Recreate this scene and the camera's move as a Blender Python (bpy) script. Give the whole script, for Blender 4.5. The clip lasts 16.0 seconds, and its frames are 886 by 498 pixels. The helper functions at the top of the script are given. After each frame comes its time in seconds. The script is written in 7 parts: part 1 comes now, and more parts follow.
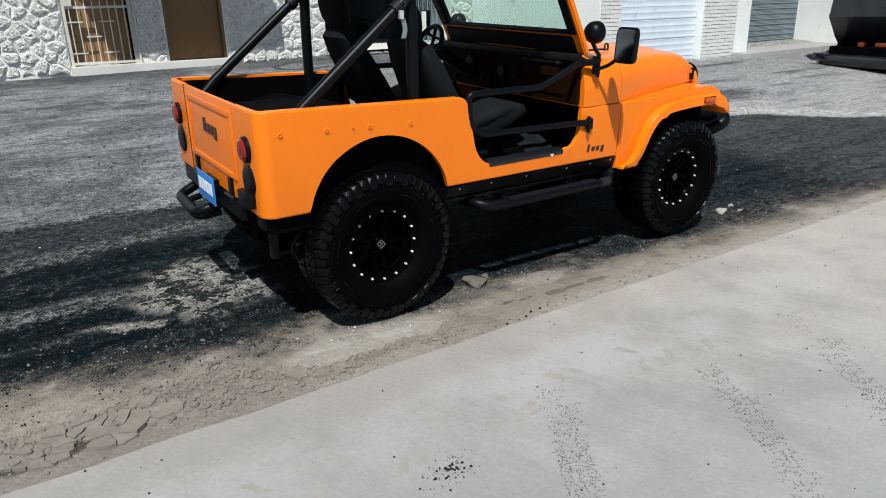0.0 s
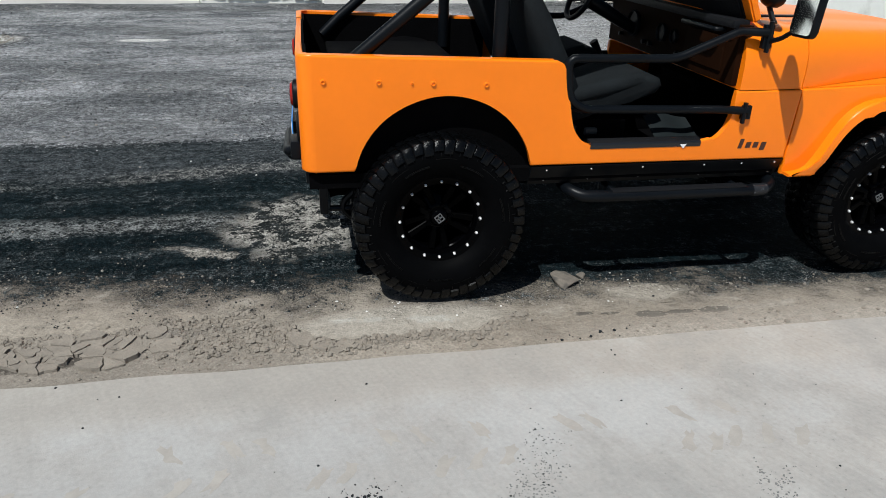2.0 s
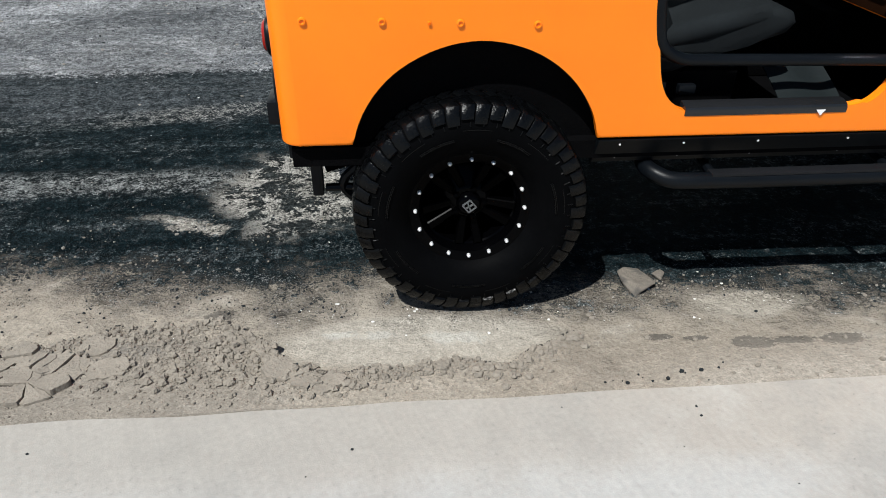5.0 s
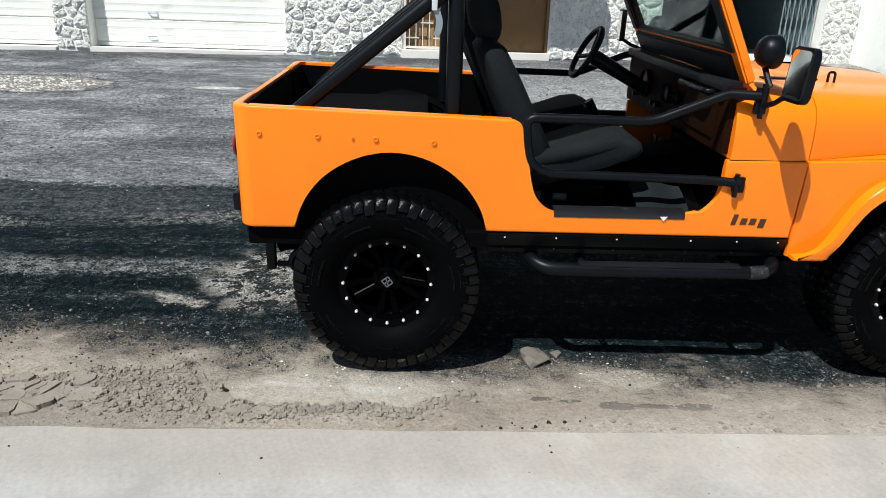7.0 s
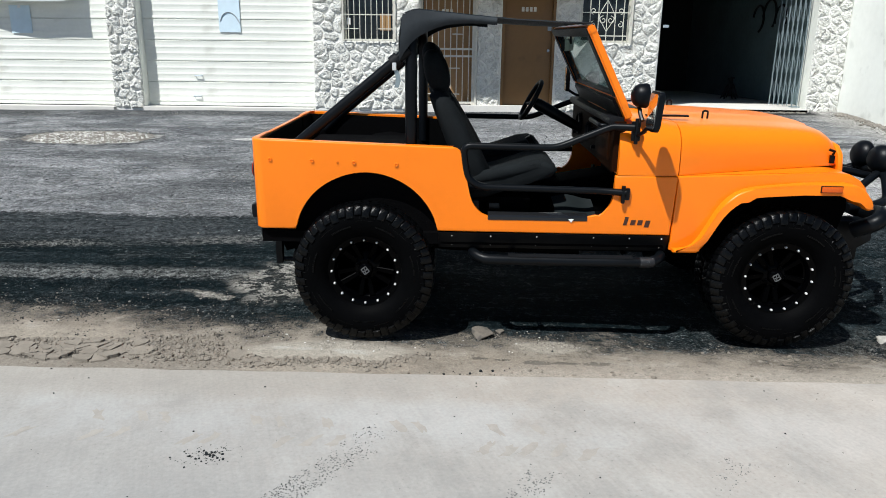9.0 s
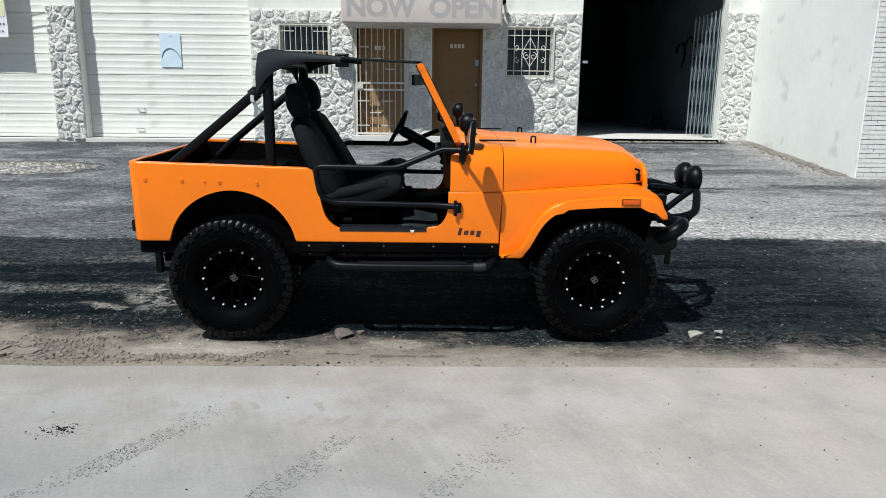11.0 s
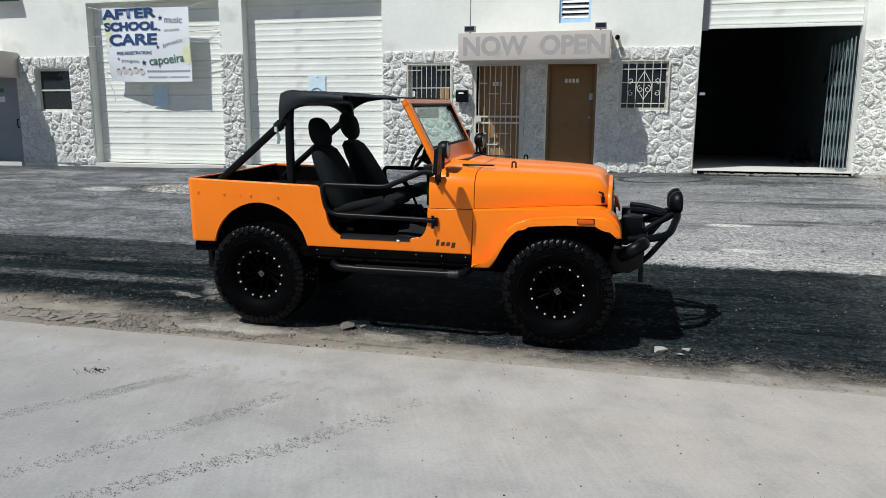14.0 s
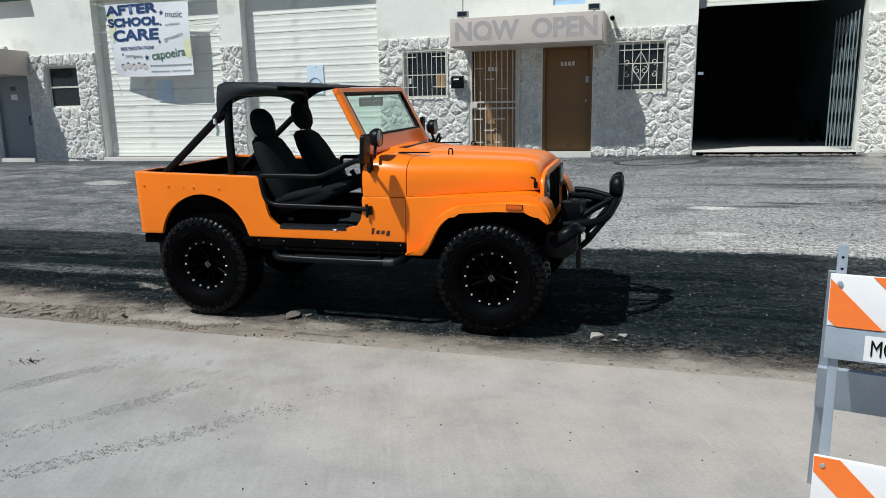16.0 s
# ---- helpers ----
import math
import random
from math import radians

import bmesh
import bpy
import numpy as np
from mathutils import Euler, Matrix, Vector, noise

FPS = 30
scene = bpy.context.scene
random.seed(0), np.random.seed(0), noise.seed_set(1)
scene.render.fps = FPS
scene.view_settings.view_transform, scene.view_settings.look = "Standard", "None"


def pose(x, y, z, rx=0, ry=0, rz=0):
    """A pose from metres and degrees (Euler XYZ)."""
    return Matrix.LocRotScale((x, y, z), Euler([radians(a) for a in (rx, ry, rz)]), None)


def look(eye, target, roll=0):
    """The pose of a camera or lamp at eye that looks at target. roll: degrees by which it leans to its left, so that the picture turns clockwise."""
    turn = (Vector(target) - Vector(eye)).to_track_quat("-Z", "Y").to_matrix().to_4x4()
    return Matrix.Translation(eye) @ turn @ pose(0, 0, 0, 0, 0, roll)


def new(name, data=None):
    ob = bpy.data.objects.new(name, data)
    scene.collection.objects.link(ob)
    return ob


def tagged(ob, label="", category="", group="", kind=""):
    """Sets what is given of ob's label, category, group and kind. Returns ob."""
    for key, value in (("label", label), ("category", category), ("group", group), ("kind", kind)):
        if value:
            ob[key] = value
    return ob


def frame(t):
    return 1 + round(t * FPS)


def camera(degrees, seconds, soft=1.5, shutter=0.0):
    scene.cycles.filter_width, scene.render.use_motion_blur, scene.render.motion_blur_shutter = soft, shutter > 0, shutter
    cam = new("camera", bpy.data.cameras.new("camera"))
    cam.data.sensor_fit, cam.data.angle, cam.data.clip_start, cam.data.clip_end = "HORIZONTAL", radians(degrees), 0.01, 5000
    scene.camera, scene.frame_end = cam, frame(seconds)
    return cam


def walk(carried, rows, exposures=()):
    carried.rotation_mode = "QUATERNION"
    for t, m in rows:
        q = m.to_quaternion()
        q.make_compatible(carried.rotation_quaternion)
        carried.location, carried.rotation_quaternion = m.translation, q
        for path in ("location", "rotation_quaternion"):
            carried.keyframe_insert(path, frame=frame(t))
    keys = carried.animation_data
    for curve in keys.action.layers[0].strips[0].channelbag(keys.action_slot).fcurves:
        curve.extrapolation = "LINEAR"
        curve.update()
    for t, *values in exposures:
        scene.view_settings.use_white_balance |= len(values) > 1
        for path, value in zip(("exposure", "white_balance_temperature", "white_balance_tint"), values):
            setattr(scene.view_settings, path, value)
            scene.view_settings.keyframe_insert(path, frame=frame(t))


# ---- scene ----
cam = camera(65.2, 16.0, soft=0.9)
PATH = [
    (0, (-0.213, 0.077, 1.652), (0.8235, 1.653, 0.986), -1.47),
    (0.5, (0.15, -0.068, 1.691), (0.938, 1.634, 0.997), -2.0),
    (1, (0.402, -0.11, 1.693), (1.081, 1.652, 1.034), -1.3),
    (1.5, (0.639, 0.017, 1.667), (1.189, 1.788, 0.916), 1.3),
    (2, (0.85, 0.175, 1.627), (1.205, 1.975, 0.829), 1.3),
    (2.5, (1.056, 0.393, 1.617), (1.229, 2.187, 0.749), 1.5),
    (3, (1.091, 0.719, 1.579), (1.333, 2.483, 0.669), 3.2),
    (3.5, (1.101, 0.985, 1.558), (1.378, 2.704, 0.573), 4.5),
    (4, (1.113, 1.034, 1.546), (1.325, 2.734, 0.514), 2.9),
    (4.2, (1.117, 1.036, 1.559), (1.325, 2.73, 0.516), 1.9),
    (6.3, (1.372, 0.78, 1.589), (1.389, 2.57, 0.698), 1.7),
    (6.5, (1.443, 0.677, 1.613), (1.461, 2.488, 0.765), 3.0),
    (7, (1.554, 0.347, 1.614), (1.622, 2.231, 0.947), 1.8),
    (7.5, (1.664, 0.067, 1.642), (1.736, 1.961, 1.003), 0.4),
    (8, (1.814, -0.187, 1.633), (1.856, 1.743, 1.108), 1.5),
    (8.5, (1.911, -0.438, 1.64), (1.884, 1.504, 1.164), 0.8),
    (9, (1.941, -0.677, 1.635), (1.903, 1.253, 1.114), 0.7),
    (9.5, (2.064, -0.88, 1.644), (2.098, 1.056, 1.146), 0.9),
    (10, (2.303, -1.115, 1.625), (2.375, 0.833, 1.179), 1.8),
    (10.2, (2.371, -1.169, 1.636), (2.449, 0.776, 1.175), 1.2),
    (12.3, (3.339, -1.341, 1.638), (3.169, 0.617, 1.264), 3.4),
    (12.5, (3.44, -1.413, 1.622), (3.215, 0.538, 1.24), 3.7),
    (13, (3.643, -1.553, 1.647), (3.354, 0.391, 1.278), -0.1),
    (13.5, (3.953, -1.672, 1.627), (3.538, 0.248, 1.251), 1.3),
    (14, (4.121, -1.809, 1.628), (3.657, 0.106, 1.284), 0.4),
    (14.5, (4.249, -1.915, 1.628), (3.743, -0.02, 1.234), 0.7),
    (15, (4.406, -1.901, 1.625), (3.851, -0.016, 1.255), -0.4),
    (15.5, (4.65, -1.803, 1.609), (4.016, 0.058, 1.244), 0.3),
    (16, (4.812, -1.615, 1.628), (4.26, 0.27, 1.248), -1.0),
]
walk(cam, [(t, look(eye, target, roll)) for t, eye, target, roll in PATH],
     exposures=[(0, 0.0, 6300, 7), (2.0, 0.03, 6300, 7), (2.5, 0.1, 6300, 7), (3.5, 0.33, 6350, 7), (7, 0.35, 6350, 7), (9.5, 0.15, 6300, 7), (12.5, -0.08, 6250, 7), (16, -0.15, 6250, 7)])

# ---- world, sun ----
SUN_DIR = Vector((0.41, 0.52, -1.0)).normalized()
world = bpy.data.worlds.new("world")
scene.world = world
world.use_nodes = True
wn = world.node_tree.nodes
sky = wn.new("ShaderNodeTexSky")
sky.sky_type, sky.sun_disc, sky.air_density, sky.dust_density = "NISHITA", False, 0.7, 0.3
sky.sun_elevation, sky.sun_rotation = math.asin(-SUN_DIR.z), math.atan2(-SUN_DIR.x, -SUN_DIR.y)
wn["Background"].inputs["Strength"].default_value = 0.062
world.node_tree.links.new(sky.outputs[0], wn["Background"].inputs["Color"])
sun = new("sun", bpy.data.lights.new("sun", "SUN"))
sun.data.energy, sun.data.angle, sun.data.color = 5.0, radians(0.5), (1.0, 0.98, 0.95)
sun.matrix_world = look((0, 0, 30), Vector((0, 0, 30)) + SUN_DIR)
scene.view_settings.exposure = -0.15


# ---- building blocks ----
def finish(name, bm, mat, smooth=False):
    bmesh.ops.recalc_face_normals(bm, faces=bm.faces)
    me = bpy.data.meshes.new(name)
    bm.to_mesh(me)
    bm.free()
    me.materials.append(mat)
    if smooth:
        me.shade_smooth()
        me.set_sharp_from_angle(angle=radians(38))
    return me


def part(name, bm, mat, parent=None, label="", smooth=True):
    ob = new(name, finish(name, bm, mat, smooth))
    ob.parent = parent
    return tagged(ob, label)


def shared(name, me, parent, at=(0, 0, 0), turn=0.0):
    ob = new(name, me)
    ob.parent = parent
    ob.location, ob.rotation_euler = at, (0, 0, turn)
    return ob


def thing(name, at, label, category, group="", kind="", rz=0.0):
    ob = new(name)
    ob.location, ob.rotation_euler = at, (0, 0, radians(rz))
    ob.empty_display_size = 0.1
    return tagged(ob, label, category, group, kind)


def box(bm, x0, x1, y0, y1, z0, z1, bevel=0.0):
    r = bmesh.ops.create_cube(bm, size=1.0)
    v = r["verts"]
    for p in v:
        p.co = Vector(((x0 + x1) / 2 + p.co.x * (x1 - x0), (y0 + y1) / 2 + p.co.y * (y1 - y0), (z0 + z1) / 2 + p.co.z * (z1 - z0)))
    if bevel:
        e = list({e for p in v for e in p.link_edges})
        bmesh.ops.bevel(bm, geom=e, offset=bevel, segments=2, affect="EDGES", profile=0.7)
    return bm


def boxm(*a, bevel=0.0):
    return box(bmesh.new(), *a, bevel=bevel)


def rounded(pts, r, n=4):
    """Rounds the corners of a polyline."""
    pts = [Vector(p) for p in pts]
    out = [pts[0]]
    for a, b, c in zip(pts, pts[1:], pts[2:]):
        d1, d2 = (a - b), (c - b)
        k = min(r, d1.length * 0.45, d2.length * 0.45)
        p, q = b + d1.normalized() * k, b + d2.normalized() * k
        for i in range(n + 1):
            t = i / n
            out.append(p * (1 - t) ** 2 + b * 2 * t * (1 - t) + q * t * t)
    out.append(pts[-1])
    return out


def tube(bm, pts, r, seg=12, corner=0.0, caps=True, closed=False):
    """A round bar along a polyline."""
    pts = rounded(pts, corner) if corner else [Vector(p) for p in pts]
    rings, n, up = [], len(pts), None
    for i, p in enumerate(pts):
        a = pts[i - 1] if (i or closed) else p
        b = pts[(i + 1) % n] if (i < n - 1 or closed) else p
        d = (b - a).normalized()
        if up is None:
            up = d.orthogonal().normalized()
        up = (up - d * up.dot(d)).normalized()
        side = d.cross(up)
        rad = r[i] if isinstance(r, (list, tuple)) else r
        rings.append([bm.verts.new(p + (up * math.cos(2 * math.pi * k / seg) + side * math.sin(2 * math.pi * k / seg)) * rad) for k in range(seg)])
    for i in range(n if closed else n - 1):
        a, b = rings[i], rings[(i + 1) % n]
        for k in range(seg):
            bm.faces.new((a[k], a[(k + 1) % seg], b[(k + 1) % seg], b[k]))
    if caps and not closed:
        bm.faces.new(rings[0])
        bm.faces.new(rings[-1])
    return bm


def tubem(pts, r, **k):
    return tube(bmesh.new(), pts, r, **k)


def prism(bm, outline, y0, y1, bevel=0.0, seg=2, axis="y", keep=None):
    """Extrudes an outline; axis y: points are (x, z); axis x: (y, z); axis z: (x, y)."""
    put = {"y": lambda p, c: (p[0], c, p[1]), "x": lambda p, c: (c, p[0], p[1]), "z": lambda p, c: (p[0], p[1], c)}[axis]
    a = [bm.verts.new(put(p, y0)) for p in outline]
    b = [bm.verts.new(put(p, y1)) for p in outline]
    fa, fb = bm.faces.new(a), bm.faces.new(b[::-1])
    for i in range(len(a)):
        bm.faces.new((a[i], b[i], b[(i + 1) % len(a)], a[(i + 1) % len(a)]))
    if bevel:
        bmesh.ops.bevel(bm, geom=[e for e in list(fa.edges) + list(fb.edges) if keep is None or not all(keep(v.co) for v in e.verts)], offset=bevel, segments=seg, affect="EDGES", profile=0.6)
    return bm


def prismm(outline, y0, y1, bevel=0.0, seg=2, axis="y", keep=None):
    return prism(bmesh.new(), outline, y0, y1, bevel, seg, axis, keep)


def flowing(pts, n=3):
    """A smooth curve through points (centripetal), n steps a span."""
    p = [Vector((a[0], a[1])) for a in pts]
    p = [p[0] * 2 - p[1]] + p + [p[-1] * 2 - p[-2]]
    out = []
    for a, b, c, d in zip(p, p[1:], p[2:], p[3:]):
        t1 = (b - a).length ** 0.5
        t2 = t1 + (c - b).length ** 0.5
        t3 = t2 + (d - c).length ** 0.5
        for k in range(n):
            t = t1 + (t2 - t1) * k / n
            A1, A2, A3 = a.lerp(b, t / t1), b.lerp(c, (t - t1) / (t2 - t1)), c.lerp(d, (t - t2) / (t3 - t2))
            B1, B2 = A1.lerp(A2, t / t2), A2.lerp(A3, (t - t1) / (t3 - t1))
            out.append(tuple(B1.lerp(B2, (t - t1) / (t2 - t1))))
    return out + [tuple(p[-2])]


def lathe(bm, prof, seg=32, centre=(0, 0, 0), axis="y", cap=True):
    """Turns a profile of (along, radius) about an axis."""
    c = Vector(centre)
    def put(l, r, a):
        u, v = r * math.cos(a), r * math.sin(a)
        return c + Vector({"y": (u, l, v), "x": (l, u, v), "z": (u, v, l)}[axis])
    rings = []
    for l, r in prof:
        if r < 1e-6:
            rings.append([bm.verts.new(put(l, 0, 0))])
        else:
            rings.append([bm.verts.new(put(l, r, 2 * math.pi * k / seg)) for k in range(seg)])
    for a, b in zip(rings, rings[1:]):
        for k in range(seg):
            q = [a[k % len(a)], a[(k + 1) % len(a)], b[(k + 1) % len(b)], b[k % len(b)]]
            q = list(dict.fromkeys(q))
            if len(q) > 2:
                bm.faces.new(q)
    if cap:
        for ring in (rings[0], rings[-1]):
            if len(ring) > 2:
                bm.faces.new(ring)
    return bm


def lathem(prof, **k):
    return lathe(bmesh.new(), prof, **k)


def loft(bm, sections, caps=True):
    rings = [[bm.verts.new(p) for p in s] for s in sections]
    n = len(rings[0])
    for a, b in zip(rings, rings[1:]):
        for k in range(n - 1):
            bm.faces.new((a[k], a[k + 1], b[k + 1], b[k]))
    if caps:
        bm.faces.new(rings[0])
        bm.faces.new(rings[-1][::-1])
    return rings


def sheet(nu, nv, f, thick, name_bm=None):
    """A thin cloth or plate: f(u, v) gives a point; thickness along -normal is real."""
    bm = name_bm or bmesh.new()
    g = [[Vector(f(i / nu, j / nv)) for j in range(nv + 1)] for i in range(nu + 1)]
    top = [[bm.verts.new(p) for p in row] for row in g]
    bot = [[bm.verts.new((p.x, p.y, p.z)) for p in row] for row in g]
    for i in range(nu):
        for j in range(nv):
            bm.faces.new((top[i][j], top[i + 1][j], top[i + 1][j + 1], top[i][j + 1]))
            bm.faces.new((bot[i][j], bot[i][j + 1], bot[i + 1][j + 1], bot[i + 1][j]))
    bm.normal_update()
    nrm = [[top[i][j].normal.copy() for j in range(nv + 1)] for i in range(nu + 1)]
    for i in range(nu + 1):
        for j in range(nv + 1):
            bot[i][j].co = top[i][j].co - nrm[i][j] * thick
    for i in range(nu):
        for j in (0, nv):
            bm.faces.new((top[i][j], bot[i][j], bot[i + 1][j], top[i + 1][j]))
    for j in range(nv):
        for i in (0, nu):
            bm.faces.new((top[i][j], top[i][j + 1], bot[i][j + 1], bot[i][j]))
    return bm


def words(name, text, size, parent, mat, m, depth=0.002, squeeze=1.0, label="", bold=0.0):
    cu = bpy.data.curves.new(name, "FONT")
    cu.body, cu.size, cu.extrude, cu.offset = text, size, depth, bold
    cu.align_x, cu.align_y = "CENTER", "CENTER"
    tmp = bpy.data.objects.new(name, cu)
    scene.collection.objects.link(tmp)
    me = bpy.data.meshes.new_from_object(tmp.evaluated_get(bpy.context.evaluated_depsgraph_get()))
    bpy.data.objects.remove(tmp)
    me.name = name
    me.materials.clear()
    me.materials.append(mat)
    ob = new(name, me)
    ob.parent = parent
    ob.matrix_local = m @ Matrix.Diagonal((squeeze, 1, 1, 1))
    return tagged(ob, label)


# ---- materials ----
def material(name, colour, rough=0.6, metal=0.0, var=0.12, scale=6.0, bump=0.0, bscale=60.0, coat=0.0, dirt=None, dirt_at=0.55, dirt_scale=3.0, spec=0.5, per_object=0.0):
    m = bpy.data.materials.new(name)
    m.use_nodes = True
    n, l = m.node_tree.nodes, m.node_tree.links
    b = n["Principled BSDF"]
    b.inputs["Roughness"].default_value, b.inputs["Metallic"].default_value = rough, metal
    b.inputs["Coat Weight"].default_value, b.inputs["Coat Roughness"].default_value = coat, 0.06
    b.inputs["Specular IOR Level"].default_value = spec
    co = n.new("ShaderNodeTexCoord")
    def tex(s, d=6.0):
        t = n.new("ShaderNodeTexNoise")
        t.inputs["Scale"].default_value, t.inputs["Detail"].default_value = s, d
        l.new(co.outputs["Object"], t.inputs["Vector"])
        return t.outputs["Fac"]
    big, fine = tex(scale), tex(scale * 9, 4)
    mix = n.new("ShaderNodeMath"); mix.operation = "MULTIPLY_ADD"
    l.new(fine, mix.inputs[0]); mix.inputs[1].default_value = 0.5
    l.new(big, mix.inputs[2])
    ramp = n.new("ShaderNodeMapRange")
    ramp.inputs["From Min"].default_value, ramp.inputs["From Max"].default_value = 0.45, 1.05
    ramp.inputs["To Min"].default_value, ramp.inputs["To Max"].default_value = 1 - var, 1 + var
    l.new(mix.outputs[0], ramp.inputs["Value"])
    val = ramp.outputs[0]
    if per_object:
        oi = n.new("ShaderNodeObjectInfo")
        pr = n.new("ShaderNodeMapRange")
        pr.inputs["To Min"].default_value, pr.inputs["To Max"].default_value = 1 - per_object, 1 + per_object
        l.new(oi.outputs["Random"], pr.inputs["Value"])
        mu = n.new("ShaderNodeMath"); mu.operation = "MULTIPLY"
        l.new(val, mu.inputs[0]); l.new(pr.outputs[0], mu.inputs[1])
        val = mu.outputs[0]
    sc = n.new("ShaderNodeVectorMath"); sc.operation = "SCALE"
    sc.inputs[0].default_value = colour[:3]
    l.new(val, sc.inputs["Scale"])
    out = sc.outputs[0]
    if dirt:
        dn = tex(dirt_scale, 9)
        dr = n.new("ShaderNodeMapRange")
        dr.inputs["From Min"].default_value, dr.inputs["From Max"].default_value = dirt_at, dirt_at + 0.16
        l.new(dn, dr.inputs["Value"])
        dm = n.new("ShaderNodeMix"); dm.data_type = "RGBA"
        dm.inputs[7].default_value = (*dirt, 1)
        l.new(dr.outputs[0], dm.inputs[0]); l.new(out, dm.inputs[6])
        out = dm.outputs[2]
    l.new(out, b.inputs["Base Color"])
    rr = n.new("ShaderNodeMapRange")
    rr.inputs["To Min"].default_value, rr.inputs["To Max"].default_value = max(0.02, rough - 0.08), min(1, rough + 0.1)
    l.new(big, rr.inputs["Value"]); l.new(rr.outputs[0], b.inputs["Roughness"])
    if bump:
        bt = tex(bscale, 5)
        bp = n.new("ShaderNodeBump")
        bp.inputs["Strength"].default_value, bp.inputs["Distance"].default_value = min(1, bump), 0.01
        l.new(bt, bp.inputs["Height"]); l.new(bp.outputs[0], b.inputs["Normal"])
    return m


def glassy(name, tint=(0.75, 0.9, 0.85), rough=0.02):
    m = bpy.data.materials.new(name)
    m.use_nodes = True
    n, l = m.node_tree.nodes, m.node_tree.links
    n.remove(n["Principled BSDF"])
    tr, gl, mx, fr = n.new("ShaderNodeBsdfTransparent"), n.new("ShaderNodeBsdfGlossy"), n.new("ShaderNodeMixShader"), n.new("ShaderNodeLayerWeight")
    tr.inputs[0].default_value = (*tint, 1)
    gl.inputs["Roughness"].default_value = rough
    pw = n.new("ShaderNodeMath"); pw.operation = "POWER"
    pw.inputs[1].default_value = 4.0
    ma = n.new("ShaderNodeMath"); ma.operation = "MULTIPLY_ADD"
    ma.inputs[1].default_value, ma.inputs[2].default_value = 0.6, 0.04
    l.new(fr.outputs["Facing"], pw.inputs[0]); l.new(pw.outputs[0], ma.inputs[0])
    l.new(ma.outputs[0], mx.inputs[0]); l.new(tr.outputs[0], mx.inputs[1]); l.new(gl.outputs[0], mx.inputs[2])
    l.new(mx.outputs[0], n["Material Output"].inputs[0])
    return m


ORANGE = material("orange_paint", (0.93, 0.208, 0.003), 0.31, var=0.04, scale=2.5, coat=0.15, spec=0.36, bump=0.015, bscale=300)
BLACK = material("black_powder_coat", (0.0026, 0.0036, 0.005), 0.38, var=0.25, scale=9, bump=0.05, bscale=220, spec=0.16)
VINYL = material("black_vinyl", (0.008, 0.0085, 0.01), 0.5, var=0.25, scale=5, bump=0.12, bscale=260, spec=0.15)
CANVAS = material("black_canvas", (0.02, 0.025, 0.03), 0.7, var=0.3, scale=4, bump=0.25, bscale=350, spec=0.3)
SEATCLOTH = material("dark_seat_cloth", (0.0085, 0.0105, 0.0118), 0.85, var=0.3, scale=8, bump=0.2, bscale=400, spec=0.1)
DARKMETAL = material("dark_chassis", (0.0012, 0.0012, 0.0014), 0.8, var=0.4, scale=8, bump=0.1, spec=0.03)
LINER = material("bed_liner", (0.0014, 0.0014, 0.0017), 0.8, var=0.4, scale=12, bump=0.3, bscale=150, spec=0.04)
RUBBER = material("tyre_rubber", (0.0016, 0.0017, 0.002), 0.6, var=0.3, scale=12, bump=0.1, bscale=120, spec=0.022)
TREADM = material("tread_rubber", (0.0012, 0.0014, 0.0017), 0.27, var=0.4, scale=25, bump=0.25, bscale=120, spec=0.17)
SCUFF = material("scuffed_black_paint", (0.006, 0.007, 0.009), 0.5, var=0.3, scale=20, dirt=(0.13, 0.14, 0.15), dirt_at=0.6, dirt_scale=60, bump=0.3, bscale=120)
SILL = material("black_sill_plate", (0.012, 0.0125, 0.014), 0.14, var=0.15, scale=12, spec=0.4)
MAT = material("grey_rubber_mat", (0.006, 0.0092, 0.0102), 0.7, var=0.2, scale=8, spec=0.2)
SPOKEM = material("gloss_black_spoke", (0.0004, 0.0004, 0.0005), 0.25, var=0.2, spec=0.022)
MARKM = material("grey_cap_mark", (0.12, 0.125, 0.13), 0.4, 0.4, var=0.1)
# orange-brown dash paint with the cab's shade put into its colour
DASH = material("shaded_dash_paint", (0.014, 0.0055, 0.0025), 0.6, var=0.25, scale=4, spec=0.02)
RIM = material("gloss_black_rim", (0.0006, 0.0006, 0.0008), 0.12, var=0.2, scale=10, spec=0.045)
CHROME = material("polished_steel", (0.85, 0.85, 0.85), 0.32, 0.6, var=0.1)
MIRROR = material("mirror_glass", (0.9, 0.92, 0.92), 0.02, 1.0, var=0.0)
RED = material("red_lens", (0.25, 0.012, 0.008), 0.2, var=0.1)
AMBER = material("amber_lens", (0.66, 0.1, 0.004), 0.2, var=0.1)
LENS = material("lamp_lens", (0.25, 0.26, 0.27), 0.1, 0.5, var=0.1)
PLATE = material("blue_plate", (0.03, 0.22, 0.62), 0.4, var=0.1)
PALEBLUE = material("pale_blue_paint", (0.42, 0.62, 0.85), 0.5, var=0.1)
LETTER = material("dark_lettering", (0.05, 0.016, 0.008), 0.4, var=0.1)
GLASS = glassy("windshield_glass", (0.78, 0.9, 0.86))
DARKGLASS = material("dark_window_glass", (0.012, 0.016, 0.02), 0.08, var=0.2)
STUCCO = material("white_stucco", (0.82, 0.83, 0.765), 0.9, var=0.07, scale=1.2, bump=0.25, bscale=70, dirt=(0.6, 0.6, 0.54), dirt_at=0.6, dirt_scale=1.1)
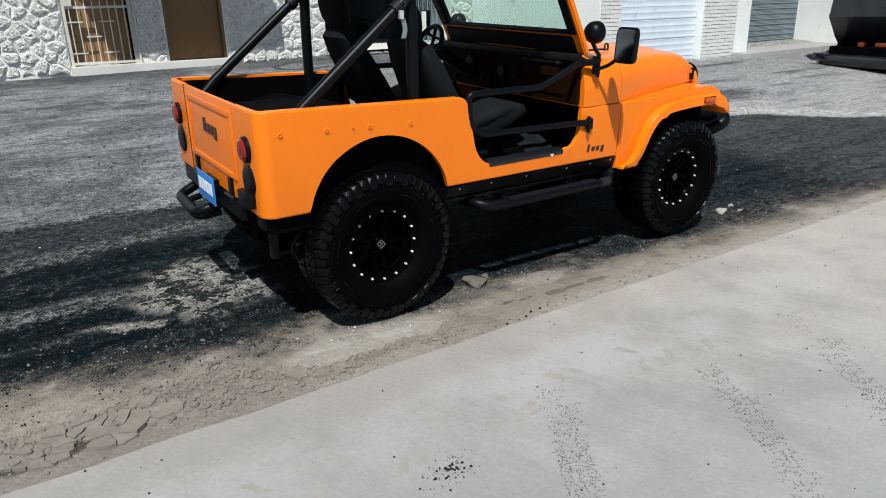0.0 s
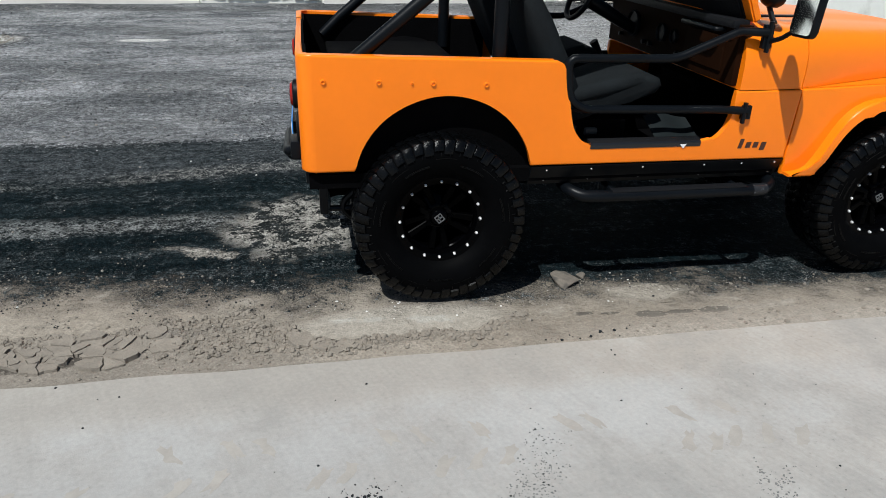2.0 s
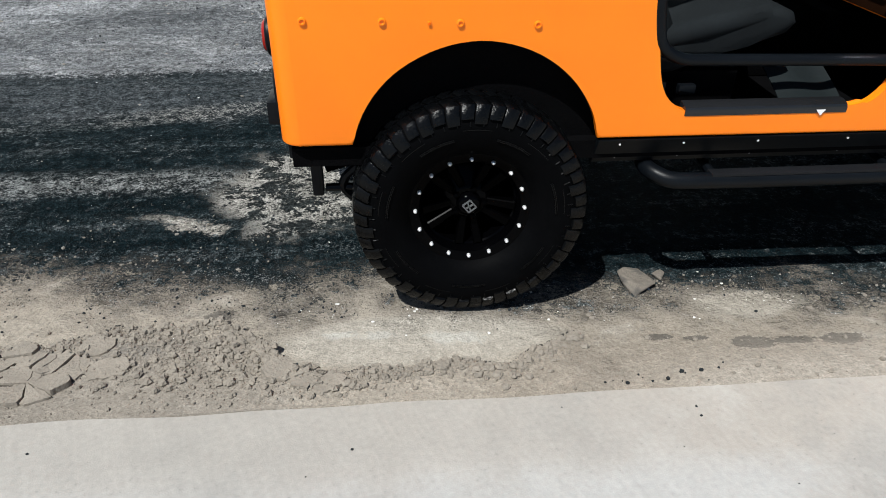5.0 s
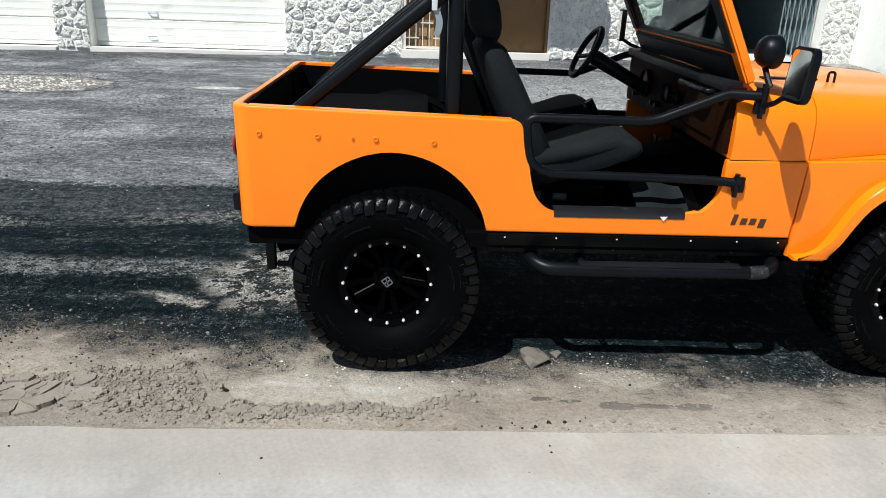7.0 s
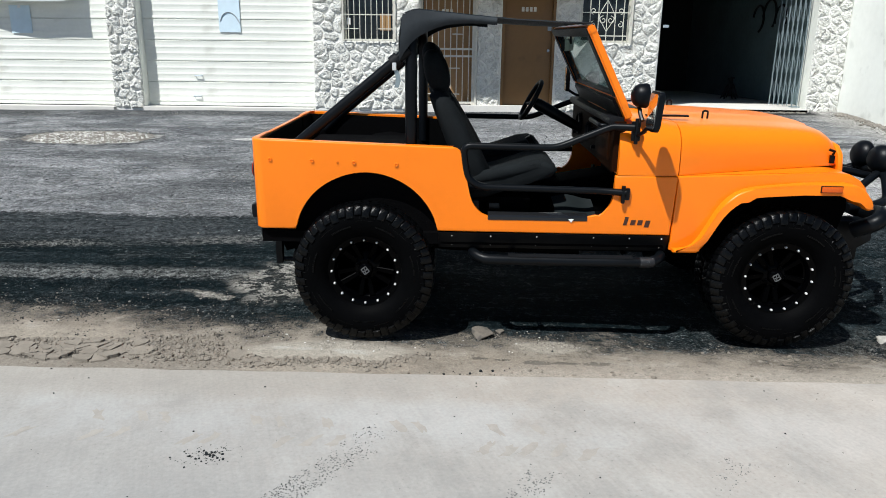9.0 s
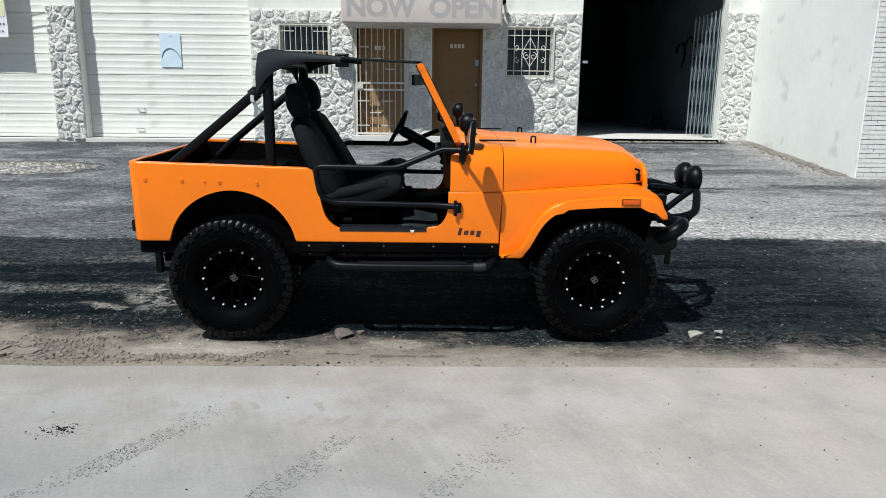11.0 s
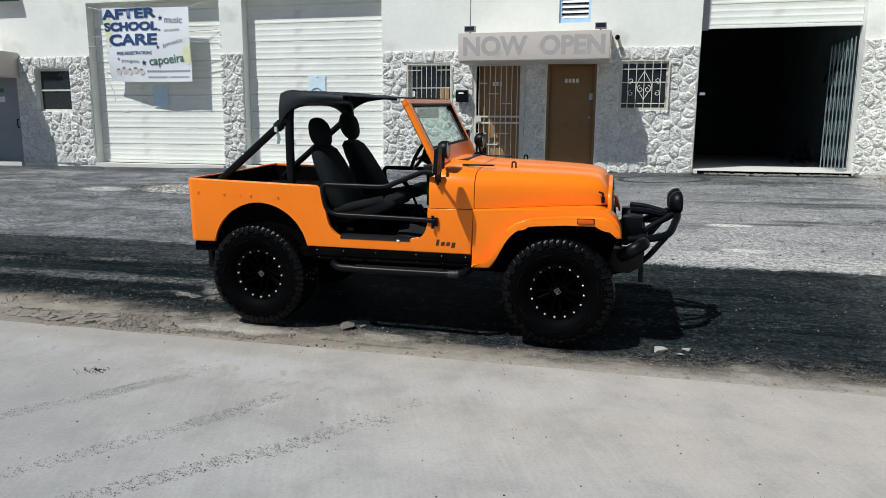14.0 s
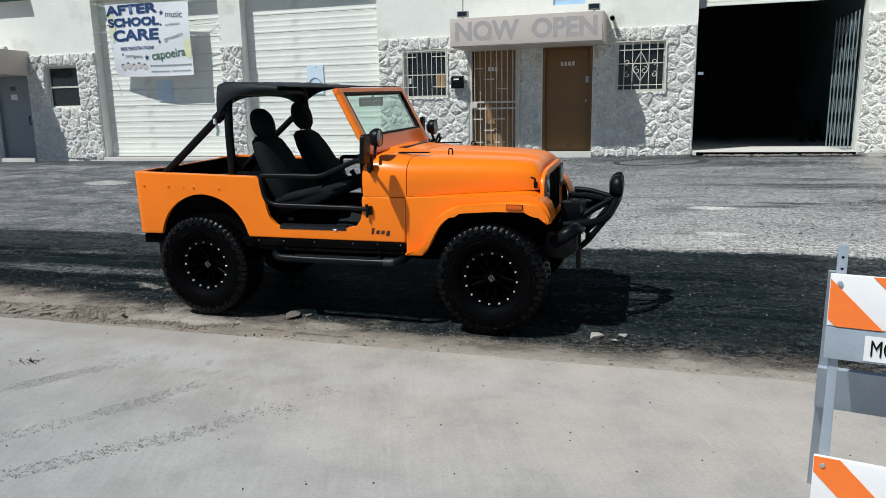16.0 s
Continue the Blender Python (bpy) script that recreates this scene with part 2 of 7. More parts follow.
STUCCO2 = material("pale_side_stucco", (0.86, 0.875, 0.83), 0.9, var=0.06, scale=0.9, bump=0.2, bscale=60, dirt=(0.6, 0.61, 0.57), dirt_at=0.6, dirt_scale=2.2)
def stone_material():
    """Whitewashed coral rock: pitted, with its colour darker in the hollows."""
    m = material("whitewashed_coral_stone", (0.88, 0.875, 0.82), 0.95, var=0.08, scale=9, per_object=0.06, spec=0.2)
    n, l = m.node_tree.nodes, m.node_tree.links
    b = n["Principled BSDF"]
    co = n.new("ShaderNodeTexCoord")
    vo, no = n.new("ShaderNodeTexVoronoi"), n.new("ShaderNodeTexNoise")
    vo.inputs["Scale"].default_value = 26
    no.inputs["Scale"].default_value, no.inputs["Detail"].default_value, no.inputs["Roughness"].default_value = 9, 9, 0.68
    no.inputs["Distortion"].default_value = 1.4
    l.new(co.outputs["Object"], no.inputs["Vector"])
    wp = n.new("ShaderNodeVectorMath"); wp.operation = "MULTIPLY_ADD"
    wp.inputs[1].default_value = (0.08, 0.08, 0.08)
    l.new(no.outputs["Color"], wp.inputs[0]); l.new(co.outputs["Object"], wp.inputs[2])
    l.new(wp.outputs[0], vo.inputs["Vector"])
    h = n.new("ShaderNodeMath"); h.operation = "MULTIPLY_ADD"
    h.inputs[1].default_value = 0.5
    l.new(vo.outputs["Distance"], h.inputs[0]); l.new(no.outputs["Fac"], h.inputs[2])
    bp = n.new("ShaderNodeBump")
    bp.inputs["Strength"].default_value, bp.inputs["Distance"].default_value = 1.0, 0.045
    l.new(h.outputs[0], bp.inputs["Height"]); l.new(bp.outputs[0], b.inputs["Normal"])
    old = b.inputs["Base Color"].links[0].from_socket
    mr = n.new("ShaderNodeMapRange")
    mr.inputs["From Min"].default_value, mr.inputs["From Max"].default_value = 0.52, 0.40
    l.new(no.outputs["Fac"], mr.inputs["Value"])
    mx = n.new("ShaderNodeMix"); mx.data_type = "RGBA"
    mx.inputs[7].default_value = (0.66, 0.65, 0.6, 1)
    l.new(mr.outputs[0], mx.inputs[0]); l.new(old, mx.inputs[6]); l.new(mx.outputs[2], b.inputs["Base Color"])
    return m


STONE = stone_material()
MORTAR = material("painted_mortar", (0.8, 0.79, 0.74), 0.95, var=0.15, scale=8, bump=0.9, bscale=25)
SHUTTER = material("cream_shutter", (0.82, 0.83, 0.765), 0.55, var=0.06, scale=2.0, dirt=(0.6, 0.59, 0.53), dirt_at=0.66, dirt_scale=1.3, bump=0.03)
# grey paint, darkened further for the shade of the deep doorway
GREYSHUT = material("shade_grey_shutter", (0.17, 0.21, 0.24), 0.6, var=0.08, scale=2.0)
COOLSHUT = material("bluish_shutter", (0.7, 0.76, 0.84), 0.5, var=0.06, scale=2.0, dirt=(0.5, 0.52, 0.55), dirt_at=0.64)
CONCGREY = material("grey_ramp_concrete", (0.36, 0.355, 0.34), 0.9, var=0.15, scale=3, bump=0.3)
BROWN = material("brown_door_paint", (0.19, 0.098, 0.03), 0.45, var=0.1, scale=2.0, dirt=(0.12, 0.06, 0.02), dirt_at=0.62)
TAN = material("tan_door_paint", (0.34, 0.2, 0.085), 0.5, var=0.12, scale=2.0)
BARS = material("white_bar_paint", (0.62, 0.6, 0.53), 0.5, var=0.15, scale=8)
GREYDOOR = material("grey_door_paint", (0.26, 0.28, 0.3), 0.5, var=0.1, scale=2)
SIGN = material("sign_face", (0.56, 0.5, 0.45), 0.7, var=0.05, scale=2.0, dirt=(0.45, 0.4, 0.35), dirt_at=0.64, dirt_scale=2)
SIGNLET = material("faded_letters", (0.4, 0.375, 0.365), 0.7, var=0.1, scale=6)
CLOTHWHITE = material("banner_vinyl", (0.8, 0.82, 0.84), 0.5, var=0.03, scale=2)
NAVY = material("navy_print", (0.013, 0.05, 0.16), 0.6, var=0.1)
GREENP = material("green_print", (0.05, 0.14, 0.09), 0.6, var=0.1)
GREYP = material("grey_print", (0.12, 0.14, 0.17), 0.6, var=0.1)
YELLOWP = material("yellow_print", (0.8, 0.8, 0.5), 0.6, var=0.15, scale=5)
PEACHP = material("sketch_print", (0.66, 0.6, 0.57), 0.6, var=0.1)
PAPER = material("pale_blue_paper", (0.64, 0.78, 0.87), 0.8, var=0.06)
GALV = material("galvanised_steel", (0.36, 0.42, 0.48), 0.5, 0.3, var=0.1, scale=8)
SAFETY = material("orange_reflective", (0.92, 0.2, 0.03), 0.5, var=0.06)
WHITEREF = material("white_reflective", (0.82, 0.82, 0.82), 0.5, var=0.04)
# near-black plaster: the unlit workshop's darkness is put into its colour
INTERIOR = material("shade_dark_plaster", (0.014, 0.021, 0.025), 0.9, var=0.2, scale=1.0)
TRACKM = material("track_dust", (0.16, 0.16, 0.155), 0.95, var=0.4, scale=30)
CONCFLOOR = material("pale_threshold_concrete", (0.62, 0.6, 0.56), 0.85, var=0.1, scale=3, bump=0.2)
BRICKW = material("white_painted_brick", (0.72, 0.72, 0.68), 0.85, var=0.1, scale=6, bump=0.3, bscale=50, per_object=0.08)
BLACKTRUCK = material("black_truck_paint", (0.006, 0.007, 0.01), 0.3, var=0.2, coat=0.3)
GRITM = material("dark_grit", (0.008, 0.0115, 0.0135), 0.9, var=0.5, scale=30, per_object=0.2)
TEALCLOTH = material("dark_teal_canvas", (0.02, 0.09, 0.08), 0.7, var=0.15, scale=3)
GATEM = material("pale_gate_steel", (0.2, 0.25, 0.27), 0.55, 0.1, var=0.2, scale=8)
MUDM = material("dry_mud", (0.225, 0.198, 0.163), 0.95, var=0.22, scale=14, bump=0.6, bscale=90)
ROCKM = material("dusty_concrete_lump", (0.15, 0.13, 0.108), 0.95, var=0.35, scale=18, bump=0.6, bscale=90, dirt=(0.07, 0.064, 0.056), dirt_at=0.5, dirt_scale=14)
PALEROCK = material("pale_rock", (0.22, 0.2, 0.172), 0.95, var=0.35, scale=20, bump=0.5)
CHALKM = material("pale_broken_limestone", (0.36, 0.345, 0.31), 0.95, var=0.3, scale=18, bump=0.5, bscale=80)
DARKCRUMBM = material("dark_crumb", (0.045, 0.04, 0.035), 0.95, var=0.4, scale=30)
CHIPM = material("bright_chip", (0.6, 0.59, 0.56), 0.9, var=0.3, scale=30)
PRINTM = material("tan_track_dust", (0.335, 0.315, 0.284), 0.95, var=0.12, scale=20)
# teal plaster of the right workshop wall, the room's dimness in its colour
TEALWALL = material("teal_shade_plaster", (0.15, 0.215, 0.225), 0.9, var=0.25, scale=1.2)


# ---- ground ----
def smooth01(a, b, v):
    t = min(1.0, max(0.0, (v - a) / (b - a)))
    return t * t * (3 - 2 * t)


SLAB_Y, SLAB_Z = 2.62, 0.07


def hz(x, y):
    """Height of the ground: level where the vehicle stands, rising to the building."""
    z = 0.03 + 0.035 * smooth01(3.9, 5.6, x)
    z += 0.036 * max(0.0, min(y, 4.9) - 3.25)
    if y > 4.9:
        z += (0.64 + 0.008 * x - 0.03) * min(1.0, (y - 4.9) / 7.9) ** 1.05
    # trodden earth heaped where the wheels stand
    for wx, h in ((1.425, 0.024), (3.788, 0.024)):
        for wy in (3.24, 4.57):
            z += h * math.exp(-((x - wx) / 0.36) ** 2 - ((y - wy) / 0.22) ** 2)
    if y < SLAB_Y:
        z = -0.06
    return z


CRUST = [(-3.0, 2.95), (-0.6, 3.0), (-0.05, 3.01), (0.16, 3.08), (0.52, 3.1), (0.61, 3.05), (0.70, 2.96), (0.78, 2.83), (0.93, 2.77), (1.15, 2.79), (1.34, 2.83), (1.51, 2.79), (1.65, 2.88), (1.79, 2.96), (2.1, 2.93), (3.0, 2.8), (5.0, 2.75), (9.0, 2.72)]


def crust(x):
    """The far edge of the dried crust of mud along the slab."""
    for (a, u), (b, v) in zip(CRUST, CRUST[1:]):
        if a <= x <= b:
            return u + (v - u) * (x - a) / (b - a) + 0.03 * noise.noise((x * 9, 0, 4)) + 0.015 * noise.noise((x * 30, 0, 4))
    return 2.9


def rough_hz(x, y):
    z = hz(x, y)
    if y < SLAB_Y - 0.01:
        return z
    z += 0.005 * noise.noise((x * 5, y * 5, 2)) + 0.012 * noise.noise((x * 0.9, y * 1.6, 5))
    if y < 4.2 and -3 < x < 9:
        dense = smooth01(3.15, 2.95, x)
        c = crust(x)
        inside = 1.0 if y < c else 0.0
        near = 1 - smooth01(2.7, 3.15, y)
        z += inside * (0.025 * smooth01(1.95, 1.7, x) + 0.006 * smooth01(3.0, 1.9, x))
        z += near * 0.014 * max(0, noise.noise((x * 2.2, y * 3.5, 1.0)) + 0.35)
        # clods, thick along the rim of the crust and where it has broken up
        rim = math.exp(-((c - 0.04 - y) / 0.05) ** 2) * smooth01(2.0, 1.7, x) * inside
        broken = max(rim, inside * math.exp(-((x - 0.62) / 0.36) ** 2 - ((y - 2.82) / 0.16) ** 2), 0.3 * inside)
        lump = abs(noise.noise((x * 15, y * 15, 7))) + 0.6 * abs(noise.noise((x * 31, y * 31, 9)))
        z += dense * broken * 0.009 * (lump - 0.25)
        z += (0.3 + 0.7 * smooth01(3.2, 3.7, y)) * 0.004 * dense * noise.noise((x * 23, y * 23, 3))
    # sand washed up level with the slab along its edge
    fill = smooth01(2.98, 2.66, y) * smooth01(1.7, 2.4, x)
    z += (SLAB_Z - 0.003 - z) * fill * (0.85 if z < SLAB_Z else 0.0)
    return z


def ground_material():
    m = bpy.data.materials.new("dirt_and_old_asphalt")
    m.use_nodes = True
    n, l = m.node_tree.nodes, m.node_tree.links
    b = n["Principled BSDF"]
    b.inputs["Roughness"].default_value = 0.92
    b.inputs["Specular IOR Level"].default_value = 0.04
    co = n.new("ShaderNodeTexCoord")
    sep = n.new("ShaderNodeSeparateXYZ")
    l.new(co.outputs["Object"], sep.inputs[0])

    def noi(sx, sy, scale, detail=8.0, off=0.0, rough=0.6, warp=0.0):
        mp = n.new("ShaderNodeMapping")
        mp.inputs["Scale"].default_value, mp.inputs["Location"].default_value = (sx, sy, 1), (off, off * 0.7, off)
        t = n.new("ShaderNodeTexNoise")
        t.inputs["Scale"].default_value, t.inputs["Detail"].default_value, t.inputs["Roughness"].default_value = scale, detail, rough
        t.inputs["Distortion"].default_value = warp
        l.new(co.outputs["Object"], mp.inputs[0]); l.new(mp.outputs[0], t.inputs["Vector"])
        return t.outputs["Fac"]

    def op(kind, a, c, d=None):
        q = n.new("ShaderNodeMath"); q.operation = kind
        for i, v in enumerate((a, c, d)):
            if v is None:
                continue
            if isinstance(v, (int, float)):
                q.inputs[i].default_value = v
            else:
                l.new(v, q.inputs[i])
        return q.outputs[0]

    def ramp(v, a, c, lo=0.0, hi=1.0):
        q = n.new("ShaderNodeMapRange")
        q.interpolation_type = "SMOOTHSTEP"
        for k, w in (("From Min", a), ("From Max", c), ("To Min", lo), ("To Max", hi)):
            q.inputs[k].default_value = w
        l.new(v, q.inputs["Value"])
        return q.outputs[0]

    def blend(f, a, c):
        q = n.new("ShaderNodeMix"); q.data_type = "RGBA"
        for i, v in ((0, f), (6, a), (7, c)):
            if isinstance(v, tuple):
                q.inputs[i].default_value = (*v, 1)
            elif isinstance(v, (int, float)):
                q.inputs[i].default_value = v
            else:
                l.new(v, q.inputs[i])
        return q.outputs[2]

    def mul(*a):
        out = a[0]
        for v in a[1:]:
            out = op("MULTIPLY", out, v)
        return out

    X, Y = sep.outputs["X"], sep.outputs["Y"]
    n_wide, n_mid = noi(0.8, 1.0, 0.9, 4), noi(0.8, 1.1, 3.2, 8, 3, 0.6)
    n_small = noi(0.9, 1.1, 8.0, 8, 17, 0.62)
    fine = noi(1, 1, 22, 6, 2, 0.62)
    grit = noi(1, 1, 75, 4, 9, 0.55)
    grain = noi(1, 1, 170, 2, 4, 0.5)
    streak = noi(0.55, 1.15, 1.5, 12, 11, 0.66, 0.4)
    along = noi(0.16, 1.5, 2.6, 12, 41, 0.7)
    along2 = noi(0.3, 2.2, 3.4, 12, 63, 0.72)
    blot = noi(0.6, 1.1, 0.7, 12, 21, 0.64, 0.6)
    rag = op("ADD", op("MULTIPLY", op("SUBTRACT", fine, 0.5), 1.0), op("ADD", op("MULTIPLY", op("SUBTRACT", grit, 0.5), 1.1), op("MULTIPLY", op("SUBTRACT", grain, 0.5), 0.7)))

    def wobble(a, c, d=0.0):
        w = op("ADD", op("MULTIPLY", op("SUBTRACT", n_wide, 0.5), a), op("MULTIPLY", op("SUBTRACT", n_mid, 0.5), c))
        return op("ADD", w, op("MULTIPLY", op("SUBTRACT", n_small, 0.5), d)) if d else w

    def rough(v, k):
        return op("ADD", v, op("MULTIPLY", rag, k))

    def spot(sx, sy, rx, ry, mid, small):
        ex = op("DIVIDE", op("SUBTRACT", X, sx), rx)
        ey = op("DIVIDE", op("SUBTRACT", Y, sy), ry)
        r = op("SQRT", op("ADD", op("MULTIPLY", ex, ex), op("MULTIPLY", ey, ey)), 0)
        return rough(op("ADD", r, op("MULTIPLY", op("SUBTRACT", n_small if rx < 0.2 else n_mid, 0.5), mid)), small)

    def band(v, a, c, soft):
        return mul(ramp(v, a - soft, a + soft), ramp(v, c + soft, c - soft))

    # weathered grey asphalt up to the building: dark binder under worn pale stone, in drawn-out patches
    grey = blend(ramp(rough(streak, 0.1), 0.40, 0.62), (0.1, 0.107, 0.117), (0.265, 0.27, 0.278))
    grey = blend(ramp(rough(along2, 0.12), 0.50, 0.66, 0, 0.75), grey, (0.05, 0.055, 0.06))
    grey = blend(ramp(rough(n_mid, 0.12), 0.52, 0.66, 0, 0.55), grey, (0.285, 0.289, 0.294))
    grey = blend(ramp(rough(blot, 0.1), 0.50, 0.60, 0, 0.65), grey, (0.07, 0.075, 0.08))
    grey = blend(ramp(rough(n_small, 0.3), 0.60, 0.70, 0, 0.6), grey, (0.06, 0.064, 0.068))
    grey = blend(ramp(rough(n_small, 0.3), 0.40, 0.32, 0, 0.5), grey, (0.35, 0.354, 0.358))
    yb = op("ADD", op("ADD", Y, wobble(0.5, 0.25, 0.12)), ramp(X, 7.3, 10.5, 0.0, 1.6))
    # bare and dusty ahead of the vehicle, with oily drags across it
    pale = mul(ramp(rough(yb, 0.25), 6.6, 12.0, 1.0, 0.25), ramp(op("ADD", X, wobble(1.5, 1.0)), 1.2, 4.4, 0.1, 1.0))
    grey = blend(mul(pale, ramp(rough(streak, 0.15), 0.66, 0.46, 0.25, 0.95)), grey, (0.40, 0.393, 0.38))
    drag = mul(ramp(op("ADD", X, wobble(2.0, 1.0)), 3.5, 6.5), ramp(rough(along, 0.1), 0.54, 0.62))
    grey = blend(mul(drag, ramp(yb, 6.0, 7.6, 0.15, 0.8)), grey, (0.07, 0.075, 0.08))
    grey = blend(mul(drag, ramp(rough(along2, 0.2), 0.55, 0.68, 0, 0.7)), grey, (0.03, 0.034, 0.037))
    for sx, sy, rx, ry, k in ((8.3, 8.5, 1.3, 0.22, 0.8), (7.4, 9.6, 1.5, 0.3, 0.55), (6.9, 11.7, 1.5, 0.4, 0.8), (-0.6, 7.2, 1.2, 0.3, 0.5), (-2.6, 8.6, 1.6, 0.35, 0.45)):
        grey = blend(ramp(spot(sx, sy, rx, ry, 1.6, 0.5), 0.35, 1.15, k, 0.0), grey, (0.055, 0.06, 0.065))
    # a dark ring scraped before the doorstep
    ring = op("ABSOLUTE", op("SUBTRACT", spot(5.05, 12.05, 0.85, 0.42, 0.35, 0.12), 0.95), 0)
    grey = blend(ramp(ring, 0.05, 0.15, 0.9, 0.0), grey, (0.03, 0.033, 0.036))
    # pale dust washed up against the edge of the tar ahead of the vehicle
    grey = blend(mul(band(rough(yb, 0.25), 5.98, 6.5, 0.2), ramp(op("ADD", X, wobble(0.8, 0.8)), 4.2, 5.4), ramp(rough(along2, 0.5), 0.40, 0.60, 0.1, 0.9)), grey, (0.52, 0.505, 0.47))
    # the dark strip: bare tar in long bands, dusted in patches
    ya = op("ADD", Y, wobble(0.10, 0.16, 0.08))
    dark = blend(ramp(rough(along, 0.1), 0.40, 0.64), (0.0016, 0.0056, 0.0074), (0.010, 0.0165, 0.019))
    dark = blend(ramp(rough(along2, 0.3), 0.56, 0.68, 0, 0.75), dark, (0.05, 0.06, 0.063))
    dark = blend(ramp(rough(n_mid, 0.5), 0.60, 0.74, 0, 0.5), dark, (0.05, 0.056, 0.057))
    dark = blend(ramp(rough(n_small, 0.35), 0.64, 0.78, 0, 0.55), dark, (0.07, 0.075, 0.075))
    # worn greyer at its far edge
    dark = blend(mul(band(ya, 5.12, 6.4, 0.14), ramp(rough(along2, 0.35), 0.34, 0.64, 0.25, 0.95), ramp(X, 4.0, 1.5, 0.25, 1.0)), dark, (0.052, 0.058, 0.062))
    dark = blend(mul(band(op("ADD", ya, op("MULTIPLY", X, -0.14)), 5.09, 5.29, 0.06), ramp(rough(along2, 0.9), 0.50, 0.66, 0, 0.8), ramp(op("ADD", X, wobble(0.6, 0.4)), 1.5, 0.9), ramp(op("ABSOLUTE", op("ADD", X, 0.8), 0), 0.1, 0.6, 0.2, 1.0)), dark, (0.15, 0.148, 0.138))
    # dustier ahead of the vehicle
    dark = blend(mul(ramp(op("ADD", X, wobble(0.8, 0.8)), 3.6, 5.4, 0, 0.5), ramp(rough(along, 0.2), 0.42, 0.62, 0.1, 1.0)), dark, (0.026, 0.035, 0.04))
    dark = blend(mul(ramp(op("ADD", X, wobble(1.2, 0.8)), 5.7, 7.0, 0, 0.85), ramp(rough(along2, 0.3), 0.36, 0.6, 0.35, 1.0)), dark, (0.075, 0.082, 0.084))
    # a dusty wheel track that runs behind the vehicle
    tr = mul(band(rough(ya, 0.10), 4.19, 4.42, 0.05), ramp(op("ADD", X, wobble(0.3, 0.3, 0.2)), 0.5, 0.3))
    dark = blend(mul(tr, ramp(rough(along2, 0.7), 0.38, 0.60, 0.08, 0.85)), dark, (0.14, 0.146, 0.143))
    # beige dirt behind the rear wheel, broken by tar
    dirt = mul(ramp(spot(0.72, 4.16, 0.44, 0.5, 1.2, 0.5), 0.75, 1.05, 1.0, 0.0), ramp(rough(n_small, 0.3), 0.45, 0.52, 0.08, 0.95))
    dark = blend(dirt, dark, (0.235, 0.226, 0.205))
    dark = blend(ramp(spot(0.22, 3.87, 0.12, 0.085, 3.0, 1.2), 0.8, 0.95, 0.95, 0.0), dark, (0.28, 0.265, 0.235))
    dark = blend(ramp(spot(0.36, 3.8, 0.05, 0.05, 3.0, 1.2), 0.8, 0.95, 0.9, 0.0), dark, (0.27, 0.255, 0.225))
    dark = blend(ramp(spot(0.04, 3.94, 0.12, 0.04, 3.0, 1.6), 0.7, 0.9, 0.7, 0.0), dark, (0.2, 0.19, 0.17))
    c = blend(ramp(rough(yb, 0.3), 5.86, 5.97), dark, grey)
    # brown dirt mixed with broken tar, then sand along the slab
    ys = op("ADD", op("ADD", Y, op("MULTIPLY", X, 0.1)), wobble(0.3, 0.85, 0.8))
    brown = blend(ramp(rough(n_small, 0.3), 0.44, 0.52), (0.016, 0.019, 0.02), (0.165, 0.145, 0.122))
    c = blend(ramp(rough(ys, 0.5), 3.46, 3.54), brown, c)
    mixed = mul(ramp(rough(ys, 0.5), 3.95, 3.5), ramp(op("ADD", X, wobble(0.5, 0.5)), 3.9, 4.5), ramp(rough(n_small, 0.6), 0.42, 0.58, 0.0, 0.8))
    c = blend(mixed, c, (0.125, 0.112, 0.096))
    sand = blend(ramp(rough(blot, 0.1), 0.35, 0.65), (0.236, 0.206, 0.168), (0.29, 0.258, 0.214))
    sand = blend(ramp(rough(n_mid, 0.15), 0.56, 0.72, 0, 0.45), sand, (0.17, 0.15, 0.125))
    sand = blend(ramp(n_mid, 0.44, 0.34, 0, 0.5), sand, (0.34, 0.318, 0.28))
    c = blend(ramp(rough(ys, 0.7), 3.24, 3.40), sand, c)
    # the smooth washed flat inside the bay of the crust
    c = blend(ramp(spot(1.2, 2.97, 0.62, 0.17, 0.9, 0.15), 0.72, 1.0, 0.85, 0.0), c, (0.33, 0.302, 0.258))
    for sx, sy, rx, ry in ((1.1, 3.0, 0.07, 0.03), (1.35, 2.97, 0.1, 0.03), (0.95, 3.02, 0.05, 0.02)):
        c = blend(ramp(spot(sx, sy, rx, ry, 4.0, 1.6), 0.5, 1.1, 0.55, 0.0), c, (0.42, 0.405, 0.368))
    # damp looking patches, in a row like lug prints
    for sx, sy, rx, ry in ((2.08, 2.915, 0.05, 0.02), (2.22, 2.9, 0.04, 0.018), (2.39, 2.85, 0.075, 0.04), (2.565, 2.853, 0.075, 0.028), (2.73, 2.843, 0.08, 0.038), (0.5, 3.17, 0.06, 0.045), (0.72, 3.18, 0.05, 0.03)):
        c = blend(ramp(spot(sx, sy, rx, ry, 2.0, 0.8), 0.85, 1.0, 0.85, 0.0), c, (0.105, 0.095, 0.083))
    # browner dried crust behind the vehicle
    c = blend(mul(ramp(rough(op("ADD", Y, wobble(0.12, 0.2)), 0.1), 3.04, 2.94, 0, 0.75), ramp(rough(op("ADD", X, wobble(0.5, 0.5)), 0.2), 0.9, 0.6)), c, (0.2, 0.179, 0.152))
